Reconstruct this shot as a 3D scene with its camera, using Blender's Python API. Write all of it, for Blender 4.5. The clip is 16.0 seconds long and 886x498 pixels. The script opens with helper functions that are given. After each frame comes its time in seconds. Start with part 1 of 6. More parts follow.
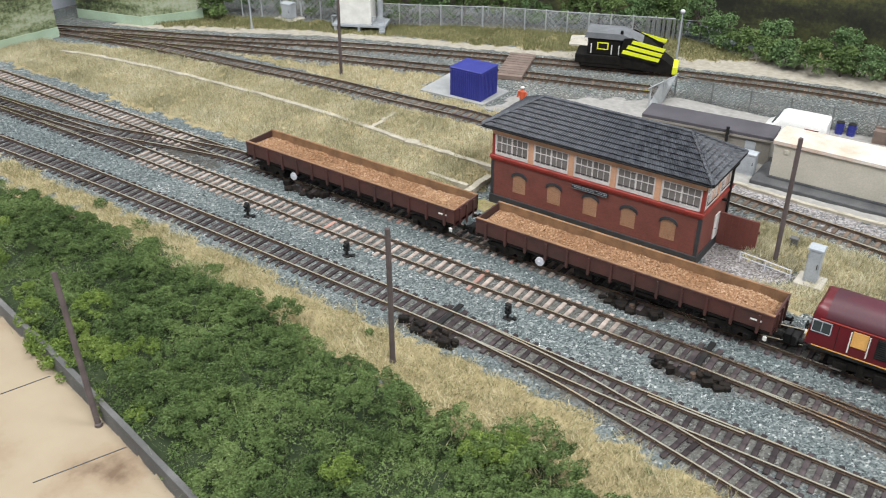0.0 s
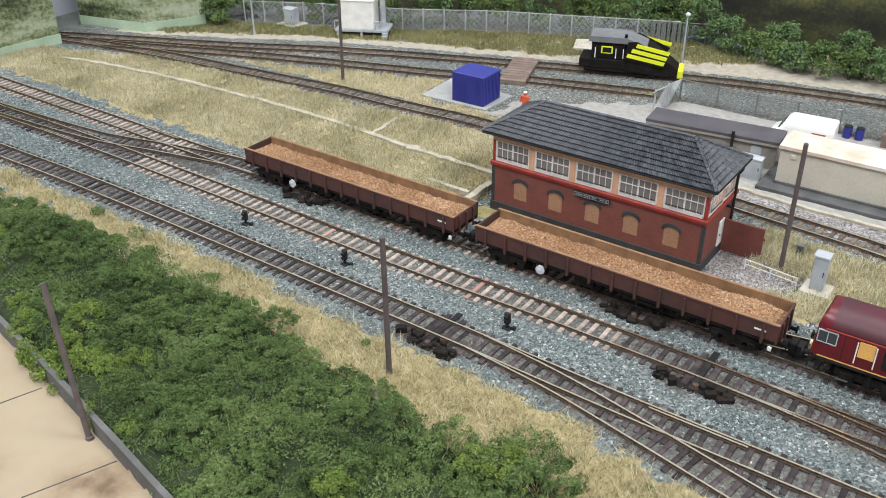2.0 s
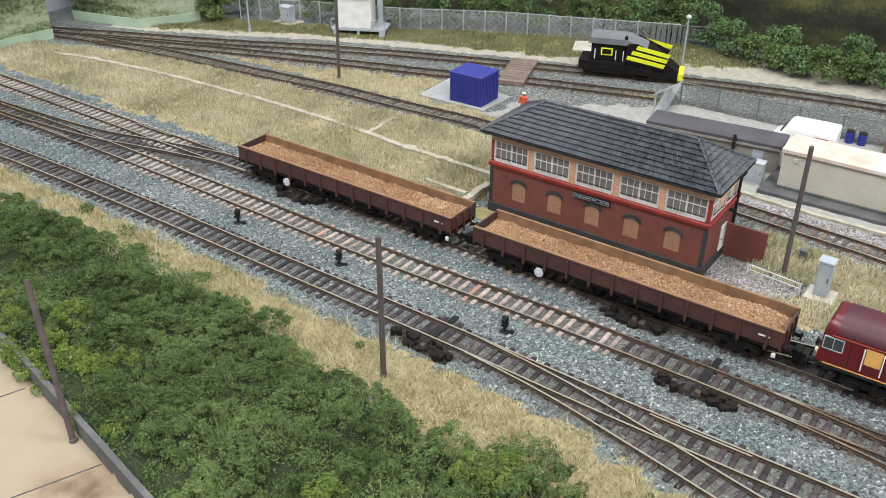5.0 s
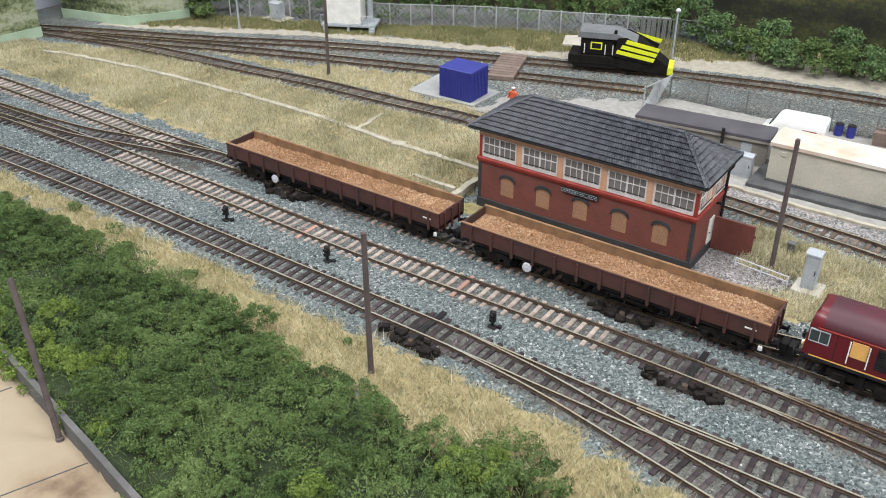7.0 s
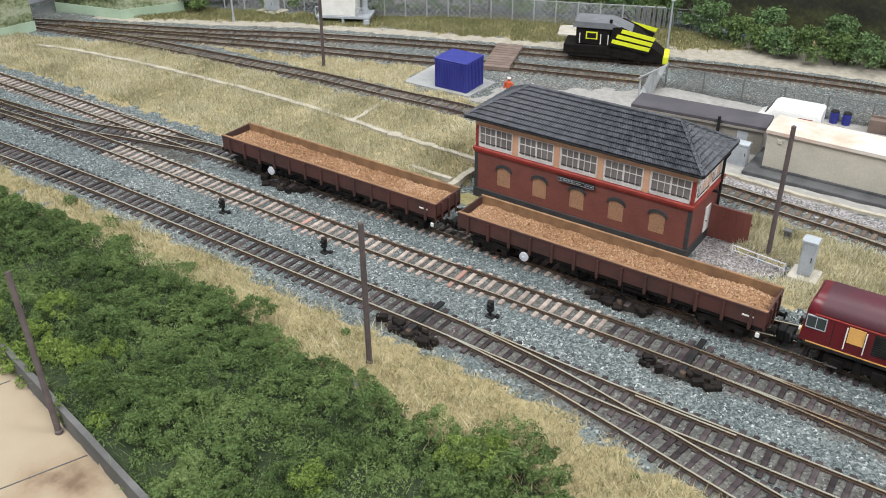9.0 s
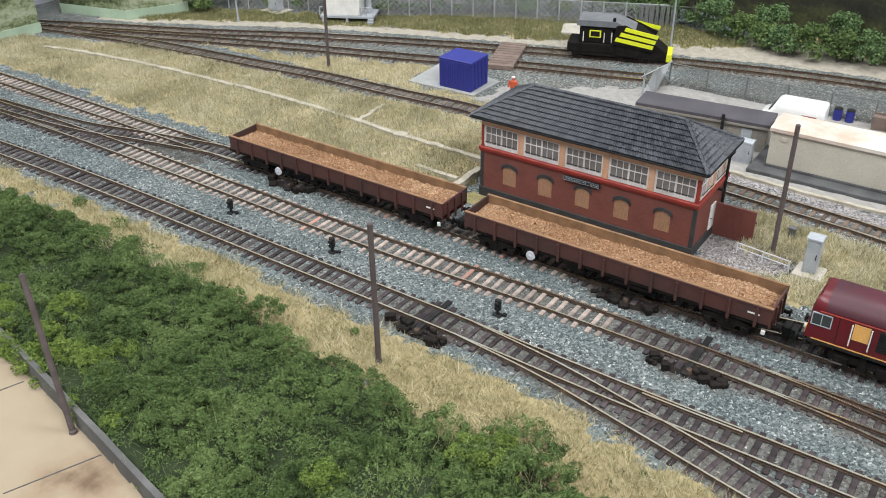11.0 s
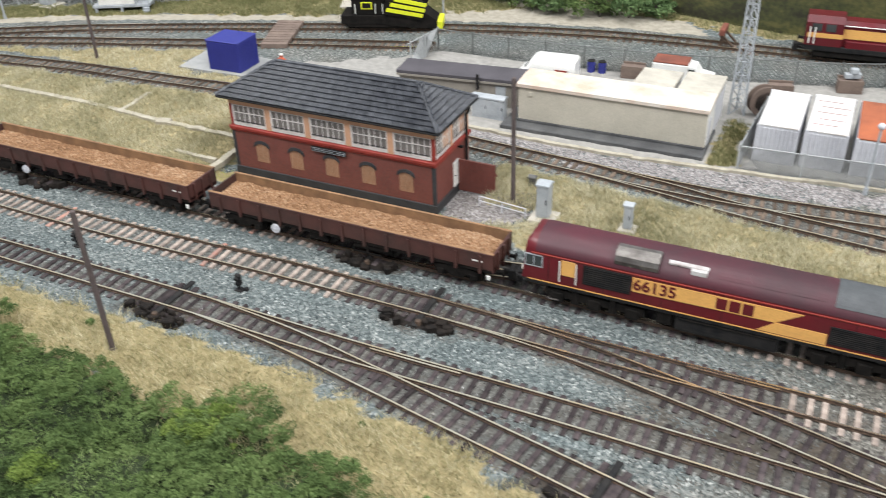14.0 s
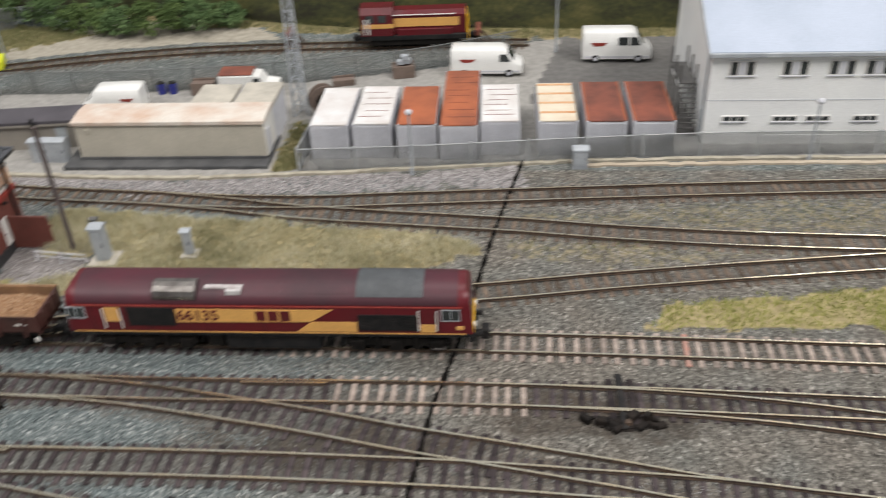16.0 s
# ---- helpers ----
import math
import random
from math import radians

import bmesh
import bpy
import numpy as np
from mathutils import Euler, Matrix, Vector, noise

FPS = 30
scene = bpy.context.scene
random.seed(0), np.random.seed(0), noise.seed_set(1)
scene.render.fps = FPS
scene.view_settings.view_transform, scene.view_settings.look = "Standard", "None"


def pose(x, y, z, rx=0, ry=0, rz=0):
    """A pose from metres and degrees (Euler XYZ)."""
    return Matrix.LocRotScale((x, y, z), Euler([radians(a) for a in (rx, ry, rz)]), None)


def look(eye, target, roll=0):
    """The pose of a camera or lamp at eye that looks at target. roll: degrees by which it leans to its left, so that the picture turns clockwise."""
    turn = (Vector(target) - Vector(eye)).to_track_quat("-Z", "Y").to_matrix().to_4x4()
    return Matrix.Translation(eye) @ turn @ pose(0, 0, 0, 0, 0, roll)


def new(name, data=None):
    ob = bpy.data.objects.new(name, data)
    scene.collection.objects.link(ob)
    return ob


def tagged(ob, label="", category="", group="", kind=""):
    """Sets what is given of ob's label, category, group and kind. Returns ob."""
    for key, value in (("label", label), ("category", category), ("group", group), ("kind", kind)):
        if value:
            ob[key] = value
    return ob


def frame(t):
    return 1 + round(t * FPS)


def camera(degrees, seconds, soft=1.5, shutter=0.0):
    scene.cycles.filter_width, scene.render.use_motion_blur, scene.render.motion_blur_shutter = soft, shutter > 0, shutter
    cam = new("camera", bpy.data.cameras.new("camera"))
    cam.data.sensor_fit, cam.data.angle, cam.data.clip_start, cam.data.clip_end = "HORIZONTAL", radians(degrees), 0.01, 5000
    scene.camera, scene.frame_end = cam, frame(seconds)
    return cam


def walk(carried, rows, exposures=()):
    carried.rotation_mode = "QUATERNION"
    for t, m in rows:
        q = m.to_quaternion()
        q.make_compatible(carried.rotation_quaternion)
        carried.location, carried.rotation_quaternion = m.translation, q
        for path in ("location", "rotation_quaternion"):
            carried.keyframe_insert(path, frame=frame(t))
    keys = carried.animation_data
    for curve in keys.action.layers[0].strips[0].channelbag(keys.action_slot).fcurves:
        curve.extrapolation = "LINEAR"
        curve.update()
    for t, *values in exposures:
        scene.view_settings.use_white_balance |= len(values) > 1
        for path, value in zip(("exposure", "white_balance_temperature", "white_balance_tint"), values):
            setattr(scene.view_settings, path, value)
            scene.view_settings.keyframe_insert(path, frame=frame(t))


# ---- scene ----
# lens, path
cam = camera(53.0, 16.0, soft=1.0, shutter=0.6)
EYE, TILT, LEAN, TURN = 0.19, 0.0, 0.0, 35.1
METRES = EYE * 1.31 / 1.5
ROWS = [
    (0.0, 0.0, 0.0, 0.0, 0.03, -30.83, -0.04),
    (0.5, -0.0196, -0.0026, 0.0002, 0.49, -31.16, 0.02),
    (1.0, -0.0029, 0.013, 0.0025, 0.58, -31.15, 0.26),
    (1.5, 0.0129, 0.0204, 0.0007, 0.38, -30.84, 0.49),
    (2.0, 0.0268, 0.0332, -0.0074, 0.52, -30.59, 0.43),
    (2.5, 0.0343, 0.0402, -0.0078, 0.95, -30.48, 0.38),
    (3.0, 0.0304, 0.045, -0.0157, 1.21, -30.47, 0.22),
    (3.5, 0.0229, 0.0561, -0.0264, 0.83, -30.37, -0.15),
    (6.0, 0.0302, 0.0859, -0.0374, 0.19, -30.33, -0.18),
    (6.5, 0.0605, 0.0811, -0.0342, 0.04, -30.49, 0.15),
    (7.0, 0.039, 0.07, -0.0374, 0.07, -30.6, -0.06),
    (7.5, 0.0437, 0.0617, -0.0345, -0.03, -30.81, -0.23),
    (8.0, 0.0402, 0.0652, -0.0431, -0.18, -31.07, -0.08),
    (10.5, 0.0325, 0.0608, -0.0335, -0.36, -31.05, 0.65),
    (11.0, 0.026, 0.0556, -0.0283, -0.42, -31.28, 0.59),
    (11.5, 0.019, 0.0551, -0.0255, -0.55, -31.4, 0.77),
    (12.0, 0.0308, 0.057, -0.0435, -1.04, -31.59, 1.32),
    (12.5, 0.0948, 0.0503, -0.0541, -2.83, -32.02, 1.47),
    (13.0, 0.1772, 0.0333, -0.0449, -5.67, -32.29, 1.26),
    (13.5, 0.2632, 0.0074, -0.0345, -8.21, -32.36, 1.42),
    (14.0, 0.3326, -0.0192, -0.0397, -10.07, -32.68, 1.59),
    (14.5, 0.4185, -0.0897, -0.0471, -12.58, -33.1, 1.33),
    (15.0, 0.5091, -0.1331, -0.0312, -17.85, -33.52, 1.18),
    (15.5, 0.5877, -0.1533, 0.0051, -25.23, -34.1, 1.84),
    (16.0, 0.6695, -0.1546, 0.032, -31.74, -34.07, 2.05),
]
walk(cam, [(t, pose(0, 0, EYE, TILT, LEAN, TURN) @ pose(METRES * x, METRES * y, METRES * z, 90 + pitch, roll, yaw)) for t, x, y, z, yaw, pitch, roll in ROWS],
     [(0.0, 0.05, 6250, 9), (8.0, 0.03, 6250, 9), (10.5, -0.03, 6250, 9), (12.5, 0.0, 6250, 9), (13.0, 0.13, 6280, 9), (13.5, 0.15, 6300, 9), (14.0, 0.1, 6320, 9), (14.5, 0.03, 6350, 10), (15.5, 0.05, 6500, 10), (16.0, -0.46, 6600, 11)])

# ---- light: an exhibition hall with rows of ceiling lamps, no daylight ----
world = bpy.data.worlds.new("hall")
scene.world = world
world.use_nodes = True
world.node_tree.nodes["Background"].inputs[0].default_value = (0.93, 0.99, 1.06, 1)
world.node_tree.nodes["Background"].inputs[1].default_value = 0.54


def ceiling_lamp(x, y, z, sx, sy, watts):
    data = bpy.data.lights.new("ceiling_lamp", "AREA")
    data.shape, data.size, data.size_y, data.energy = "RECTANGLE", sx, sy, watts
    data.color = (1.0, 0.985, 0.96)
    ob = new("ceiling_lamp", data)
    ob.matrix_world = look((x, y, z), (x * 0.6, y * 0.6 + 0.15, 0))
    return ob


ceiling_lamp(-0.8, -0.55, 1.6, 1.2, 0.25, 29.5)
ceiling_lamp(1.15, -0.3, 1.5, 1.2, 0.25, 38)
ceiling_lamp(-0.1, 0.6, 1.9, 1.2, 0.25, 20)
ceiling_lamp(1.2, 2.0, 1.15, 0.8, 0.2, 5)

# ---- materials ----
S = 0.001  # all plan numbers below are millimetres of the model


def nodes_of(name):
    m = bpy.data.materials.new(name)
    m.use_nodes = True
    nt = m.node_tree
    return m, nt, nt.nodes["Principled BSDF"]


def link(nt, a, b):
    nt.links.new(a, b)


def noise_node(nt, vec, scale, detail=4, rough=0.6):
    n = nt.nodes.new("ShaderNodeTexNoise")
    n.inputs["Scale"].default_value, n.inputs["Detail"].default_value = scale, detail
    n.inputs["Roughness"].default_value = rough
    link(nt, vec, n.inputs["Vector"])
    return n


def ramp_node(nt, fac, stops):
    r = nt.nodes.new("ShaderNodeValToRGB")
    els = r.color_ramp.elements
    while len(els) < len(stops):
        els.new(0.5)
    for e, (p, c) in zip(els, stops):
        e.position, e.color = p, (*c, 1)
    link(nt, fac, r.inputs[0])
    return r


def mix_node(nt, fac, a, b, mode="MIX"):
    m = nt.nodes.new("ShaderNodeMix")
    m.data_type, m.blend_type = "RGBA", mode
    for value, sock in ((fac, m.inputs[0]), (a, m.inputs[6]), (b, m.inputs[7])):
        if isinstance(value, (int, float)):
            sock.default_value = value
        elif isinstance(value, tuple):
            sock.default_value = (*value, 1)
        else:
            link(nt, value, sock)
    return m.outputs[2]


def math_node(nt, op, a, b=0.0, clamp=False):
    m = nt.nodes.new("ShaderNodeMath")
    m.operation, m.use_clamp = op, clamp
    for value, sock in ((a, m.inputs[0]), (b, m.inputs[1])):
        if isinstance(value, (int, float)):
            sock.default_value = value
        else:
            link(nt, value, sock)
    return m.outputs[0]


def bump_node(nt, bsdf, height, strength, dist):
    b = nt.nodes.new("ShaderNodeBump")
    b.inputs["Strength"].default_value, b.inputs["Distance"].default_value = strength, dist
    link(nt, height, b.inputs["Height"])
    link(nt, b.outputs[0], bsdf.inputs["Normal"])


def mat(name, a, b=None, scale=120, rough=0.7, metal=0.0, bump=0.25, fine=1800, island=0.0, each=0.0, spec=0.4):
    """A worn surface: two tones in patches, a fine grain, small relief."""
    m, nt, bsdf = nodes_of(name)
    b = b or tuple(v * 0.75 for v in a)
    vec = nt.nodes.new("ShaderNodeTexCoord").outputs["Object"]
    n1, n2 = noise_node(nt, vec, scale, 5), noise_node(nt, vec, fine, 3)
    col = ramp_node(nt, n1.outputs[0], [(0.36, a), (0.64, b)]).outputs[0]
    grain = ramp_node(nt, n2.outputs[0], [(0.3, (0.82,) * 3), (0.7, (1.15,) * 3)]).outputs[0]
    col = mix_node(nt, 0.6, col, grain, "MULTIPLY")
    for on, kind, out in ((island, "ShaderNodeNewGeometry", "Random Per Island"), (each, "ShaderNodeObjectInfo", "Random")):
        if on:
            src = nt.nodes.new(kind).outputs[out]
            tone = ramp_node(nt, src, [(0.0, (1 - on,) * 3), (1.0, (1 + on,) * 3)]).outputs[0]
            col = mix_node(nt, 1.0, col, tone, "MULTIPLY")
    link(nt, col, bsdf.inputs["Base Color"])
    r = ramp_node(nt, n1.outputs[0], [(0.3, (max(rough - 0.1, 0.05),) * 3), (0.7, (min(rough + 0.12, 1),) * 3)])
    link(nt, r.outputs[0], bsdf.inputs["Roughness"])
    bsdf.inputs["Metallic"].default_value = metal
    bsdf.inputs["Specular IOR Level"].default_value = spec
    if bump:
        bump_node(nt, bsdf, n2.outputs[0], bump, 0.0003)
    return m


def scatter_mat(name, stops, rough=0.85, spec=0.2, each=0.62, patchy=1.05, size=45):
    """For loose bits and blades: each bit takes its own tone."""
    m, nt, bsdf = nodes_of(name)
    geo = nt.nodes.new("ShaderNodeNewGeometry")
    vec = nt.nodes.new("ShaderNodeTexCoord").outputs["Object"]
    patch = noise_node(nt, vec, size, 3)
    f = math_node(nt, "ADD", math_node(nt, "MULTIPLY", geo.outputs["Random Per Island"], each),
                  math_node(nt, "MULTIPLY", math_node(nt, "SUBTRACT", patch.outputs[0], 0.32), patchy), True)
    link(nt, ramp_node(nt, f, stops).outputs[0], bsdf.inputs["Base Color"])
    bsdf.inputs["Roughness"].default_value = rough
    bsdf.inputs["Specular IOR Level"].default_value = spec
    return m


def brick_mat(name, a, b, mortar, sx, sy):
    m, nt, bsdf = nodes_of(name)
    vec = nt.nodes.new("ShaderNodeTexCoord").outputs["Object"]
    sep = nt.nodes.new("ShaderNodeSeparateXYZ")
    link(nt, vec, sep.inputs[0])
    comb = nt.nodes.new("ShaderNodeCombineXYZ")
    link(nt, math_node(nt, "ADD", sep.outputs[0], sep.outputs[1]), comb.inputs[0])
    link(nt, sep.outputs[2], comb.inputs[1])
    br = nt.nodes.new("ShaderNodeTexBrick")
    br.inputs["Scale"].default_value = 1000
    br.inputs["Brick Width"].default_value, br.inputs["Row Height"].default_value = sx, sy
    br.inputs["Mortar Size"].default_value = 0.07
    br.inputs["Color1"].default_value, br.inputs["Color2"].default_value = (*a, 1), (*b, 1)
    br.inputs["Mortar"].default_value = (*mortar, 1)
    link(nt, comb.outputs[0], br.inputs["Vector"])
    n = noise_node(nt, vec, 130, 5)
    tone = ramp_node(nt, n.outputs[0], [(0.3, (0.78,) * 3), (0.7, (1.15,) * 3)]).outputs[0]
    link(nt, mix_node(nt, 0.8, br.outputs[0], tone, "MULTIPLY"), bsdf.inputs["Base Color"])
    bsdf.inputs["Roughness"].default_value = 0.75
    bump_node(nt, bsdf, br.outputs[1], -0.4, 0.0002)
    return m


RUST = mat("rusty_rail_side", (0.105, 0.066, 0.044), (0.055, 0.038, 0.028), 400, 0.75, 0.1)
RAILTOP = mat("worn_rail_head", (0.95, 0.88, 0.70), (0.72, 0.60, 0.41), 70, 0.24, 0.95, 0.05)
TIMBER = mat("creosoted_timber", (0.030, 0.024, 0.026), (0.070, 0.056, 0.056), 250, 0.9, each=0.45, spec=0.15)
DUSTY = mat("dusty_old_timber", (0.150, 0.112, 0.085), (0.085, 0.064, 0.050), 160, 0.92, each=0.4, spec=0.15)
CONC_SLEEPER = mat("concrete_sleeper", (0.37, 0.305, 0.26), (0.215, 0.172, 0.148), 260, 0.88, each=0.25)
RED_SLEEPER = mat("red_painted_sleeper", (0.40, 0.19, 0.145), (0.30, 0.20, 0.165), 300, 0.88, each=0.15)
BLACK = mat("black_plastic", (0.010, 0.010, 0.011), (0.024, 0.022, 0.021), 300, 0.6, spec=0.2)
PITCH = mat("pit_shade_and_rubble_black", (0.008, 0.007, 0.0065), (0.022, 0.017, 0.014), 300, 0.75, bump=0.6, spec=0.15)
BRICK = brick_mat("dark_red_brick", (0.178, 0.046, 0.033), (0.145, 0.039, 0.029), (0.15, 0.056, 0.043), 1.5, 0.52)
TANBRICK = brick_mat("buff_brick_infill", (0.33, 0.155, 0.08), (0.25, 0.115, 0.06), (0.36, 0.22, 0.14), 1.3, 0.5)
PLINTH = mat("black_engineering_brick", (0.026, 0.025, 0.027), (0.045, 0.042, 0.043), 200, 0.75)
SIGRED = mat("red_paint", (0.28, 0.034, 0.024), (0.21, 0.03, 0.021), 150, 0.55)
OAK = mat("faded_orange_wood_paint", (0.60, 0.345, 0.215), (0.50, 0.275, 0.165), 150, 0.6)
SASH = mat("dulled_white_sash_paint", (0.72, 0.68, 0.65), (0.58, 0.54, 0.51), 150, 0.55)
WHITEPAINT = mat("white_paint", (0.78, 0.76, 0.72), (0.66, 0.64, 0.6), 150, 0.5)
SLATE = mat("dark_roof_slate", (0.036, 0.038, 0.045), (0.072, 0.075, 0.085), 300, 0.4, bump=1.0, fine=1500, island=0.25)
GREYPAINT = mat("grey_paint", (0.40, 0.42, 0.44), (0.30, 0.32, 0.34), 150, 0.55)
CONCRETE = mat("pale_concrete", (0.50, 0.46, 0.39), (0.38, 0.35, 0.30), 90, 0.9, bump=0.4)
PADGREY = mat("grey_concrete_pad", (0.36, 0.36, 0.35), (0.28, 0.28, 0.275), 60, 0.9, bump=0.4)
APRON = mat("mixed_path_gravel", (0.27, 0.245, 0.225), (0.15, 0.135, 0.125), 300, 0.9, island=0.5)
POLEWOOD = mat("weathered_pole_timber", (0.075, 0.058, 0.055), (0.11, 0.085, 0.08), 200, 0.8)
MAROON = mat("maroon_paint", (0.112, 0.009, 0.014), (0.082, 0.010, 0.013), 60, 0.38, bump=0.05)
MAROONTOP = mat("weathered_maroon_roof", (0.078, 0.016, 0.025), (0.036, 0.018, 0.022), 22, 0.5, bump=0.05)
GOLD = mat("gold_band_paint", (0.70, 0.38, 0.11), (0.62, 0.33, 0.10), 80, 0.42, bump=0.05)
YELLOW = mat("warning_yellow_paint", (0.80, 0.45, 0.02), (0.68, 0.37, 0.02), 80, 0.45)
HIVIS = mat("bright_yellow_paint", (0.72, 0.76, 0.02), (0.64, 0.68, 0.03), 80, 0.5)
SILVER = mat("bare_silver_metal", (0.21, 0.195, 0.18), (0.085, 0.075, 0.07), 160, 0.4, 0.7)
HATCH = mat("pale_flaked_hatch_paint", (0.52, 0.50, 0.49), (0.25, 0.20, 0.19), 180, 0.6)
UNDER = mat("grimy_running_gear", (0.006, 0.0055, 0.005), (0.016, 0.0135, 0.012), 300, 0.75, spec=0.12)
PLOUGHROOF = mat("dull_grey_roof_paint", (0.17, 0.175, 0.185), (0.13, 0.135, 0.14), 100, 0.7)
ROOFGREY = mat("grey_roof_grille", (0.085, 0.09, 0.095), (0.06, 0.063, 0.067), 150, 0.6)
WAGON = mat("rust_brown_wagon_paint", (0.078, 0.030, 0.025), (0.050, 0.026, 0.022), 90, 0.6)
WAGONIN = mat("rusty_wagon_inside", (0.27, 0.15, 0.075), (0.17, 0.095, 0.05), 120, 0.8)
SPOIL = scatter_mat("orange_spoil", [(0.0, (0.17, 0.088, 0.043)), (0.5, (0.34, 0.195, 0.105)), (1.0, (0.50, 0.35, 0.225))])
SPOILBED = mat("orange_spoil_bed", (0.27, 0.15, 0.08), (0.20, 0.11, 0.06), 500, 0.9, bump=0.8)
BLUE = mat("dark_blue_paint", (0.026, 0.031, 0.20), (0.034, 0.04, 0.235), 120, 0.45)
CREAM = mat("cream_paint", (0.50, 0.462, 0.385), (0.43, 0.397, 0.33), 60, 0.65)
ROOFCREAM = mat("cream_container_roof", (0.66, 0.59, 0.47), (0.58, 0.47, 0.35), 60, 0.7)
BANDORANGE = mat("faded_orange_band", (0.50, 0.22, 0.09), (0.60, 0.38, 0.22), 120, 0.75)
RUSTROOF = mat("rust_stained_pale_roof", (0.62, 0.565, 0.50), (0.52, 0.375, 0.29), 60, 0.75)
DARKROOF = mat("dark_felt_roof", (0.062, 0.056, 0.064), (0.088, 0.08, 0.09), 60, 0.8)
TAUPE = mat("taupe_wall_paint", (0.22, 0.20, 0.175), (0.27, 0.245, 0.21), 60, 0.75)
LIGHTGREY = mat("pale_grey_steel", (0.60, 0.60, 0.63), (0.48, 0.48, 0.51), 60, 0.6)
WHITEROOF = mat("white_roof_rust_flecks", (0.68, 0.67, 0.66), (0.55, 0.50, 0.47), 55, 0.65)
ORANGEROOF = mat("orange_rust_roof", (0.40, 0.115, 0.048), (0.235, 0.075, 0.04), 40, 0.78)
REDRUST = mat("red_rust_roof", (0.25, 0.075, 0.046), (0.10, 0.042, 0.033), 45, 0.78)
SHEDWHITE = mat("white_cladding", (0.84, 0.84, 0.82), (0.77, 0.77, 0.76), 30, 0.6)
SHEDROOF = mat("pale_blue_grey_roof", (0.42, 0.465, 0.55), (0.36, 0.405, 0.48), 25, 0.55)
VANWHITE = mat("white_van_paint", (0.78, 0.77, 0.74), (0.70, 0.69, 0.66), 60, 0.35)
TYRE = mat("black_rubber", (0.015, 0.015, 0.015), (0.025, 0.025, 0.025), 200, 0.8)
DARKSTEEL = mat("weathered_fence_steel", (0.17, 0.175, 0.17), (0.125, 0.13, 0.125), 120, 0.7)
FENCESTEEL = mat("galvanised_fence_steel", (0.40, 0.41, 0.41), (0.31, 0.32, 0.32), 120, 0.6, 0.0)
PLASTICRED = mat("orange_red_plastic", (0.55, 0.10, 0.04), (0.44, 0.085, 0.035), 200, 0.6)
TROUGH = mat("concrete_cable_trough", (0.43, 0.39, 0.31), (0.30, 0.27, 0.21), 200, 0.9, bump=0.5)
SANDBOARD = mat("sandy_painted_board", (0.47, 0.40, 0.31), (0.40, 0.33, 0.25), 18, 0.85, bump=0.3)
WALLGREY = mat("weathered_grey_wall", (0.085, 0.083, 0.08), (0.135, 0.13, 0.125), 90, 0.85, bump=0.5)
BOARDS = mat("brown_crossing_boards", (0.19, 0.14, 0.115), (0.15, 0.11, 0.09), 150, 0.85, each=0.15)

GRASS = scatter_mat("straw_static_grass", [(0.0, (0.16, 0.16, 0.083)), (0.25, (0.32, 0.298, 0.178)), (0.6, (0.52, 0.475, 0.32)), (1.0, (0.70, 0.65, 0.49))], 0.85, 0.2, 0.5, 1.5, 26)
TAWNY = scatter_mat("tawny_static_grass", [(0.0, (0.13, 0.115, 0.05)), (0.25, (0.26, 0.225, 0.11)), (0.6, (0.43, 0.375, 0.21)), (1.0, (0.64, 0.58, 0.40))], 0.85, 0.2, 0.7, 1.0, 60)
LIME = scatter_mat("yellow_green_static_grass", [(0.0, (0.15, 0.18, 0.035)), (0.5, (0.32, 0.34, 0.085)), (1.0, (0.52, 0.51, 0.18))])
OLIVE = scatter_mat("olive_static_grass", [(0.0, (0.090, 0.098, 0.040)), (0.5, (0.19, 0.19, 0.085)), (1.0, (0.33, 0.31, 0.165))])
LEAF = scatter_mat("green_foliage", [(0.0, (0.027, 0.046, 0.015)), (0.3, (0.074, 0.115, 0.036)), (0.65, (0.138, 0.193, 0.064)), (1.0, (0.26, 0.31, 0.135))], 0.8, 0.2, 0.36, 1.3, 55)
MIDLEAF = scatter_mat("fresh_green_foliage", [(0.0, (0.038, 0.070, 0.026)), (0.4, (0.095, 0.155, 0.058)), (0.75, (0.155, 0.225, 0.092)), (1.0, (0.25, 0.31, 0.15))], 0.75, 0.25, 0.4, 1.2, 50)
LIGHTLEAF = scatter_mat("yellow_green_foliage", [(0.0, (0.050, 0.085, 0.018)), (0.5, (0.142, 0.20, 0.040)), (1.0, (0.255, 0.315, 0.088))], 0.8, 0.2, 0.5, 1.1, 60)
STONE = scatter_mat("grey_ballast_chippings", [(0.0, (0.04, 0.05, 0.053)), (0.45, (0.11, 0.132, 0.135)), (0.78, (0.205, 0.228, 0.225)), (0.93, (0.40, 0.42, 0.41)), (1.0, (0.78, 0.79, 0.77))], 0.7, 0.4)


def glass_mat(name, tone, rough=0.12):
    m, nt, bsdf = nodes_of(name)
    vec = nt.nodes.new("ShaderNodeTexCoord").outputs["Object"]
    n = noise_node(nt, vec, 90, 3)
    c = ramp_node(nt, n.outputs[0], [(0.3, tone), (0.7, tuple(v * 1.6 for v in tone))])
    link(nt, c.outputs[0], bsdf.inputs["Base Color"])
    bsdf.inputs["Roughness"].default_value = rough
    return m


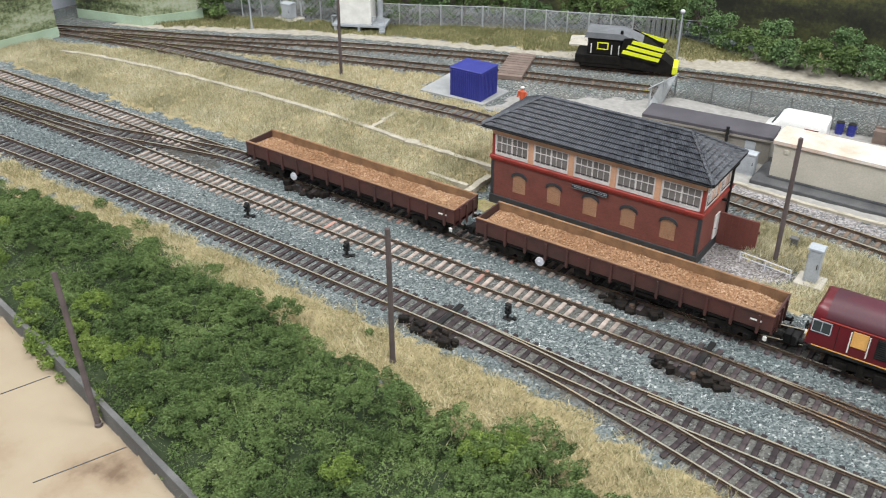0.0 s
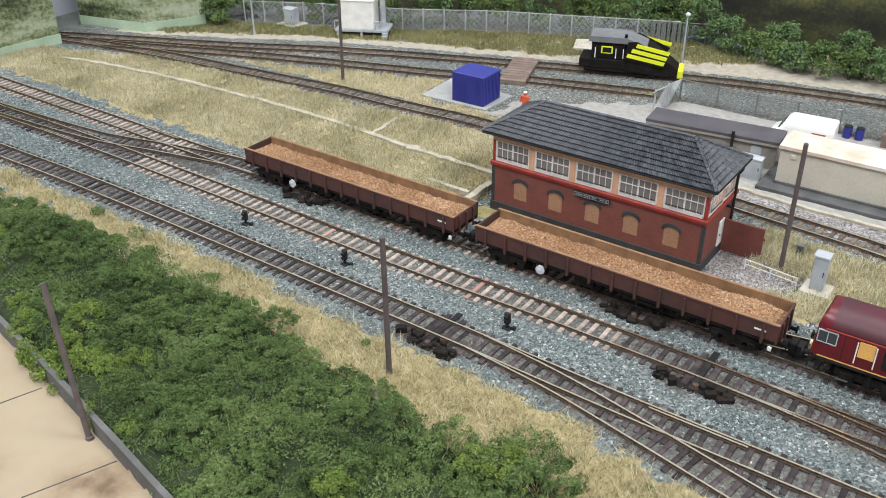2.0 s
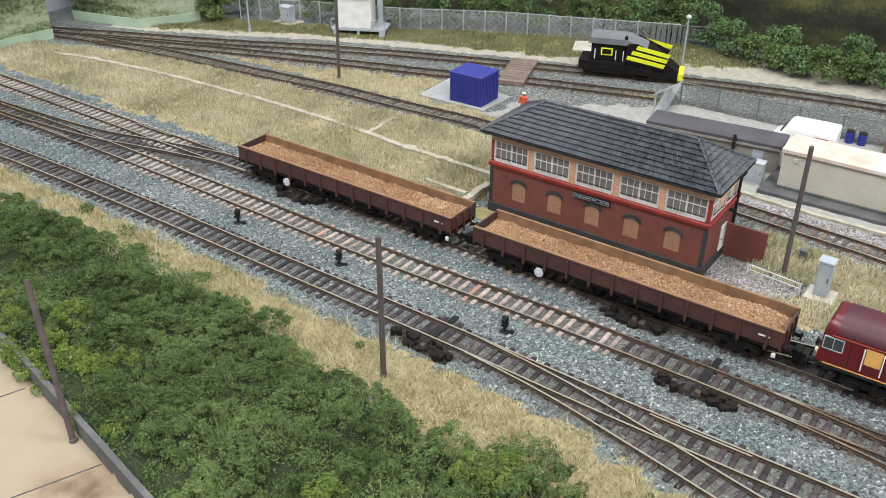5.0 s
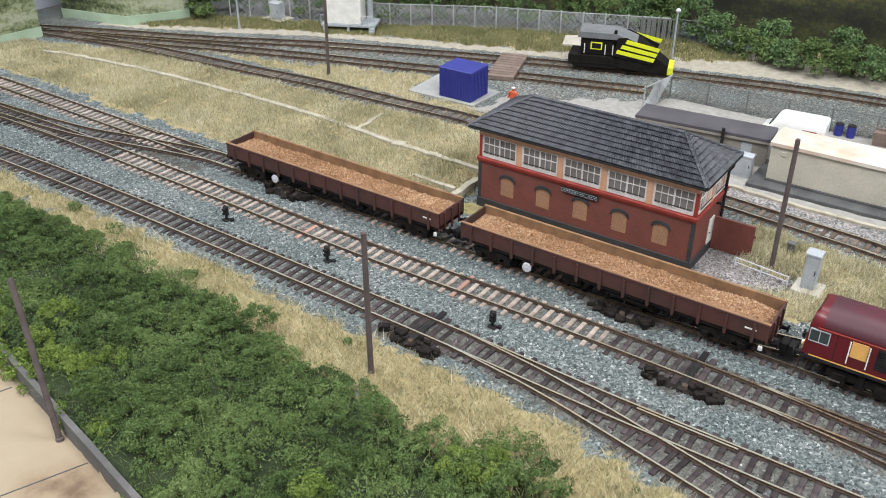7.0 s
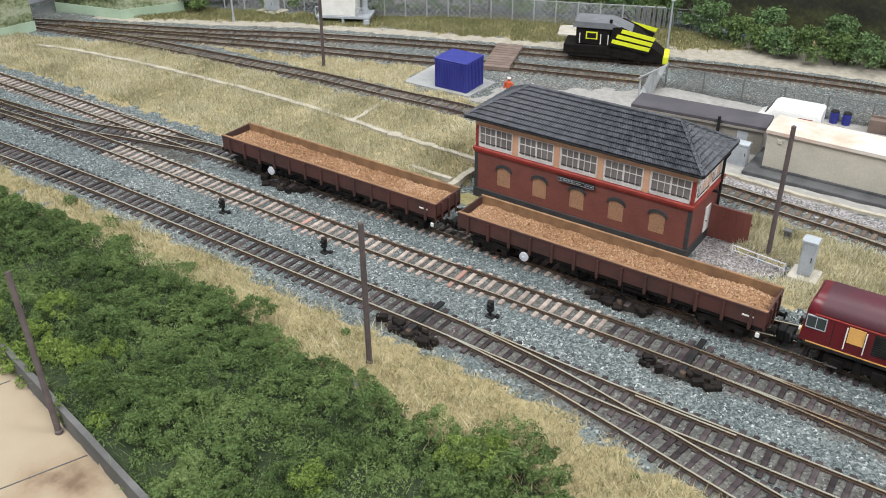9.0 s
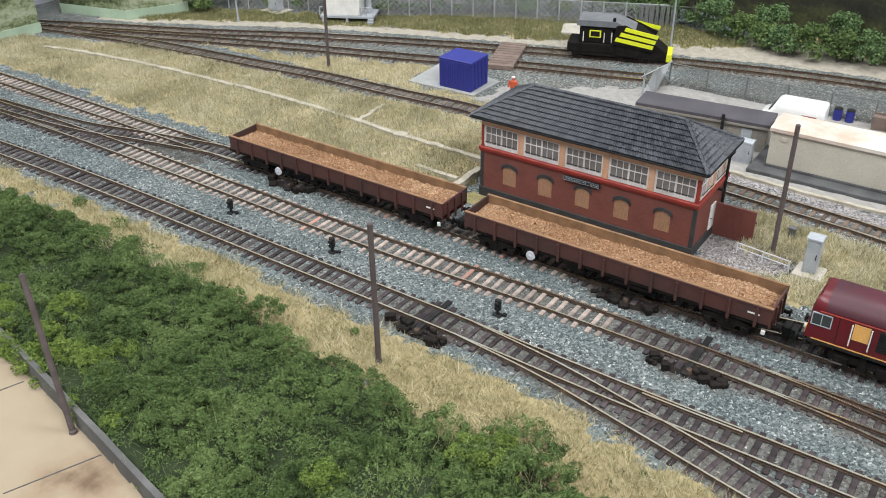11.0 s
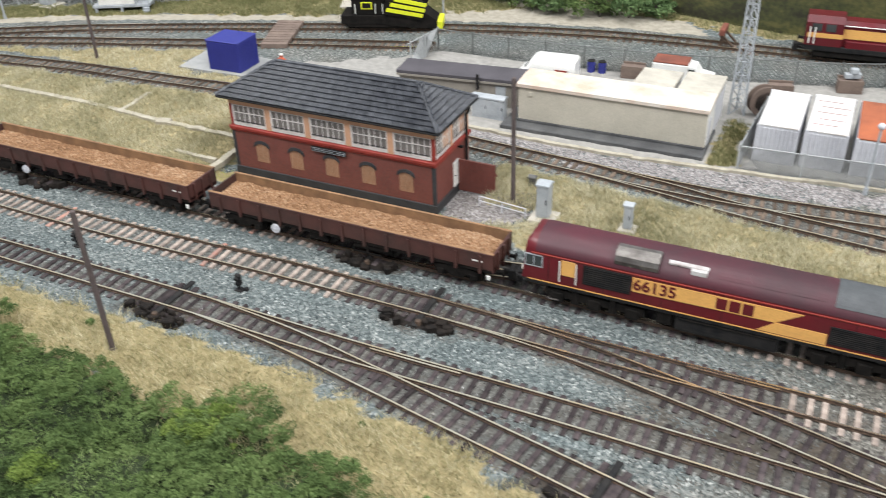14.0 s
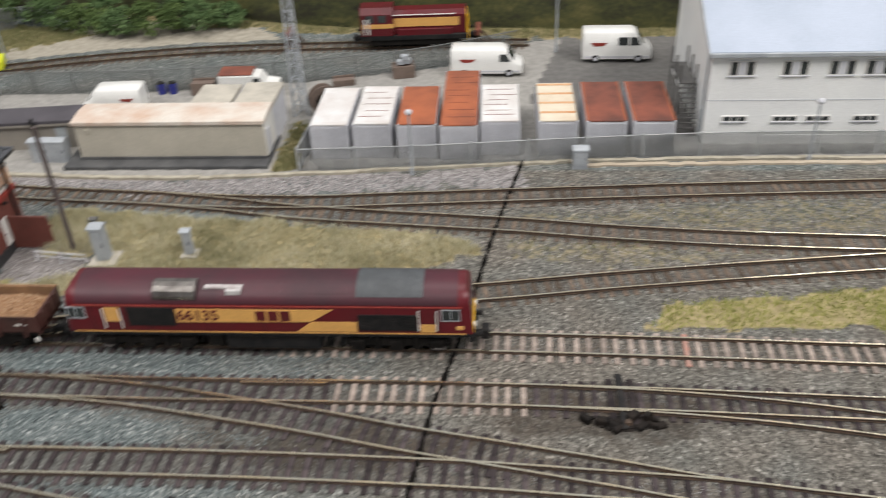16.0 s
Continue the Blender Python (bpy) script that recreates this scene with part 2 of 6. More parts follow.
STONEB = scatter_mat("brown_ballast_chippings", [(0.0, (0.045, 0.040, 0.035)), (0.45, (0.115, 0.104, 0.090)), (0.78, (0.205, 0.187, 0.165)), (0.93, (0.36, 0.345, 0.315)), (1.0, (0.65, 0.64, 0.61))], 0.7, 0.4)
STONED = scatter_mat("dirty_track_ballast", [(0.0, (0.038, 0.036, 0.034)), (0.45, (0.105, 0.102, 0.096)), (0.78, (0.19, 0.185, 0.175)), (0.93, (0.36, 0.355, 0.34)), (1.0, (0.70, 0.69, 0.67))], 0.75, 0.35)

GLASS = glass_mat("dim_window_glass", (0.15, 0.135, 0.125), 0.14)
CABGLASS = glass_mat("cab_window_glass", (0.03, 0.034, 0.034), 0.1)

# ---- building helpers ----


class Shape:
    """Collects solids, in millimetres, into one mesh."""

    def __init__(self):
        self.bm = bmesh.new()

    def box(self, x0, x1, y0, y1, z0, z1, bevel=0.0, rz=0.0):
        m = Matrix.Translation(((x0 + x1) / 2, (y0 + y1) / 2, (z0 + z1) / 2)) @ Matrix.Rotation(radians(rz), 4, "Z") @ Matrix.Diagonal((x1 - x0, y1 - y0, z1 - z0, 1))
        vs = bmesh.ops.create_cube(self.bm, size=1, matrix=m)["verts"]
        if bevel:
            es = list({e for v in vs for e in v.link_edges})
            bmesh.ops.bevel(self.bm, geom=es, offset=bevel, segments=1, affect="EDGES", clamp_overlap=True)
        return self

    def rod(self, p, q, r0, r1=None, n=8):
        p, q = Vector(p), Vector(q)
        d = q - p
        m = Matrix.Translation((p + q) / 2) @ d.to_track_quat("Z", "Y").to_matrix().to_4x4()
        bmesh.ops.create_cone(self.bm, cap_ends=True, segments=n, radius1=r0, radius2=r0 if r1 is None else r1, depth=d.length, matrix=m)
        return self

    def prism(self, profile, a, b, axis="x"):
        """A closed outline swept straight from a to b. Outline in (y, z), (x, z) or (x, y)."""
        def put(u, v, w):
            return {"x": (w, u, v), "y": (u, w, v), "z": (u, v, w)}[axis]
        ra = [self.bm.verts.new(put(u, v, a)) for u, v in profile]
        rb = [self.bm.verts.new(put(u, v, b)) for u, v in profile]
        n = len(profile)
        fs = [self.bm.faces.new((ra[i], ra[(i + 1) % n], rb[(i + 1) % n], rb[i])) for i in range(n)]
        fs += [self.bm.faces.new(ra[::-1]), self.bm.faces.new(rb)]
        bmesh.ops.recalc_face_normals(self.bm, faces=fs)
        return self

    def loft(self, rings):
        """Closed rings of equal count joined in turn, with end caps."""
        rows = [[self.bm.verts.new(p) for p in ring] for ring in rings]
        n, fs = len(rows[0]), []
        for ra, rb in zip(rows, rows[1:]):
            fs += [self.bm.faces.new((ra[i], ra[(i + 1) % n], rb[(i + 1) % n], rb[i])) for i in range(n)]
        fs += [self.bm.faces.new(rows[0][::-1]), self.bm.faces.new(rows[-1])]
        bmesh.ops.recalc_face_normals(self.bm, faces=fs)
        return self

    def ball(self, c, rx, ry, rz, n=8):
        m = Matrix.Translation(c) @ Matrix.Diagonal((rx, ry, rz, 1))
        bmesh.ops.create_uvsphere(self.bm, u_segments=n, v_segments=max(4, n // 2 + 1), radius=1, matrix=m)
        return self

    def mesh(self, name, material):
        self.bm.transform(Matrix.Scale(S, 4))
        me = bpy.data.meshes.new(name)
        self.bm.to_mesh(me)
        self.bm.free()
        me.materials.append(material)
        return me


def thing(name, x, y, z=0.0, rz=0.0, label="", category="", group="", kind=""):
    ob = new(name)
    ob.empty_display_size = 0.005
    ob.matrix_world = pose(x * S, y * S, z * S, 0, 0, rz)
    return tagged(ob, label, category, group, kind)


def part(name, shape, material, parent, label=""):
    ob = new(name, shape.mesh(name, material))
    ob.parent = parent
    return tagged(ob, label)


def piece(name, me, parent, m):
    ob = new(name, me)
    ob.parent = parent
    ob.matrix_basis = m
    return ob


def single(name, shape, material, label, category="", kind="", group=""):
    return tagged(new(name, shape.mesh(name, material)), label, category, group, kind)


def raw(name, verts, faces, material, label, kind="stuff", category=""):
    """One mesh out of numpy arrays, in millimetres."""
    me = bpy.data.meshes.new(name)
    me.from_pydata((np.asarray(verts) * S).tolist(), [], faces.tolist())
    me.materials.append(material)
    return tagged(new(name, me), label, category, "", kind)


rng = np.random.default_rng(7)


def inside(px, py, poly):
    """Which of the points lie in the polygon."""
    hit = np.zeros(px.shape, bool)
    n = len(poly)
    for i in range(n):
        (x0, y0), (x1, y1) = poly[i], poly[(i + 1) % n]
        c = ((y0 > py) != (y1 > py)) & (px < (x1 - x0) * (py - y0) / ((y1 - y0) or 1e-9) + x0)
        hit ^= c
    return hit


def wobble(px, py, size, seed):
    """Smooth noise of about -1 to 1, from a few crossed waves."""
    r = np.random.default_rng(seed)
    out = np.zeros(px.shape)
    for k in range(9):
        a, ph = r.uniform(0, 6.283), r.uniform(0, 6.283)
        f = 6.283 / size * r.uniform(0.5, 2.2)
        out += np.sin(px * np.cos(a) * f + py * np.sin(a) * f + ph)
    return out / 4.5


def smooth_line(points, step=1.0):
    """A curve through the points, as evenly spaced places and directions."""
    p = np.array(points, float)
    d = np.r_[0, np.cumsum(np.hypot(*np.diff(p, axis=0).T))]
    t = np.arange(0, d[-1], step)
    tang = np.gradient(p, d, axis=0)
    i = np.clip(np.searchsorted(d, t, side="right") - 1, 0, len(p) - 2)
    h = (d[i + 1] - d[i])[:, None]
    u = ((t - d[i])[:, None]) / h
    q = (2 * u**3 - 3 * u**2 + 1) * p[i] + (u**3 - 2 * u**2 + u) * h * tang[i] + (3 * u**2 - 2 * u**3) * p[i + 1] + (u**3 - u**2) * h * tang[i + 1]
    g = np.gradient(q, axis=0)
    return q, g / np.hypot(g[:, 0], g[:, 1])[:, None]

# ---- plan: track centre lines and ground areas ----
TRACKS = {
    "train_road": [(-700, 271), (-530, 273), (-420, 273.5), (-350, 273.5), (-250, 275), (-130, 275), (0, 274.5), (90, 273.5), (163, 271.5), (228, 269), (330, 264)],
    "middle_road": [(-700, 243), (-480, 246), (-420, 248), (-300, 248.5), (-200, 247.5), (-120, 249.5), (-80, 249.5), (0, 248.5), (100, 248), (160, 246.5), (210, 244.5), (330, 238)],
    "near_road": [(-700, 208), (-430, 215), (-380, 217), (-230, 218.5), (-150, 218.5), (-76, 217.3), (-14, 217.5), (40, 217), (75, 216), (100, 215), (130, 213), (160, 211), (200, 206), (330, 188)],
    "siding_lead": [(-140, 218.4), (-105, 215), (-70, 208.8), (-35, 202), (5, 194.5), (40, 187.5), (100, 172), (160, 155)],
    "right_crossover": [(-72, 249.6), (-40, 248.3), (-15, 246), (20, 240), (47, 235), (74, 229), (105, 223), (135, 217.2), (165, 211), (195, 206.5)],
    "left_crossover": [(-262, 275.3), (-290, 275), (-320, 274), (-345, 269), (-369, 263.5), (-396, 256.5), (-425, 252.5), (-450, 250.5), (-480, 248.3), (-520, 246)],
    "yard_lead": [(-112, 275), (-70, 277.3), (-33, 283.3), (0, 288.5), (50, 295), (99, 301.5), (150, 309.5), (212, 317.5), (250, 322), (330, 331)],
    "right_branch": [(120, 247.6), (160, 245.2), (190, 242), (218, 237.5), (260, 229), (330, 213)],
    "loop_road": [(-700, 316), (-590, 345), (-540, 355.5), (-484, 365), (-433, 370.7), (-388, 376), (-346, 381), (-305, 383), (-244, 386.4), (-180, 382), (-103, 372.7), (-56, 368.5), (-10, 365), (20, 364.5), (59, 367), (107, 370), (155, 373), (203, 375.5), (266, 378), (340, 380)],
    "loop_branch": [(-44, 367.3), (-12, 362.3), (12, 357.5), (60, 351.8), (107, 347), (152, 341), (195, 337), (251, 334), (330, 331)],
    "back_road": [(-625, 335), (-583, 352), (-522, 379), (-468, 402), (-397, 437), (-325, 466), (-256, 491.5), (-193, 514), (-130, 531), (-79, 540), (0, 545), (120, 547)],
    "back_siding": [(-540, 357), (-494, 375.5), (-437, 397), (-380, 417), (-307, 441), (-257, 461), (-209, 475), (-176, 485)],
}
LINES = {k: smooth_line(v, 1.0) for k, v in TRACKS.items()}

BUSH = [(-640, 190), (-376, 187), (-300, 190), (-270, 194), (-226, 191), (-190, 181), (-150, 175), (-120, 170), (-92, 178), (-75, 172), (-50, 165), (-25, 159), (10, 140), (40, 110), (60, 60), (-30, 72), (-100, 94), (-168, 106), (-210, 115), (-246, 121.5), (-272, 125.5), (-330, 134), (-420, 142), (-640, 150)]
VERGE = [(-640, 206), (-430, 205), (-250, 205), (-186, 202), (-154, 204), (-118, 203), (-56, 197), (0, 184), (40, 174), (90, 160), (140, 140), (60, 60), (10, 130), (-60, 160), (-150, 176), (-200, 180), (-290, 192), (-640, 196)]
MEADOW = [(-640, 288), (-344, 290), (-213, 291), (-202, 300), (-198, 345), (-196, 376), (-262, 376), (-338, 369), (-428, 363), (-487, 356), (-560, 333), (-640, 315)]
MOWN = [(-206, 301), (-180, 299), (-150, 298), (-110, 299), (-84, 297), (-76, 302), (-88, 312), (-194, 313), (-208, 307)]
EAST = [(-92, 298), (-40, 297), (0, 301), (40, 308), (82, 320), (98, 330), (80, 339), (40, 345), (0, 349), (-40, 354), (-90, 360), (-84, 346), (-78, 329), (-50, 324), (-52, 314), (-82, 302)]
THIN_A = [(105, 325), (150, 319), (220, 326), (200, 330), (150, 334), (105, 339)]
THIN_B = [(110, 356), (150, 350), (255, 342), (340, 338), (340, 372), (260, 368), (180, 364)]
STRIP = [(156, 283), (240, 284), (340, 281), (340, 307), (240, 306), (190, 301), (162, 297)]
BANK = [(-470, 384), (-380, 389), (-300, 396), (-262, 398), (-300, 402), (-304, 430), (-380, 406), (-440, 388)]
BANK_B = [(-296, 392), (-196, 396), (-210, 402), (-258, 402), (-300, 400)]
LAWN = [(-600, 400), (-534, 398), (-470, 433), (-417, 462), (-340, 489), (-268, 515), (-200, 545), (-150, 570), (-220, 590), (-323, 545), (-394, 500), (-502, 445), (-600, 430)]
HILL = [(-90, 583), (0, 566), (60, 560), (130, 556), (340, 556), (340, 640), (-200, 640), (-150, 600)]
SANDY = [(-560, 382), (-533, 391), (-470, 422), (-417, 450), (-340, 478), (-268, 503), (-201, 528), (-137, 546), (-85, 555), (-30, 559), (-60, 590), (-150, 600), (-205, 550), (-268, 516), (-340, 490), (-417, 462), (-470, 434), (-534, 400), (-560, 390)]
YARD = [(-256, 402), (-245, 430), (-190, 462), (-172, 480), (-128, 481), (-84, 483), (-10, 493), (70, 513), (130, 555), (345, 555), (345, 404), (275, 404), (143, 402), (64, 395), (12, 391), (-46, 387), (-128, 392), (-200, 398)]
ASPHALT = [(118, 468), (140, 556), (345, 556), (345, 430), (186, 430), (184, 456), (125, 456)]
GRAVEL = [(-132, 380), (-90, 377), (-40, 374), (20, 374), (60, 377), (112, 379), (112, 400), (64, 394), (12, 390), (-46, 387), (-128, 394)]
BOX_PATH = [(-96, 303), (-84, 303), (-56, 315), (-53, 323), (-78, 328), (-84, 346), (-96, 346)]
PATCH = [(-1, 393), (11, 393), (11, 440), (3, 446), (-1, 420)]
FRONTBOARD = [(-640, 156), (-420, 141), (-330, 134), (-280, 126), (-250, 121), (-212, 114), (-170, 106), (-100, 92), (-60, 80), (60, 60), (60, -60), (-640, -60)]


def ground_z(px, py):
    """Height of the scenery: flat track bed, humps under the bushes and verges."""
    z = 0.25 * wobble(px, py, 26, 3)
    z = z + 0.9 * inside(px, py, MEADOW) * (1 + 0.5 * wobble(px, py, 50, 5))
    z = z + 1.2 * inside(px, py, EAST)
    z = z - 1.9 * np.clip((px + 215) / 8, 0, 1) * np.clip((-80 - px) / 8, 0, 1) * np.clip((py - 292) / 8, 0, 1) * (py < 345)
    d = np.clip((196 - py) / 22, 0, 1)
    z = z + np.where(inside(px, py, BUSH), (4 + 2.6 * wobble(px, py, 46, 9)) * d, 0)
    z = z + np.clip((py - 560) / 20, 0, 3) * 1.0 * (px < 130)
    return z * np.where(inside(px, py, FRONTBOARD), 0.0, 1.0)


def oil_stain(px, py):
    """Dark oily stains round the busy points."""
    out = np.zeros(px.shape)
    for x, y, a, b in ((132, 241, 46, 13), (55, 226, 50, 10), (-67, 243, 22, 9), (-150, 211, 22, 8), (-100, 268, 20, 8), (5, 187, 24, 9), (-350, 262, 50, 10)):
        out = np.maximum(out, 1.15 - np.hypot((px - x) / a, (py - y) / b) + 0.35 * wobble(px, py, 18, 77))
    return np.clip(out * 1.4, 0, 1)


def busy_zone(px):
    """Where the points lie close together and years of traffic have blackened the track bed."""
    return np.clip((px + 185) / 35, 0, 1) * np.clip((70 - px) / 25, 0, 1)


def build_ground():
    step = 2.5
    xs, ys = np.arange(-760, 360, step), np.arange(-60, 662, step)
    gx, gy = np.meshgrid(xs, ys)
    jx, jy = gx + 4 * wobble(gx, gy, 30, 11) + 1.5 * wobble(gx, gy, 8, 12), gy + 4 * wobble(gx, gy, 30, 13) + 1.5 * wobble(gx, gy, 8, 14)
    near = {}
    near["grass"] = sum(inside(jx, jy, p) for p in (MEADOW, VERGE, MOWN, EAST, STRIP, BANK, BANK_B, LAWN, HILL, BUSH, PATCH)) > 0
    near["grass"] = near["grass"] + 0.36 * (inside(jx, jy, THIN_A) | inside(jx, jy, THIN_B))
    near["sand"] = inside(gx + 2 * wobble(gx, gy, 20, 2), gy, SANDY) * 1.0
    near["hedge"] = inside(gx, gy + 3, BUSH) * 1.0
    near["yard"] = inside(jx, gy, YARD) * 1.0
    near["gravel"] = (inside(jx, jy, GRAVEL) | inside(jx, jy, BOX_PATH)) * 1.0
    near["asphalt"] = inside(gx, gy, ASPHALT) * 1.0
    near["board"] = inside(gx, gy, FRONTBOARD) * 1.0
    dirt = np.zeros(gx.shape)
    for q, _ in LINES.values():
        for ox in (-5, -2.5, 0, 2.5, 5):
            for oy in (-7.5, -5, -2.5, 0, 2.5, 5, 7.5):
                i = np.clip(((q[:, 0] + ox - xs[0]) / step).round().astype(int), 0, len(xs) - 1)
                j = np.clip(((q[:, 1] + oy - ys[0]) / step).round().astype(int), 0, len(ys) - 1)
                dirt[j, i] = np.maximum(dirt[j, i], 1 - 0.07 * abs(oy))
    near["dirt"] = dirt * (0.62 + 0.5 * busy_zone(gx) * (gy < 300))
    near["oil"] = oil_stain(gx, gy)
    east = np.clip((gx + 10) / 110, 0, 1) * (gy < 395)
    east = np.maximum(east, 0.4 * np.clip((gy - 352) / 20, 0, 1) * (gy < 560))
    near["brown"] = np.clip(east + 0.25 * wobble(gx, gy, 60, 21) * (east > 0), 0, 1)
    verts = np.c_[gx.ravel(), gy.ravel(), ground_z(gx, gy).ravel()]
    nx, ny = len(xs), len(ys)
    idx = np.arange(nx * ny).reshape(ny, nx)
    faces = np.stack([idx[:-1, :-1], idx[:-1, 1:], idx[1:, 1:], idx[1:, :-1]], -1).reshape(-1, 4)

    m, nt, bsdf = nodes_of("model_scenery_ground")
    vec = nt.nodes.new("ShaderNodeTexCoord").outputs["Object"]
    vor = nt.nodes.new("ShaderNodeTexVoronoi")
    vor.inputs["Scale"].default_value = 1350
    link(nt, vec, vor.inputs["Vector"])
    bw = nt.nodes.new("ShaderNodeRGBToBW")
    link(nt, vor.outputs["Color"], bw.inputs[0])
    big, mid = noise_node(nt, vec, 28, 5), noise_node(nt, vec, 260, 4)
    grey = ramp_node(nt, bw.outputs[0], [(0.1, (0.038, 0.046, 0.048)), (0.5, (0.115, 0.134, 0.135)), (0.78, (0.195, 0.212, 0.21)), (0.95, (0.42, 0.43, 0.42))]).outputs[0]
    brown = ramp_node(nt, bw.outputs[0], [(0.1, (0.046, 0.041, 0.036)), (0.5, (0.118, 0.107, 0.093)), (0.8, (0.20, 0.183, 0.162)), (0.95, (0.38, 0.355, 0.32))]).outputs[0]
    tint = ramp_node(nt, big.outputs[0], [(0.3, (0.85, 0.9, 0.9)), (0.7, (1.12, 1.08, 1.04))]).outputs[0]
    soil = ramp_node(nt, mid.outputs[0], [(0.3, (0.20, 0.165, 0.085)), (0.7, (0.38, 0.31, 0.17))]).outputs[0]
    sand = ramp_node(nt, mid.outputs[0], [(0.3, (0.265, 0.238, 0.19)), (0.7, (0.40, 0.365, 0.30))]).outputs[0]
    yard = ramp_node(nt, mid.outputs[0], [(0.3, (0.23, 0.22, 0.205)), (0.7, (0.34, 0.325, 0.30))]).outputs[0]
    pale = ramp_node(nt, bw.outputs[0], [(0.1, (0.10, 0.09, 0.088)), (0.5, (0.21, 0.192, 0.186)), (0.9, (0.38, 0.355, 0.35))]).outputs[0]
    tar = ramp_node(nt, mid.outputs[0], [(0.3, (0.115, 0.11, 0.105)), (0.7, (0.165, 0.158, 0.15))]).outputs[0]
    board = ramp_node(nt, noise_node(nt, vec, 22, 6).outputs[0], [(0.3, (0.33, 0.272, 0.19)), (0.5, (0.30, 0.24, 0.165)), (0.58, (0.26, 0.195, 0.13)), (0.66, (0.14, 0.095, 0.062))]).outputs[0]
    # hedge floor: near-black green, with the shade between clumps put into the colour
    shaded_humus = ramp_node(nt, mid.outputs[0], [(0.3, (0.012, 0.02, 0.008)), (0.7, (0.03, 0.042, 0.016))]).outputs[0]
    grime = ramp_node(nt, mid.outputs[0], [(0.3, (0.042, 0.034, 0.028)), (0.7, (0.105, 0.085, 0.07))]).outputs[0]

    soot = ramp_node(nt, mid.outputs[0], [(0.3, (0.022, 0.017, 0.013)), (0.7, (0.07, 0.052, 0.04))]).outputs[0]

    def mask(key, wobbly=0.0):
        a = nt.nodes.new("ShaderNodeAttribute")
        a.attribute_name = key
        if not wobbly:
            return a.outputs["Fac"]
        s = math_node(nt, "ADD", a.outputs["Fac"], math_node(nt, "MULTIPLY", math_node(nt, "SUBTRACT", mid.outputs[0], 0.5), wobbly))
        return math_node(nt, "MULTIPLY", math_node(nt, "SUBTRACT", s, 0.3), 2.5, True)

    col = mix_node(nt, mask("brown"), grey, brown)
    col = mix_node(nt, math_node(nt, "MULTIPLY", mask("dirt", 1.3), 0.62), col, grime)
    col = mix_node(nt, math_node(nt, "MULTIPLY", mask("oil", 0.6), 0.7), col, soot)
    col = mix_node(nt, 1.0, col, tint, "MULTIPLY")
    for key, colour in (("gravel", pale), ("yard", yard), ("asphalt", tar), ("sand", sand), ("grass", soil), ("hedge", shaded_humus), ("board", board)):
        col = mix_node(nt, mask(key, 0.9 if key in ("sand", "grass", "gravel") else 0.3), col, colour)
    link(nt, col, bsdf.inputs["Base Color"])
    bsdf.inputs["Roughness"].default_value = 0.9
    bsdf.inputs["Specular IOR Level"].default_value = 0.25
    bump_node(nt, bsdf, vor.outputs["Distance"], -0.5, 0.0006)
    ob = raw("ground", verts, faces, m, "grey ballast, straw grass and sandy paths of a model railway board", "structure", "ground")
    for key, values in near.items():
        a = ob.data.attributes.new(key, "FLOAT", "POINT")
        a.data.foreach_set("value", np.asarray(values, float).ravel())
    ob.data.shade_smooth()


build_ground()


# ---- loose ground cover ----
def blades(name, polys, count, length, width, material, label, lean=0.6, ragged=4.0):
    """Static grass: thin upright slivers over the given areas."""
    lo = np.min([np.min(p, axis=0) for p in polys], axis=0)
    hi = np.max([np.max(p, axis=0) for p in polys], axis=0)
    lo, hi = np.maximum(lo, (-640, 60)), np.minimum(hi, (345, 640))
    area = sum(abs(sum(p[i - 1][0] * p[i][1] - p[i][0] * p[i - 1][1] for i in range(len(p)))) / 2 for p in polys)
    n = int(count * np.prod(hi - lo) / area)
    x, y = rng.uniform(lo[0], hi[0], n), rng.uniform(lo[1], hi[1], n)
    jx, jy = x + ragged * wobble(x, y, 30, 11) + 1.5 * wobble(x, y, 8, 12), y + ragged * wobble(x, y, 30, 13) + 1.5 * wobble(x, y, 8, 14)
    jx, jy = jx + rng.normal(size=n) * 1.6, jy + rng.normal(size=n) * 1.6
    ok = sum(inside(jx, jy, p) for p in polys) > 0
    ok &= wobble(x, y, 14, 31) > -0.95 + rng.uniform(-0.4, 0.4, n)
    x, y = x[ok], y[ok]
    n = len(x)
    z = ground_z(x, y) - 0.3
    a, tilt = rng.uniform(0, 6.283, n), rng.uniform(0, 6.283, n)
    ln = length * rng.uniform(0.5, 1.25, n) * (1 + 0.3 * wobble(x, y, 22, 33))
    off = ln * lean * rng.uniform(0.2, 1, n)
    w = width * rng.uniform(0.7, 1.3, n)
    base = np.c_[x, y, z]
    side = np.c_[np.cos(a) * w / 2, np.sin(a) * w / 2, np.zeros(n)]
    tip = base + np.c_[np.cos(tilt) * off, np.sin(tilt) * off, ln * 0.8]
    v = np.stack([base - side, base + side, tip], 1).reshape(-1, 3)
    return raw(name, v, np.arange(3 * n).reshape(-1, 3), material, label)


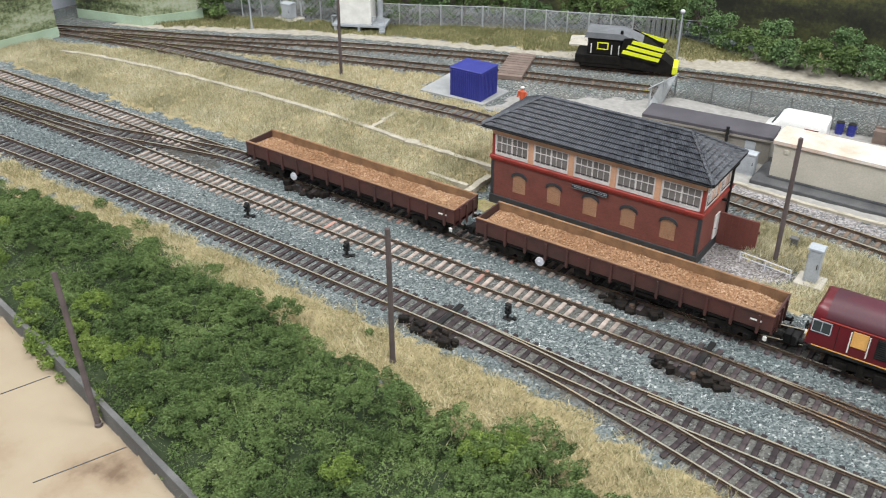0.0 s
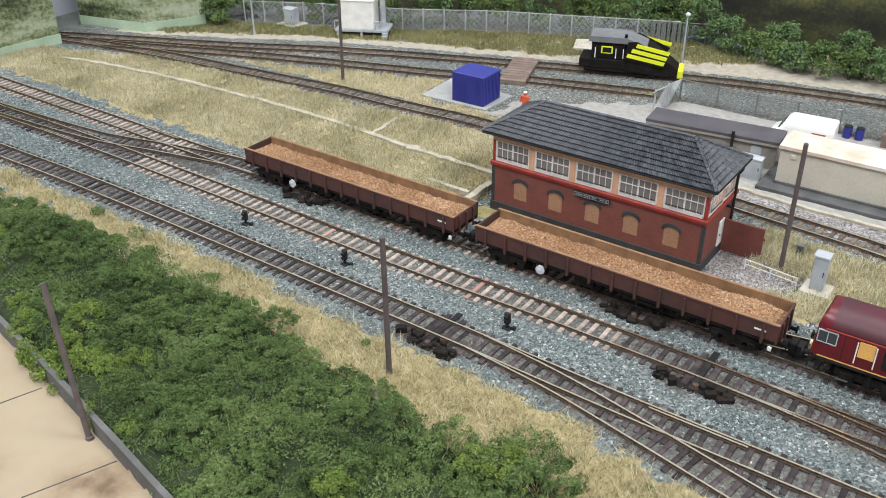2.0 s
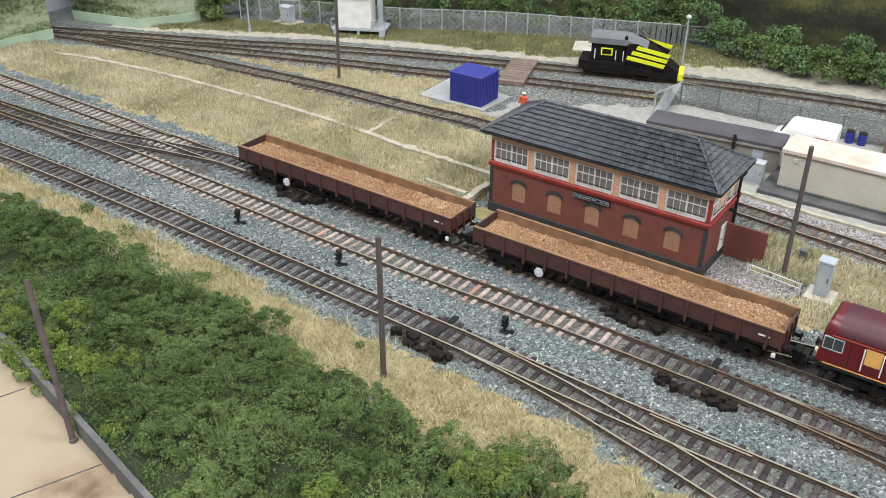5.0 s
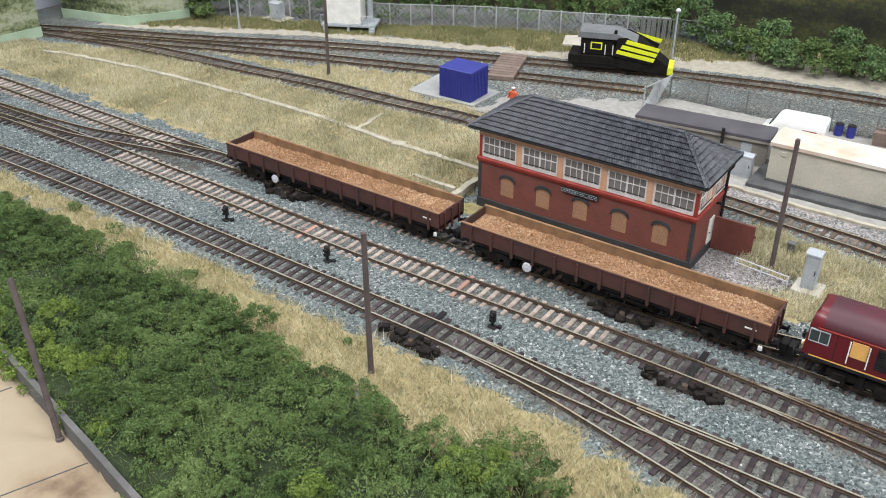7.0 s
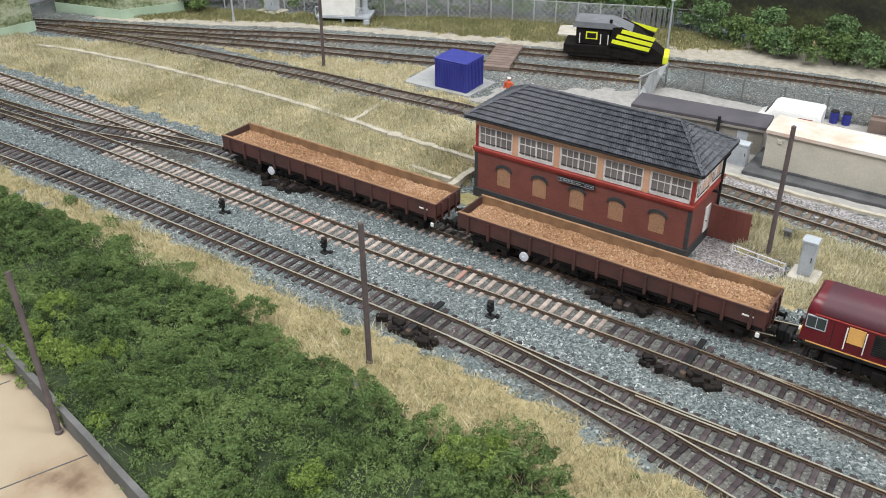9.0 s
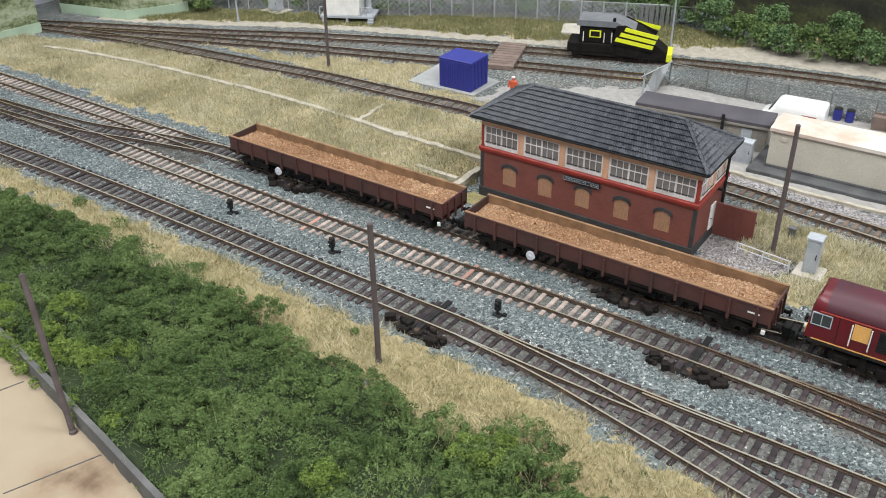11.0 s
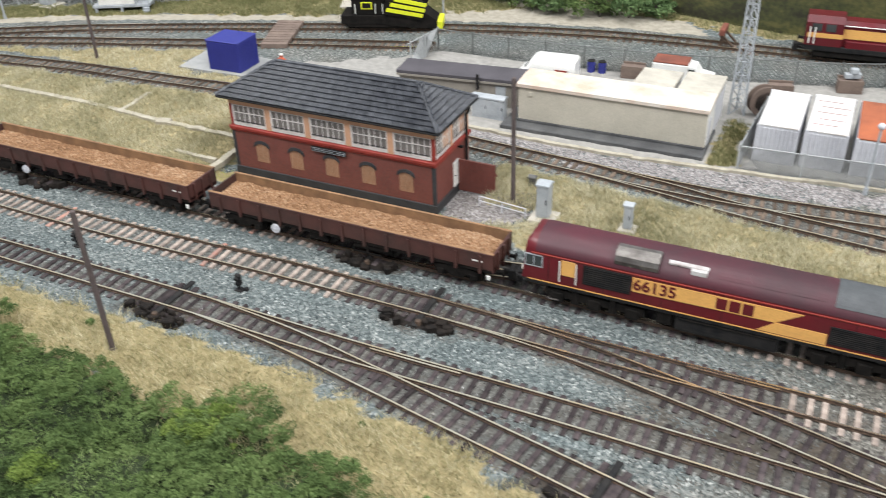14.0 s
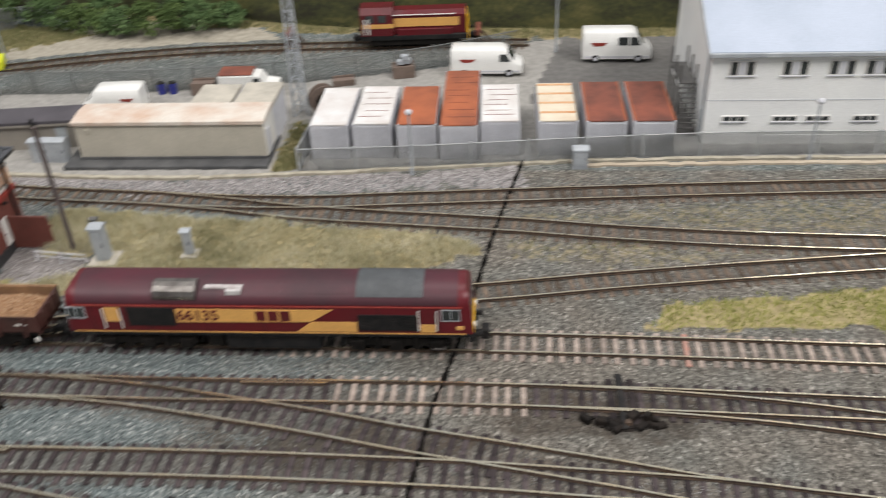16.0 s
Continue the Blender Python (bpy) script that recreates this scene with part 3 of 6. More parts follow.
blades("meadow_grass", [MEADOW], 120000, 2.7, 0.32, GRASS, "straw-coloured static grass between the running lines")
blades("verge_grass", [VERGE], 40000, 3.4, 0.26, TAWNY, "straw-coloured static grass along the near verge", 0.9)
blades("verge_straw", [[q for q in VERGE if q[1] > 165] + [(-20, 176)]], 9000, 4.6, 0.18, TAWNY, "long dry straw fibres lying over the verge", 1.5)
blades("east_grass", [EAST], 34000, 3.2, 0.32, GRASS, "long dry static grass beside the signal box", 0.7)
blades("bank_grass", [BANK, BANK_B], 12000, 2.4, 0.36, GRASS, "dry static grass on the bank by the loop")
blades("mown_grass", [MOWN], 9000, 1.1, 0.34, LIME, "short yellow-green grass in front of the signal box", 1.0, 2.0)
blades("strip_grass", [STRIP], 9000, 2.6, 0.4, LIME, "yellow-green static grass strip beside the track")
blades("east_weeds", [EAST], 4800, 2.4, 0.36, OLIVE, "olive weeds mixed into the dry grass", 0.9)
blades("patch_grass", [PATCH], 2600, 2.4, 0.5, OLIVE, "olive grass between the shed and the yard fence")
blades("thin_grass", [THIN_A, THIN_B], 4200, 1.8, 0.4, OLIVE, "sparse weeds growing through ballast between sidings")
blades("lawn_grass", [LAWN], 60000, 2.4, 0.6, OLIVE, "olive grass in front of the boundary fence")
blades("hill_grass", [HILL], 80000, 2.2, 0.6, OLIVE, "olive grass on the slope behind the yard")
blades("verge_weeds", [VERGE], 17000, 2.6, 0.3, OLIVE, "olive weeds scattered through the dry verge grass", 1.0)
blades("meadow_weeds", [MEADOW], 22000, 2.0, 0.4, OLIVE, "olive weeds mixed into the straw grass", 0.8)


def on_track(x, y):
    """Which places lie between or close to the rails."""
    grid = np.zeros((420, 780), bool)
    for q, _ in LINES.values():
        for o in np.arange(-6.4, 6.5, 1.6):
            j, i = ((q[:, 1] + o - 60) / 1.6).astype(int), ((q[:, 0] + 800) / 1.6).astype(int)
            ok = (j >= 0) & (j < 420) & (i >= 0) & (i < 780)
            grid[j[ok], i[ok]] = True
    return grid[np.clip(((y - 60) / 1.6).astype(int), 0, 419), np.clip(((x + 800) / 1.6).astype(int), 0, 779)]


def chippings(name, poly, count, label, material=STONE, tracks=False):
    lo, hi = np.min(poly, axis=0), np.max(poly, axis=0)
    x, y = rng.uniform(lo[0], hi[0], count), rng.uniform(lo[1], hi[1], count)
    ok = inside(x, y, poly)
    for p in (MEADOW, VERGE, EAST, MOWN, STRIP, BUSH):
        ok &= ~inside(x, y, p)
    ok &= on_track(x, y) == tracks
    ok &= np.maximum(oil_stain(x, y) * 0.75, 0.5 * tracks * busy_zone(x)) < rng.random(count)
    x, y = x[ok], y[ok]
    n = len(x)
    c = np.c_[x, y, ground_z(x, y) + 0.05]
    r = 0.35 * rng.uniform(0.5, 1.4, n)
    dirs = rng.normal(size=(n, 5, 3))
    base = np.array([(1, 0, 0), (-0.5, 0.87, 0), (-0.5, -0.87, 0), (0, 0, 1), (0, 0, -0.6)])
    a = rng.uniform(0, 6.283, n)
    rot = np.stack([np.stack([np.cos(a), -np.sin(a), 0 * a], 1), np.stack([np.sin(a), np.cos(a), 0 * a], 1), np.stack([0 * a, 0 * a, 1 + 0 * a], 1)], 1)
    v = np.einsum("nij,kj->nki", rot, base) + 0.28 * dirs
    v = (c[:, None, :] + v * r[:, None, None]).reshape(-1, 3)
    f = np.array([(0, 1, 3), (1, 2, 3), (2, 0, 3), (1, 0, 4), (2, 1, 4), (0, 2, 4)])
    f = (np.arange(n)[:, None, None] * 5 + f).reshape(-1, 3)
    return raw(name, v, f, material, label)


chippings("near_ballast", [(-520, 196), (20, 185), (60, 300), (-95, 300), (-200, 296), (-520, 290)], 92000, "loose grey stone ballast chippings between the running lines")
chippings("east_ballast", [(20, 185), (120, 160), (270, 190), (270, 330), (120, 312), (60, 300)], 26000, "loose grey and brown ballast chippings at the board joint", STONEB)
chippings("loop_ballast", [(-520, 350), (-250, 374), (-100, 358), (100, 340), (270, 325), (270, 386), (60, 388), (-100, 384), (-240, 396), (-520, 380)], 24000, "loose grey ballast chippings along the loop")


chippings("track_ballast", [(-520, 196), (120, 150), (270, 160), (270, 386), (-100, 388), (-520, 380)], 210000, "dirty brown ballast chippings between the rails", STONED, True)

FIBRE = scatter_mat("pale_green_fibre", [(0.0, (0.09, 0.13, 0.04)), (0.5, (0.18, 0.225, 0.085)), (1.0, (0.33, 0.36, 0.18))], 0.85, 0.15)

# ---- foreground hedge bank ----
def foliage(name, centres, radius, per, size, material, label, squash=0.75, fine=False):
    """Clumps of small torn leaf flakes on the upper side of soft lumps."""
    c = np.repeat(centres, per, axis=0)
    n = len(c)
    r = np.repeat(radius, per)
    d = rng.normal(size=(n, 3))
    d[:, 2] = np.abs(d[:, 2]) * 0.9 - 0.15
    d /= np.linalg.norm(d, axis=1)[:, None]
    p = c + d * (r * rng.uniform(0.62, 1.12, n))[:, None] * (1, 1, squash)
    nrm = d + 0.7 * rng.normal(size=(n, 3))
    nrm /= np.linalg.norm(nrm, axis=1)[:, None]
    u = np.cross(nrm, rng.normal(size=(n, 3)))
    u /= np.linalg.norm(u, axis=1)[:, None]
    w = np.cross(nrm, u)
    s = (size * rng.uniform(0.5, 1.5, n))[:, None]
    if not fine:
        k = rng.uniform(0.5, 1.0, (n, 4, 1))
        v = np.stack([p + u * s * k[:, 0], p + w * s * 0.6 * k[:, 1] + nrm * s * 0.25, p - u * s * k[:, 2], p - w * s * 0.6 * k[:, 3] + nrm * s * 0.2], 1).reshape(-1, 3)
        return raw(name, v, np.arange(4 * n).reshape(-1, 4), material, label)
    v = np.stack([p + u * s, p - u * s * 0.6 + w * s * 0.5, p - u * s * 0.6 - w * s * 0.5], 1).reshape(-1, 3)
    return raw(name, v, np.arange(3 * n).reshape(-1, 3), material, label)


def hedge_points(n, poly):
    lo, hi = np.min(poly, axis=0), np.max(poly, axis=0)
    lo, hi = np.maximum(lo, (-470, 60)), np.minimum(hi, (60, 210))
    x, y = rng.uniform(lo[0], hi[0], n), rng.uniform(lo[1], hi[1], n)
    ok = inside(x, y, poly)
    x, y = x[ok], y[ok]
    return np.c_[x, y, ground_z(x, y) + 0.2 + 4.6 * np.clip(wobble(x, y, 24, 41), -0.7, 1)]


def wall_y(x):
    return np.interp(x, [-420, -330, -272, -246, -210, -168, -100, -30], [141, 134, 125.5, 121, 114.5, 106, 93, 72])


def lumps(centres, big, n, tall=0.8):
    """Small clumps over the upper side of larger lumps."""
    c = np.repeat(centres, n, axis=0)
    r = np.repeat(big, n)
    d = rng.normal(size=(len(c), 3))
    d[:, 2] = np.abs(d[:, 2]) + 0.1
    d /= np.linalg.norm(d, axis=1)[:, None]
    return c + d * (r * rng.uniform(0.75, 1.1, len(c)))[:, None] * (1, 1, tall)


def spaced(points, gap):
    """Keeps points that stand at least the gap apart."""
    kept, cells = [], {}
    for p in points:
        i, j = int(p[0] // gap), int(p[1] // gap)
        near = [q for u in (-1, 0, 1) for v in (-1, 0, 1) for q in cells.get((i + u, j + v), ())]
        if all(math.hypot(p[0] - q[0], p[1] - q[1]) > gap for q in near):
            kept.append(p)
            cells.setdefault((i, j), []).append(p)
    return np.array(kept)


under = hedge_points(3600, BUSH)
under[:, 2] = ground_z(under[:, 0], under[:, 1]) + 0.2
foliage("hedge_shade", under, rng.uniform(2.2, 4.2, len(under)), 60, 0.5, LEAF, "deep green inner foliage of the hedge bank", 0.6, True)
top = spaced(hedge_points(9000, BUSH), 8.4)
top = top[top[:, 1] > wall_y(top[:, 0]) + 4.5]
top[:, 2] = ground_z(top[:, 0], top[:, 1]) - 1.5 + 3.2 * wobble(top[:, 0], top[:, 1], 52, 43) + rng.normal(size=len(top)) * 1.6
big = rng.uniform(5.2, 8.0, len(top)) * np.clip((200 - top[:, 1]) / 22, 0.5, 1)
edge = (top[:, 1] < wall_y(top[:, 0]) + rng.uniform(3, 26, len(top))) & (top[:, 0] < -175)
bright = (edge & (rng.random(len(top)) < 0.7)) | (rng.random(len(top)) < 0.03)
dark = lumps(top[~bright], big[~bright], 40, 1.0)
foliage("hedge_bank", dark, rng.uniform(0.9, 2.1, len(dark)), 100, 0.36, LEAF, "dense dark green foliage clumps covering the bank", 0.9, True)
light = np.r_[lumps(top[bright], big[bright] * 0.9, 30, 1.1), lumps(np.array([(-94, 167, 3.5), (-103, 164, 3)]), np.array([7.5, 6.0]), 44, 1.2)]
foliage("hedge_edge", light, rng.uniform(0.9, 2.1, len(light)), 100, 0.36, LIGHTLEAF, "bright yellow-green foliage spilling over the low wall", 0.9, True)
spill = np.array([(x + rng.normal() * 2.5, wall_y(x) + rng.uniform(-3.5, 2.5), rng.uniform(0.5, 7.0)) for x in (-262, -259, -256, -254, -251, -249, -247, -244, -240, -212) for _ in range(3)])
foliage("wall_creeper", spill, rng.uniform(1.6, 3.0, len(spill)), 150, 0.5, LIGHTLEAF, "yellow-green creeper hanging over the low wall", 1.0, True)
blades("hedge_fibres", [BUSH], 11000, 5.2, 0.11, FIBRE, "pale green fibres straggling over the hedge bank", 1.8)
tufts = np.array([(-92, 186, 3), (-97, 184, 3.5), (-88, 183, 3), (-30, 172, 0.5), (-60, 190, 0.5), (-170, 196, 1), (-430, 203, 2), (-330, 201, 2), (-298, 198, 2.5)])
foliage("stray_tufts", tufts, np.array([4, 4.5, 4, 1.2, 1, 1.5, 3, 3, 4.0]), 260, 0.5, LEAF, "small green bush tufts at the edge of the verge", 0.9, True)

# ---- tracks ----
SLEEPER_W = Shape().box(-0.88, 0.88, -8.2, 8.2, -0.5, 0.55, 0.15).mesh("sleeper", TIMBER)
SLEEPER_C = Shape().box(-0.88, 0.88, -8.2, 8.2, -0.5, 0.6, 0.2).mesh("sleeper", CONC_SLEEPER)
SLEEPER_R = Shape().box(-0.88, 0.88, -8.2, 8.2, -0.5, 0.6, 0.2).mesh("sleeper", RED_SLEEPER)
CHAIR = Shape().box(-0.7, 0.7, -1.1, 1.1, 0.4, 1.15, 0.15).mesh("rail_chair", RUST)


def rail(parent, q, g, off, top, z0=0.55, w=0.33):
    """One running rail: foot, web and head swept along the line."""
    nrm = np.c_[-g[:, 1], g[:, 0]]
    prof = [(-0.42, z0), (0.42, z0), (0.38, z0 + 0.25), (0.2, z0 + 0.3), (0.2, top - 0.4), (w, top - 0.38), (w, top), (-w, top), (-w, top - 0.38), (-0.2, top - 0.4), (-0.2, z0 + 0.3), (-0.38, z0 + 0.25)]
    rows = [np.c_[q + nrm * (off + u), np.full(len(q), v)] for u, v in prof]
    v = np.stack(rows, 1).reshape(-1, 3)
    k, n = len(prof), len(q)
    f, mats = [], []
    for i in range(n - 1):
        for j in range(k):
            a, b = i * k + j, i * k + (j + 1) % k
            f.append((a, b, b + k, a + k))
            mats.append(1 if j == 6 else 0)
    me = bpy.data.meshes.new("rail")
    me.from_pydata((v * S).tolist(), [], f)
    me.materials.append(RUST)
    me.materials.append(RAILTOP)
    me.polygons.foreach_set("material_index", mats)
    ob = new("rail", me)
    ob.parent = parent
    return ob


def lay(key, label, kind_at, clear=None, lift=0.0, trim=0, check=()):
    q, g = LINES[key]
    t = thing("railway_track", 0, 0, 0, 0, label, "railway track", "tracks of the layout")
    q2, g2 = q[trim::4], g[trim::4]
    rail(t, q2, g2, 4.8, 1.75 + lift)
    rail(t, q2, g2, -4.8, 1.75 + lift)
    for a, b, off in check:
        i = (q[:, 0] > a) & (q[:, 0] < b)
        rail(t, q[i][::4], g[i][::4], off, 1.7 + lift)
    pos = 2.0
    for i in np.arange(2, len(q), 4.5):
        i = int(i)
        x, y = q[i]
        if clear is not None:
            d = np.min([np.min(np.hypot(*(LINES[c][0] - q[i]).T)) for c in clear])
            if d < 7.5:
                continue
        me = kind_at(x)
        if me is None:
            continue
        ang = math.atan2(g[i][1], g[i][0])
        piece("sleeper", me, t, Matrix.Translation(Vector((x, y, (0.06 * (i % 5) - 0.1) - (0.12 if clear else 0))) * S) @ Matrix.Rotation(ang + rng.normal() * 0.012, 4, "Z"))
    return t


SLEEPER_D = Shape().box(-0.88, 0.88, -8.2, 8.2, -0.5, 0.45, 0.2).mesh("sleeper", DUSTY)


def old_wood(x):
    return SLEEPER_D


def wood(x):
    return SLEEPER_W


def train_road(x):
    for r in (-211, -153, 166):
        if abs(x - r) < 2.25:
            return SLEEPER_R
    return SLEEPER_C if x < -350 or -243 < x < -127 or x > 30 else SLEEPER_W


def middle_road(x):
    for r in (-233, -158):
        if abs(x - r) < 2.25:
            return SLEEPER_R
    return SLEEPER_C if -362 < x < -100 or 50 < x < 112 else SLEEPER_W


lay("train_road", "main line track with pale concrete sleepers and rusty rails", train_road, check=[(-395, -365, 3.6), (-20, 10, -3.6)])
lay("middle_road", "running line with mixed concrete and timber sleepers", middle_road, check=[(-440, -405, -3.6), (20, 50, 3.6)])
lay("near_road", "near running line with dark timber sleepers and brassy rails", wood, check=[(-75, -40, 3.6)])
lay("siding_lead", "diverging siding track with dark timber sleepers", wood, ("near_road",), 0.03)
lay("right_crossover", "crossover track with dark timber sleepers", wood, ("middle_road", "near_road"), 0.03)
lay("left_crossover", "crossover track with dark timber sleepers", wood, ("middle_road", "train_road"), 0.03)
lay("yard_lead", "yard lead track with old brown timber sleepers", old_wood, ("train_road",), 0.03)
lay("right_branch", "diverging track beyond the board joint", wood, ("middle_road",), 0.03)
lay("loop_road", "loop line track behind the signal box", old_wood)
lay("loop_branch", "loop branch track towards the yard", old_wood, ("loop_road",), 0.03)
lay("back_road", "rusty back siding track beside a sandy path", old_wood, ("loop_road",), 0.03)
lay("back_siding", "rusty yard siding track in grey ballast", old_wood, ("loop_road", "back_road"), 0.05)


# point operating gear: a dark plate, tie bar and black-coloured pit beside the rails
def tie_bar(x, y, side, rz=0):
    t = thing("point_tie_bar", x, y, 0, rz, "black point tie bar beside a black-coloured pit", "point gear", "point tie bars")
    part("bar", Shape().box(-1.1, 1.1, -12, 12, 0.5, 1.3, 0.2), BLACK, t)
    for k in range(22):
        a = rng.uniform(-12, 12)
        b = side * rng.uniform(6.5, 12.5)
        w = rng.uniform(0.8, 2.2)
        s = Shape().box(a - w, a + w, b - w * 0.6, b + w * 0.6, -0.3, rng.uniform(0.6, 3.2), 0.35, rng.uniform(-50, 50))
        part("rubble", s, PITCH, t, "near-black lump of ballast")
    # raised dome, its black standing in for the shade inside an open motor hole
    part("pit", Shape().ball((0, side * 9, 0.0), 10, 3.4, 0.75, 14), PITCH, t, "low dome coloured black as the shade in an open hole")
    part("motor_pin", Shape().rod((1, side * 10, 0), (1, side * 10, 2.2), 1.3, 1.0), RUST, t)
    part("bearer", Shape().box(-4.2, -2, -10, 10, 0.3, 0.8, 0.15).box(2.4, 4.6, -10, 10, 0.3, 0.8, 0.15), TIMBER, t)
    return t


tie_bar(-266, 275, -1)
tie_bar(-153, 218, -1)
tie_bar(-101, 275, -1)
tie_bar(-67, 249.5, -1)
tie_bar(11, 193.5, -1, -10)
tie_bar(142, 246.5, -1)

SLIT = mat("unlit_gap_black", (0.006, 0.0055, 0.005), (0.012, 0.01, 0.009), 200, 0.95, spec=0.05)

# slit where two baseboards meet
s = Shape()
jl, jt = smooth_line([(114, 402), (101.6, 342), (89.6, 270.4), (83.4, 240.6), (79.8, 213), (74, 180)], 3)
for i in range(len(jl) - 1):
    (x0, y0), (x1, y1) = jl[i], jl[i + 1]
    w0 = 0.5 + 0.3 * math.sin(i * 1.7)
    s.prism([(x0 - w0, y0), (x0 + w0, y0), (x1 + w0, y1), (x1 - w0, y1)], -1, 1.2, "z")
single("baseboard_joint", s, SLIT, "dark open slit between two baseboards", "joint", "structure")

# cable troughs and slabs in the meadow
def strip(name, pts, w, z0, z1, material, label, rough=0.25):
    if "trough" in name:
        pts = [(x * 0.989, y * 0.989) for x, y in pts]
    q, g = smooth_line(pts, 6)
    sh = Shape()
    for i in range(len(q) - 1):
        n0, n1 = Vector((-g[i][1], g[i][0])), Vector((-g[i + 1][1], g[i + 1][0]))
        a, b = Vector(q[i]), Vector(q[i + 1])
        d = rng.normal() * rough
        ring = [a - n0 * w / 2 + n0 * d, a + n0 * w / 2 + n0 * d, b + n1 * w / 2 + n1 * d, b - n1 * w / 2 + n1 * d]
        sh.prism([(p.x, p.y) for p in ring], z0, z1 + rng.normal() * 0.06, "z")
    return single(name, sh, material, label, "trough" if "trough" in name else "path", "structure")


strip("cable_trough", [(-540, 326), (-532, 328), (-452, 340), (-381, 344.5), (-315, 345), (-260, 341), (-205, 340)], 2.9, -0.5, 2.1, TROUGH, "pale concrete cable trough lids through the grass")
strip("cable_trough", [(-290, 344), (-291, 358), (-292, 370)], 2.4, -0.5, 1.8, TROUGH, "pale concrete trough branch across the grass")
strip("cable_trough", [(-207, 289), (-205, 304), (-205.5, 334)], 3.2, -0.5, 1.9, TROUGH, "pale concrete trough running to the signal box")
strip("cable_trough", [(-232, 317), (-219, 316), (-206, 315.5)], 2.2, -0.5, 1.9, TROUGH, "narrow concrete trough in the grass")
strip("cable_trough", [(-17, 298), (-17.5, 310), (-18, 322)], 3.4, -0.5, 2.2, TROUGH, "pale concrete trough to the small cabinet")
strip("kerb", [(-128, 391), (-46, 386.7), (12, 390), (64, 395), (143, 401.5), (209, 403.5), (345, 403)], 2.2, -0.5, 1.2, TROUGH, "low pale concrete kerb along the yard")
strip("kerb", [(143, 398), (209, 399.5), (345, 399)], 2.4, -0.5, 0.9, SANDBOARD, "sandy concrete strip in front of the yard fence")
for x, y, r in ((-256.5, 337.5, 3.6), (-235, 337, 2.4)):
    single("trough_slab", Shape().box(x - r, x + r, y - r * 0.7, y + r * 0.7, 0, 2.4, 0.2, 12), TROUGH, "square concrete trough lid in the grass", "slab")

# low wall and board edge in the foreground
q, g = smooth_line([(-420, 141), (-330, 134), (-280, 126), (-250, 121), (-212, 114), (-170, 106), (-100, 92), (-60, 80)], 5)
sh = Shape()
sh.loft([[(x + 0, y - 1.2, -0.5), (x, y + 1.2, -0.5), (x, y + 1.0, 6.4 + 0.15 * math.sin(i)), (x, y - 0.9, 6.4)] for i, (x, y) in enumerate(q)])
single("low_wall", sh, WALLGREY, "low weathered grey wall below the hedge bank", "wall", "structure")
for a, b in (((-248, 101), (-243, 116)), ((-204, 84), (-194, 109)), ((-290, 104), (-285, 122))):
    single("board_seam", Shape().prism([(a[0] - 0.14, a[1]), (a[0] + 0.14, a[1]), (b[0] + 0.14, b[1]), (b[0] - 0.14, b[1])], -0.2, 0.25, "z"), WALLGREY, "thin dark seam between sandy boards", "seam", "structure")


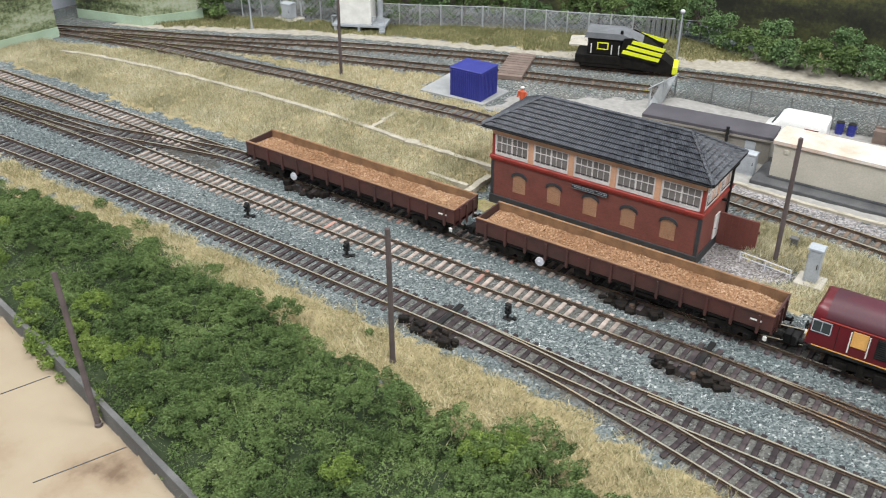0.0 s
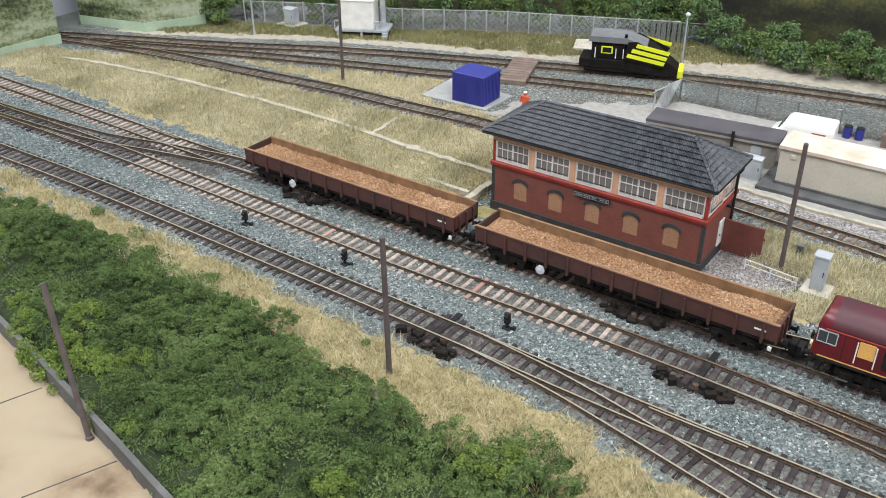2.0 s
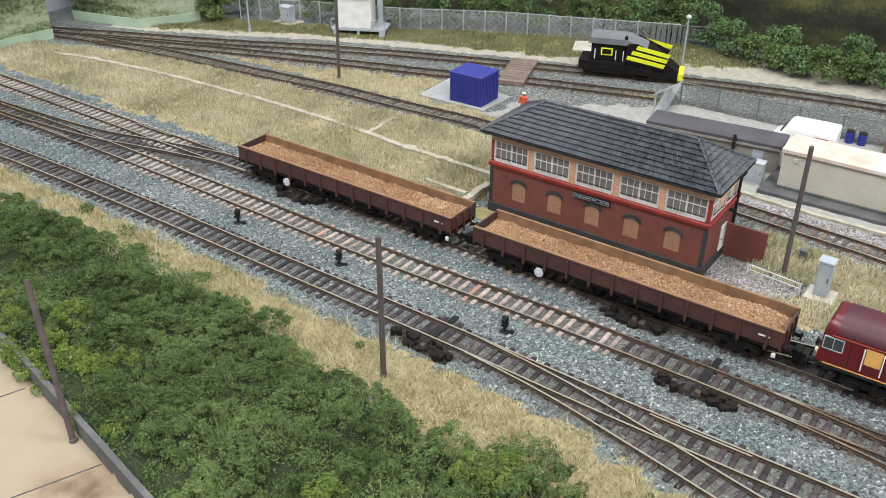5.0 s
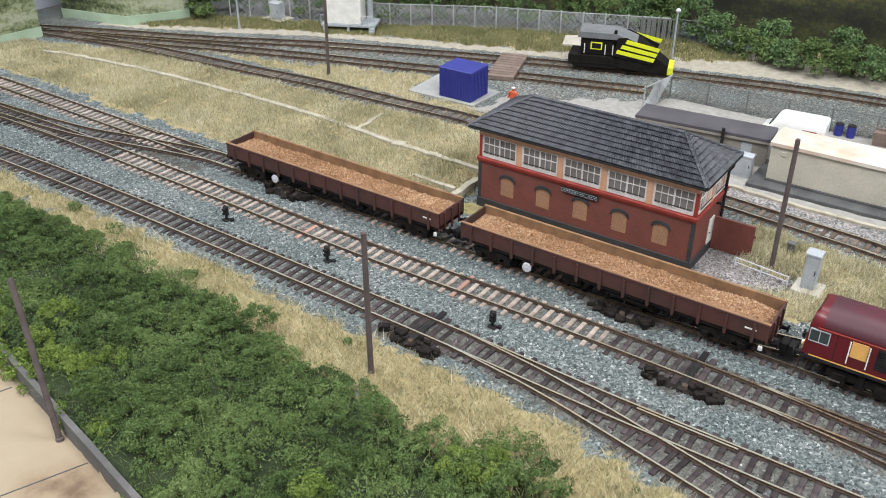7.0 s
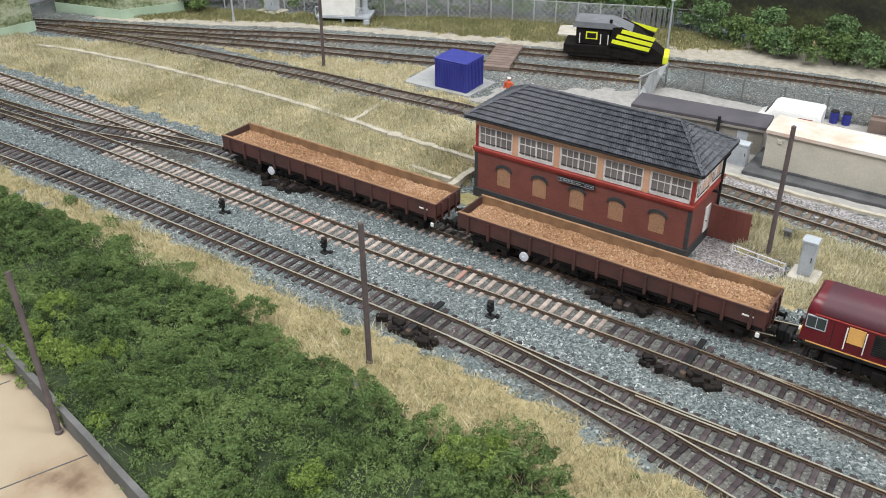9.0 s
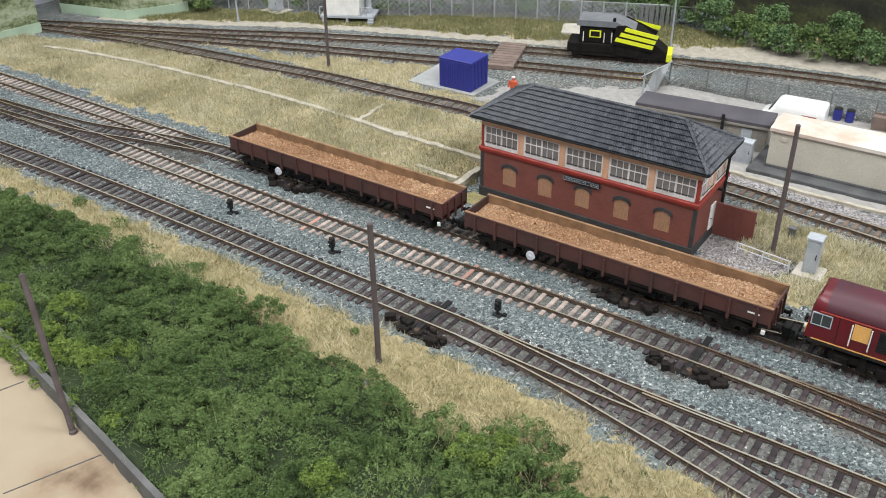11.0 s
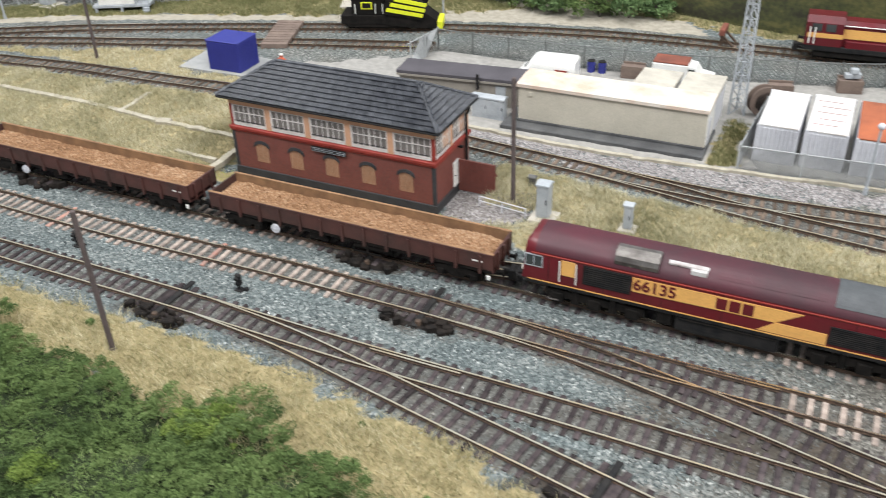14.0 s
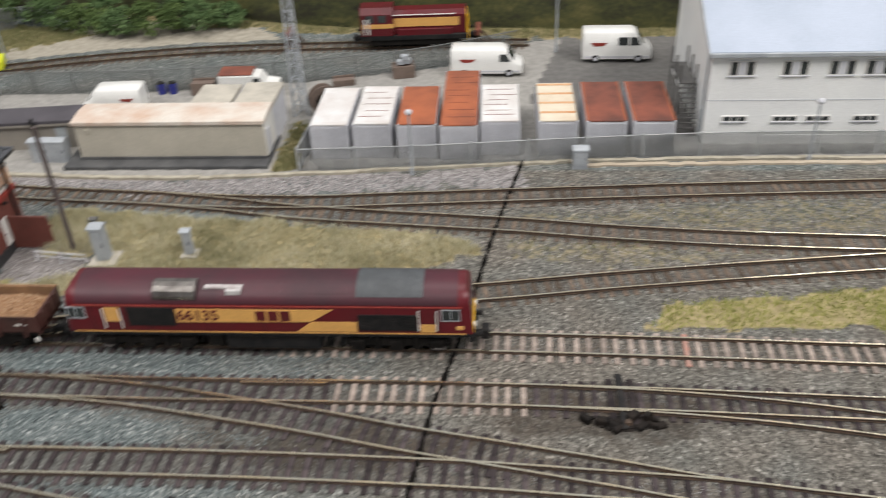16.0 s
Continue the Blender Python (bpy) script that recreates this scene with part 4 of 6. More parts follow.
# ---- signal box ----
def signal_box():
    t = thing("signal_box", -142, 328.5, 0, 0, "two-storey red brick signal box with hipped slate roof", "signal box")
    X0, X1, Y0, Y1 = -50, 48.5, -17, 16.5
    part("plinth", Shape().box(X0 - 0.6, X1 + 0.6, Y0 - 0.6, Y1 + 0.6, -2.8, 2.3, 0.2), PLINTH, t, "black engineering brick plinth")
    part("brick_wall", Shape().box(X0, X1, Y0, Y1, 2.3, 21), BRICK, t)
    for x in (X0, X1):
        part("corner_quoin", Shape().box(x - 1.1 * (x > 0) - 0.25, x + 1.1 * (x < 0) + 0.25, Y0 - 0.25, Y0 + 1, 2.3, 21, 0.1), PLINTH, t, "dark brick corner")
    bay = (X1 - X0) / 5
    for i in range(5):
        c = -35.3 + 17.65 * i
        arch = [(c - 3.2, 6.2), (c + 3.2, 6.2), (c + 3.2, 13.8), (c + 2.1, 14.7), (c, 15.2), (c - 2.1, 14.7), (c - 3.2, 13.8)]
        w = part("blocked_window", Shape().prism(arch, Y0 - 0.12, Y0 + 0.5, "y"), TANBRICK, t, "arched window filled with buff brick")
        part("arch_lintel", Shape().prism([(c - 4.1, 13.3), (c - 3.25, 13.8), (c - 2.1, 14.7), (c, 15.25), (c + 2.1, 14.7), (c + 3.25, 13.8), (c + 4.1, 13.3), (c + 3.7, 15.2), (c + 2.2, 16.2), (c, 16.6), (c - 2.2, 16.2), (c - 3.7, 15.2)], Y0 - 0.5, Y0 + 0.3, "y"), PLINTH, w)
    part("floor_band", Shape().box(X0 - 0.9, X1 + 0.9, Y0 - 0.9, Y1 + 0.9, 20.4, 22, 0.25).box(X0 - 0.5, X1 + 0.5, Y0 - 0.5, Y1 + 0.5, 19.6, 20.4, 0.1), SIGRED, t, "bright red painted timber band")
    part("upper_wall", Shape().box(X0 + 0.8, X1 - 0.8, Y0 + 1.2, Y1 - 0.8, 22, 35), OAK, t, "orange-brown boarding behind the windows")
    part("head_beam", Shape().box(X0, X1, Y0 - 0.1, Y1, 32.0, 35.2, 0.15), OAK, t)
    for i in range(6):
        x = X0 + bay * i
        corner = i in (0, 5)
        part("post", Shape().box(max(x - 1.35, X0), min(x + 1.35, X1), Y0 + 0.05, Y0 + 1.6, 22, 32.4, 0.12), SIGRED if corner else OAK, t, "red corner post" if corner else "")
    for y in (-0.5, Y1 - 1):
        part("post", Shape().box(X1 - 1.5, X1 + 0.05, y - 1, y + 1, 22, 32.4, 0.12), OAK, t)

    def window(a, b, y, along):
        def bx(s, u0, u1, d0, d1, z0, z1):
            return s.box(u0, u1, y + d0, y + d1, z0, z1) if along == "x" else s.box(y - d1, y - d0, u0, u1, z0, z1)
        f = Shape()
        for u0, u1, z0, z1 in ((a, b, 22.2, 23.0), (a, b, 32.0, 32.4), (a, a + 0.3, 22.2, 32.4), (b - 0.3, b, 22.2, 32.4)):
            bx(f, u0, u1, 0.2, 1.0, z0, z1)
        w = part("window", f, SASH, t, "white sash window with small panes")
        n = 3
        mid = (a + b) / 2
        for s0, s1, d in ((a + 0.5, mid + 0.2, 0.35), (mid - 0.2, b - 0.5, 0.55)):
            fr = Shape()
            for k in range(n + 1):
                u = s0 + (s1 - s0) * k / n
                wd = 0.18 if k in (0, n) else 0.1
                bx(fr, u - wd, u + wd, d, d + 0.35, 23, 31.8)
            for z in (23.3, 28.2, 31.5):
                bx(fr, s0, s1, d + 0.02, d + 0.33, z - 0.15, z + 0.15)
            part("sash", fr, SASH, w)
            g = Shape()
            bx(g, s0, s1, d + 0.36, d + 0.5, 23, 31.8)
            part("pane", g, GLASS, w, "dim grey window glass")
        h = Shape()
        bx(h, a + 1, b - 1, -0.6, -0.35, 24.6, 24.85)
        part("guard_rail", h, BLACK, w)
        return w

    for i in range(5):
        window(X0 + bay * i + 1.4, X0 + bay * (i + 1) - 1.4, Y0, "x")
    window(Y0 + 1.7, -1.6, X1, "y")
    window(0.6, Y1 - 2.2, X1, "y")
    # hipped roof of tile courses
    E0, E1, F0, F1, R0, R1, ze, zr = -54.5, 51.3, -18.8, 20, -34.3, 33.8, 35.5, 47.0
    body = Shape()
    v = [body.bm.verts.new(p) for p in ((E0, F0, ze), (E1, F0, ze), (E1, F1, ze), (E0, F1, ze), (R0, 0, zr), (R1, 0, zr))]
    for f in ((0, 1, 5, 4), (1, 2, 5), (2, 3, 4, 5), (3, 0, 4), (3, 2, 1, 0)):
        body.bm.faces.new([v[i] for i in f])
    roof = part("roof", body, SLATE, t, "dark slate hipped roof")

    def slope(a, b, c, d, rows, wide):
        """Tiles over the slope with eave a-b and top c-d."""
        a, b, c, d = map(Vector, (a, b, c, d))
        up = ((c + d) / 2 - (a + b) / 2)
        nrm = (b - a).cross(up).normalized()
        s = Shape()
        for r in range(rows):
            t0, t1 = r / rows, (r + 1.12) / rows
            l, rr = a.lerp(c, t0), b.lerp(d, t0)
            l2, r2 = a.lerp(c, min(t1, 1)), b.lerp(d, min(t1, 1))
            n = max(1, int((rr - l).length / wide))
            for k in range(n):
                f0, f1 = (k + 0.03) / n, (k + 0.97) / n
                p = [l.lerp(rr, f0), l.lerp(rr, f1), l2.lerp(r2, f1), l2.lerp(r2, f0)]
                z = 0.8 + rng.uniform(-0.1, 0.1)
                top = [p[0] + nrm * z, p[1] + nrm * z, p[2] + nrm * 0.1, p[3] + nrm * 0.1]
                m0, m1 = (top[0] + top[1]) / 2 + nrm * 0.34, (top[2] + top[3]) / 2 + nrm * 0.26
                vs = [s.bm.verts.new(q) for q in (*p, *top, m0, m1)]
                for f in ((4, 8, 9, 7), (8, 5, 6, 9), (0, 1, 5, 8, 4), (0, 4, 7, 3), (1, 2, 6, 5)):
                    s.bm.faces.new([vs[q] for q in f])
        return s

    for n, q in enumerate((((E0, F0, ze), (E1, F0, ze), (R0, 0, zr), (R1, 0, zr)), ((E1, F0, ze), (E1, F1, ze), (R1, 0, zr), (R1, 0.01, zr)),
              ((E1, F1, ze), (E0, F1, ze), (R1, 0, zr), (R0, 0, zr)), ((E0, F1, ze), (E0, F0, ze), (R0, 0.01, zr), (R0, 0, zr)))):
        tagged(part("tiles", slope(*q, 9, 1.05), SLATE, roof), kind="stuff")
    for p, q in (((R0, 0, zr), (R1, 0, zr)), ((E0, F0, ze), (R0, 0, zr)), ((E1, F0, ze), (R1, 0, zr)), ((E1, F1, ze), (R1, 0, zr)), ((E0, F1, ze), (R0, 0, zr))):
        s = Shape()
        p, q = Vector(p), Vector(q)
        n = 14
        for k in range(n):
            s.rod(p.lerp(q, k / n) + Vector((0, 0, 0.35)), p.lerp(q, (k + 0.96) / n) + Vector((0, 0, 0.35)), 0.95, 0.85, 6)
        part("ridge_tiles", s, SLATE, roof)
    part("gutter", Shape().box(E0, E1, F0 - 0.5, F0 + 0.3, ze - 0.7, ze, 0.15).box(E1 - 0.3, E1 + 0.5, F0, F1, ze - 0.7, ze, 0.15).box(E0 - 0.5, E0 + 0.3, F0, F1, ze - 0.7, ze, 0.15), BLACK, t, "black eaves gutter")
    part("soffit", Shape().box(E0 + 1, E1 - 1, F0 + 1, F1 - 1, ze - 0.35, ze - 0.05), OAK, t)
    s = Shape()
    pts = [(E1 - 0.5, 12, ze - 0.5), (E1 - 0.4, 12, ze - 2.2), (X1 + 1, 12, ze - 4.5), (X1 + 1, 12, 2)]
    for p, q in zip(pts, pts[1:]):
        s.rod(p, q, 0.6)
    part("downpipe", s, BLACK, t, "black rainwater downpipe")
    n = part("nameplate", Shape().box(-8.9, 7.9, Y0 - 1.2, Y0 - 0.4, 17.3, 19.3, 0.1), BLACK, t, "black nameplate with white lettering bars")
    bars = Shape()
    x = -7.6
    for wd in (0.9, 1.2, 0.8, 1.0, 1.1, 0.7, 1.2, 0.9, 0.0, 1.1, 0.8, 1.2):
        if wd:
            bars.box(x, x + wd * 0.7, Y0 - 1.27, Y0 - 1.19, 18.1, 18.55)
        x += 1.25
    tagged(part("lettering", bars, GREYPAINT, n), "unreadable white lettering", kind="stuff")
    part("border", Shape().box(-8.6, 7.6, Y0 - 1.26, Y0 - 1.2, 19.0, 19.12).box(-8.6, 7.6, Y0 - 1.26, Y0 - 1.2, 17.5, 17.62).box(-8.6, -8.48, Y0 - 1.26, Y0 - 1.2, 17.62, 19.0).box(7.48, 7.6, Y0 - 1.26, Y0 - 1.2, 17.62, 19.0), GREYPAINT, n)
    d = part("door", Shape().box(X1 - 0.2, X1 + 0.45, 0.2, 5.6, 0.5, 13.6, 0.1), WHITEPAINT, t, "white painted door")
    part("door_handle", Shape().ball((X1 + 0.7, 1.0, 7.5), 0.3, 0.3, 0.3), BLACK, d)
    part("lamp_bracket", Shape().box(X1, X1 + 2.4, 5, 6.2, 18.6, 19.6, 0.2), BLACK, t, "small black box on the end wall")
    return t


signal_box()

t = thing("panel_fence", -84, 332.5, -0.5, 0, "dark red boarded screen beside the signal box door", "screen")
for i in range(6):
    part("board", Shape().box(-8.5 + i * 2.75, -5.78 + i * 2.75, -0.5, 0.5, 0, 14.6 - 0.05 * (i % 2), 0.08), BRICK, t)
part("rail", Shape().box(-8.4, 8.4, 0.5, 1.0, 9, 10), BRICK, t)

t = thing("handrail", -68, 320.3, 0.6, -5, "thin white tubular handrail beside the path", "handrail")
part("top_rail", Shape().rod((-10.5, 0, 4.4), (10.5, -0.5, 4.2), 0.22), LIGHTGREY, t)
part("mid_rail", Shape().rod((-10.5, 0, 2.3), (10.5, -0.5, 2.1), 0.2), LIGHTGREY, t)
for x in (-10.5, 0, 10.5):
    part("post", Shape().rod((x, -0.02 * x - 0.2, -1), (x, -0.02 * x - 0.2, 4.4), 0.24), LIGHTGREY, t)

# gravel apron beside the box
s = Shape()
for k in range(2000):
    x, y = rng.uniform(-92, -54), rng.uniform(304, 338)
    r = rng.uniform(0.2, 0.5)
    if y > 305 + (x + 92) * 0.2:
        z = float(ground_z(np.array([x]), np.array([y]))[0]) - 0.1
        s.loft([[(x - r, y, z), (x, y - r, z), (x + r, y + r * 0.5, z)], [(x - r * 0.4, y, z + r), (x, y - r * 0.4, z + r), (x + r * 0.4, y, z + r)]])
single("gravel_apron", s, APRON, "loose pale gravel beside the signal box door", "gravel", "stuff")


# ---- poles ----
def pole(x, y, h, lean=(0, 0), r=0.98):
    t = thing("pole", x, y, 0, 0, "plain weathered brown timber pole standing in the ground", "pole", "lineside poles")
    part("shaft", Shape().rod((0, 0, -2), (lean[0], lean[1], h), r, r * 0.92, 10), POLEWOOD, t)
    part("cap", Shape().rod((lean[0], lean[1], h), (lean[0] * 1.01, lean[1] * 1.01, h + 0.3), r * 0.8, r * 0.5, 10), POLEWOOD, t)
    part("base_collar", Shape().rod((0, 0, -0.5), (0, 0, 0.9), r * 1.35, r * 1.2, 10), POLEWOOD, t)
    return t


pole(-153.8, 188.8, 52.5, (-0.3, 0))
pole(-209, 110.2, 49.5, (-12.5, 5))
pole(-66.4, 328.5, 55, (-0.5, 0))
pole(-357, 397.5, 50, (1, 0))


# ---- lineside cabinets and signals ----
def cabinet(x, y, w, d, h, z=0.0, base=True, rz=0, doors=1, label="grey metal lineside cabinet on a concrete base", paint=GREYPAINT):
    t = thing("lineside_cabinet", x, y, z, rz, label, "cabinet", "lineside cabinets")
    if base:
        part("base_slab", Shape().box(-w * 1.0, w * 1.1, -d * 1.1, d * 1.0, -0.6, 1.0, 0.2), CONCRETE, t, "pale concrete slab")
    part("body", Shape().box(-w / 2, w / 2, -d / 2, d / 2, 0.8 if base else -0.4, h - 1.4, 0.25), paint, t)
    part("cap", Shape().prism([(-d / 2 - 0.4, h - 1.4), (d / 2 + 0.4, h - 1.4), (d / 2 + 0.3, h - 0.7), (0, h), (-d / 2 - 0.3, h - 0.7)], -w / 2 - 0.4, w / 2 + 0.4), paint, t)
    for k in range(doors):
        a = -w / 2 + w * k / doors
        dr = part("door", Shape().box(a + 0.35, a + w / doors - 0.35, -d / 2 - 0.18, -d / 2 + 0.1, 1.8, h - 2, 0.08), paint, t)
        part("handle", Shape().box(a + w / doors - 1.0, a + w / doors - 0.7, -d / 2 - 0.4, -d / 2 - 0.15, h * 0.45, h * 0.58), BLACK, dr)
    return t


cabinet(-50.5, 321, 5.0, 5.0, 16.5, 1.2)
cabinet(-17.6, 325, 3.2, 3.2, 12.2, 1.0)
cabinet(-109, 405.5, 17, 5, 11.5, 0, False, 0, 2, "wide grey steel cabinet with two doors")
cabinet(139.5, 397, 6.5, 5, 10.5, 0, False, 0, 1, "grey lineside cabinet in front of the yard fence")
cabinet(-466, 466, 8.5, 7, 12.5, 0, True, 0, 1, "pale grey equipment cabinet on a concrete slab")
cabinet(-64, 345, 2.6, 2.2, 5.5, 0.5, False, 0, 1, "small dark grey lineside box in the grass", WALLGREY)


def ground_signal(x, y):
    t = thing("ground_signal", x, y, 0, 0, "small black ground signal on the ballast", "signal", "ground signals")
    part("base", Shape().box(-1.6, 1.6, -1.3, 1.3, -0.3, 0.7, 0.15), BLACK, t)
    part("stem", Shape().rod((0, 0, 0.5), (0, 0, 2.6), 0.55), BLACK, t)
    part("lamp_head", Shape().box(-1.2, 1.2, -0.7, 0.9, 2.4, 7.0, 0.4), BLACK, t)
    for z in (3.7, 5.6):
        part("hood", Shape().rod((0, -0.6, z), (0, -1.5, z - 0.1), 0.75, 0.7), BLACK, t)
    part("cable_box", Shape().box(1.6, 3.0, 0.2, 1.6, -0.3, 1.2, 0.15), BLACK, t)
    return t


for x, y in ((-212, 233), (-134.6, 233), (-270, 233.6)):
    ground_signal(x, y)


# ---- train ----
def soften(ob, angle=35):
    """Rounded forms shade smoothly, sharp edges stay."""
    bm = bmesh.new()
    bm.from_mesh(ob.data)
    for fc in bm.faces:
        fc.smooth = True
    for e in bm.edges:
        e.smooth = not (len(e.link_faces) != 2 or e.calc_face_angle(0) > radians(angle))
    bm.to_mesh(ob.data)
    bm.free()


def wheelset(parent, x, r, name="wheelset"):
    s = Shape()
    for y in (-4.8, 4.8):
        s.rod((x, y - 0.9, 2.2 + r), (x, y + 0.9, 2.2 + r), r, r, 14)
    s.rod((x, -6, 2.2 + r), (x, 6, 2.2 + r), 0.5)
    return part(name, s, UNDER, parent)


def coupling(parent, x, d):
    part("coupling", Shape().box(min(x, x + d * 3.2), max(x, x + d * 3.2), -0.9, 0.9, 4.6, 6.2, 0.2).box(min(x + d * 2.6, x + d * 5.4), max(x + d * 2.6, x + d * 5.4), -2.2, 2.2, 3.8, 8.0, 0.4), BLACK, parent, "chunky black model coupling")


def locomotive():
    t = thing("diesel_locomotive", 28.4, 274.2, -0.45, 0, "maroon and gold freight diesel locomotive with weathered roof", "locomotive")
    arc = [(8.75 * math.cos(a), 22.6 + 5.8 * math.sin(a)) for a in np.linspace(0.05, math.pi - 0.05, 19)]
    side = [(8.9, 11.2), (8.9, 22.0)] + arc + [(-8.9, 22.0), (-8.9, 11.2)]

    def ring(x, k, dz, lean):
        return [(x + lean * (z - 11.2) / 17, y * k, min(z, 28.4 - dz) if z > 22 else z) for y, z in side]

    lower = [(y, z) for y, z in side if z <= 22.0]
    body = Shape()
    body.loft([ring(-67.5, 0.9, 2.2, 1.6), ring(-65.8, 0.97, 0.8, 0.8), ring(-63, 1, 0, 0), ring(63, 1, 0, 0), ring(65.8, 0.97, 0.8, -0.8), ring(67.5, 0.9, 2.2, -1.6)])
    b = part("body", body, MAROON, t, "maroon body shell")
    roof = [(8.85 * math.cos(a), 22.7 + 5.85 * math.sin(a)) for a in np.linspace(0.06, math.pi - 0.06, 21)] + [(0, 23.5)]
    soften(part("roof", Shape().prism(roof, -62.6, 62.6), MAROONTOP, t, "soot-stained maroon roof"))
    soften(b)
    part("cant_rail", Shape().box(-64, 64, -9.15, -8.8, 22.1, 22.55, 0.05).box(-64, 64, 8.8, 9.15, 22.1, 22.55, 0.05), SIGRED, t, "thin red line along the cantrail")
    part("sole_bar", Shape().box(-66, 66, -9.05, 9.05, 10.2, 11.6, 0.2), BLACK, t)
    part("gold_line", Shape().box(-65, 65, -9.15, -9.0, 11.6, 11.95).box(-65, 65, 9.0, 9.15, 11.6, 11.95), GOLD, t, "thin gold stripe along the sill")
    for sgn in (-1, 1):
        m = sgn
        y0, y1 = (-9.12, -8.85) if sgn < 0 else (8.85, 9.12)
        band = part("livery_band", Shape().prism([(-29.5, 21.2), (22.4, 21.2), (14.8, 16.3), (-29.5, 15.8)], y0, y1, "y").prism([(14.9, 16.25), (29.8, 16.25), (29.8, 12.3), (10.0, 12.3)], y0, y1, "y"), GOLD, t, "gold livery band with lightning end")
        rot = Euler((radians(90), 0, 0 if sgn < 0 else radians(180)))
        cu = bpy.data.curves.new("number", "FONT")
        cu.body, cu.size, cu.extrude, cu.align_x, cu.align_y = "66135", 5.6 * S, 0.05 * S, "CENTER", "CENTER"
        cu.offset = 0.12 * S
        tmp = new("tmp", cu)
        me = bpy.data.meshes.new_from_object(tmp.evaluated_get(bpy.context.evaluated_depsgraph_get()))
        bpy.data.objects.remove(tmp)
        me.materials.append(MAROON)
        num = new("running_number", me)
        num.parent = band
        num.matrix_basis = Matrix.LocRotScale(Vector((sgn * 22.3 * (1 if sgn < 0 else -1), sgn * 9.18, 18.5)) * S, rot, None)
        logo = Shape()
        for u in (-3.1, 0.9, 4.9):
            logo.box(u, u + 3.3, min(sgn * 9.1, sgn * 9.2), max(sgn * 9.1, sgn * 9.2), 16.6, 20.6, 0.03)
        tagged(part("emblem_block", logo, MAROON, band, "three maroon emblem blocks"), kind="stuff")
        for a, c, z0, z1 in ((-46, -30, 14.2, 21.6), (30.2, 49.4, 12.9, 19.4)):
            g = part("grille", Shape().box(a, c, min(sgn * 8.9, sgn * 9.15), max(sgn * 8.9, sgn * 9.15), z0, z1, 0.05), BLACK, t, "black radiator grille")
            sl = Shape()
            for k in range(9):
                z = z0 + 0.5 + (z1 - z0 - 1) * k / 8
                sl.box(a + 0.4, c - 0.4, min(sgn * 9.1, sgn * 9.3), max(sgn * 9.1, sgn * 9.3), z - 0.15, z + 0.1)
            tagged(part("slats", sl, BLACK, g), kind="stuff")
        for a, c, z0, z1 in ((-53.5, -48.6, 15.8, 21.6), (50.4, 55.4, 12.3, 15.6)):
            dr = part("cab_door", Shape().box(a, c, min(sgn * 8.9, sgn * 9.1), max(sgn * 8.9, sgn * 9.1), z0, z1, 0.05), GOLD, t, "gold painted cab door panel")
            for x in (a - 0.4, c + 0.4):
                part("handrail", Shape().rod((x, sgn * 9.5, 13.4), (x, sgn * 9.5, 21.4), 0.22, 0.22, 6), WHITEPAINT, dr, "white handrail")
        for a, c in ((-66, -60.2), (57.4, 63.2)):
            w = part("cab_window", Shape().box(a, c, min(sgn * 8.6, sgn * 9.0), max(sgn * 8.6, sgn * 9.0), 17.2, 21.4, 0.1), CABGLASS, t, "cab side window")
            f = Shape()
            for q in ((a - 0.2, a + 0.1), (c - 0.1, c + 0.2), ((a + c) / 2 - 0.12, (a + c) / 2 + 0.12)):
                f.box(q[0], q[1], min(sgn * 8.7, sgn * 9.12), max(sgn * 8.7, sgn * 9.12), 17, 21.6)
            f.box(a, c, min(sgn * 8.7, sgn * 9.1), max(sgn * 8.7, sgn * 9.1), 21.3, 21.65).box(a, c, min(sgn * 8.7, sgn * 9.1), max(sgn * 8.7, sgn * 9.1), 16.95, 17.25)
            part("frame", f, GREYPAINT, w)
        part("crest", Shape().box(62, 64.4, min(sgn * 8.8, sgn * 9.1), max(sgn * 8.8, sgn * 9.1), 13.4, 15.0, 0.2), GOLD, t, "small gold crest plate")
        for k in range(7):
            part("body_seam", Shape().box(-58 + k * 19, -57.8 + k * 19, min(sgn * 8.85, sgn * 8.98), max(sgn * 8.85, sgn * 8.98), 12.2, 22), BLACK, t)
    # roof gear
    part("exhaust_silencer", Shape().prism([(-8.7, 24.6), (-8.9, 26.0), (-8.2, 27.6), (-6.8, 28.8), (-5.0, 29.4), (-3.4, 29.5), (-2.4, 28.4), (-6.6, 25.2)], -36, -22), SILVER, t, "scuffed bare metal exhaust cover")
    part("roof_hatch", Shape().box(-19.5, -7, -6.2, -4.2, 27.0, 27.8, 0.15).box(-12.2, -7.2, -7.6, -5.0, 25.8, 27.5, 0.15), HATCH, t, "pale flaked metal roof hatch")
    g = part("roof_grille", Shape().prism([(8.95 * math.cos(a), 22.8 + 5.95 * math.sin(a)) for a in np.linspace(0.5, math.pi - 0.5, 15)] + [(0, 25)], 30, 51.5), ROOFGREY, t, "grey roof radiator grille")
    s = Shape()
    for k in range(22):
        x = 30.5 + k
        s.prism([(9.08 * math.cos(a), 22.85 + 6.05 * math.sin(a)) for a in np.linspace(0.5, math.pi - 0.5, 15)] + [(0, 25)], x - 0.12, x + 0.12)
    tagged(part("grille_ribs", s, ROOFGREY, g), kind="stuff")
    for x in (-4, 7, 18):
        part("roof_panel", Shape().prism([(8.95 * math.cos(a), 22.75 + 5.95 * math.sin(a)) for a in np.linspace(math.pi - 1.25, math.pi - 0.65, 5)] + [(-6.5, 26)], x, x + 9.5), MAROONTOP, t)
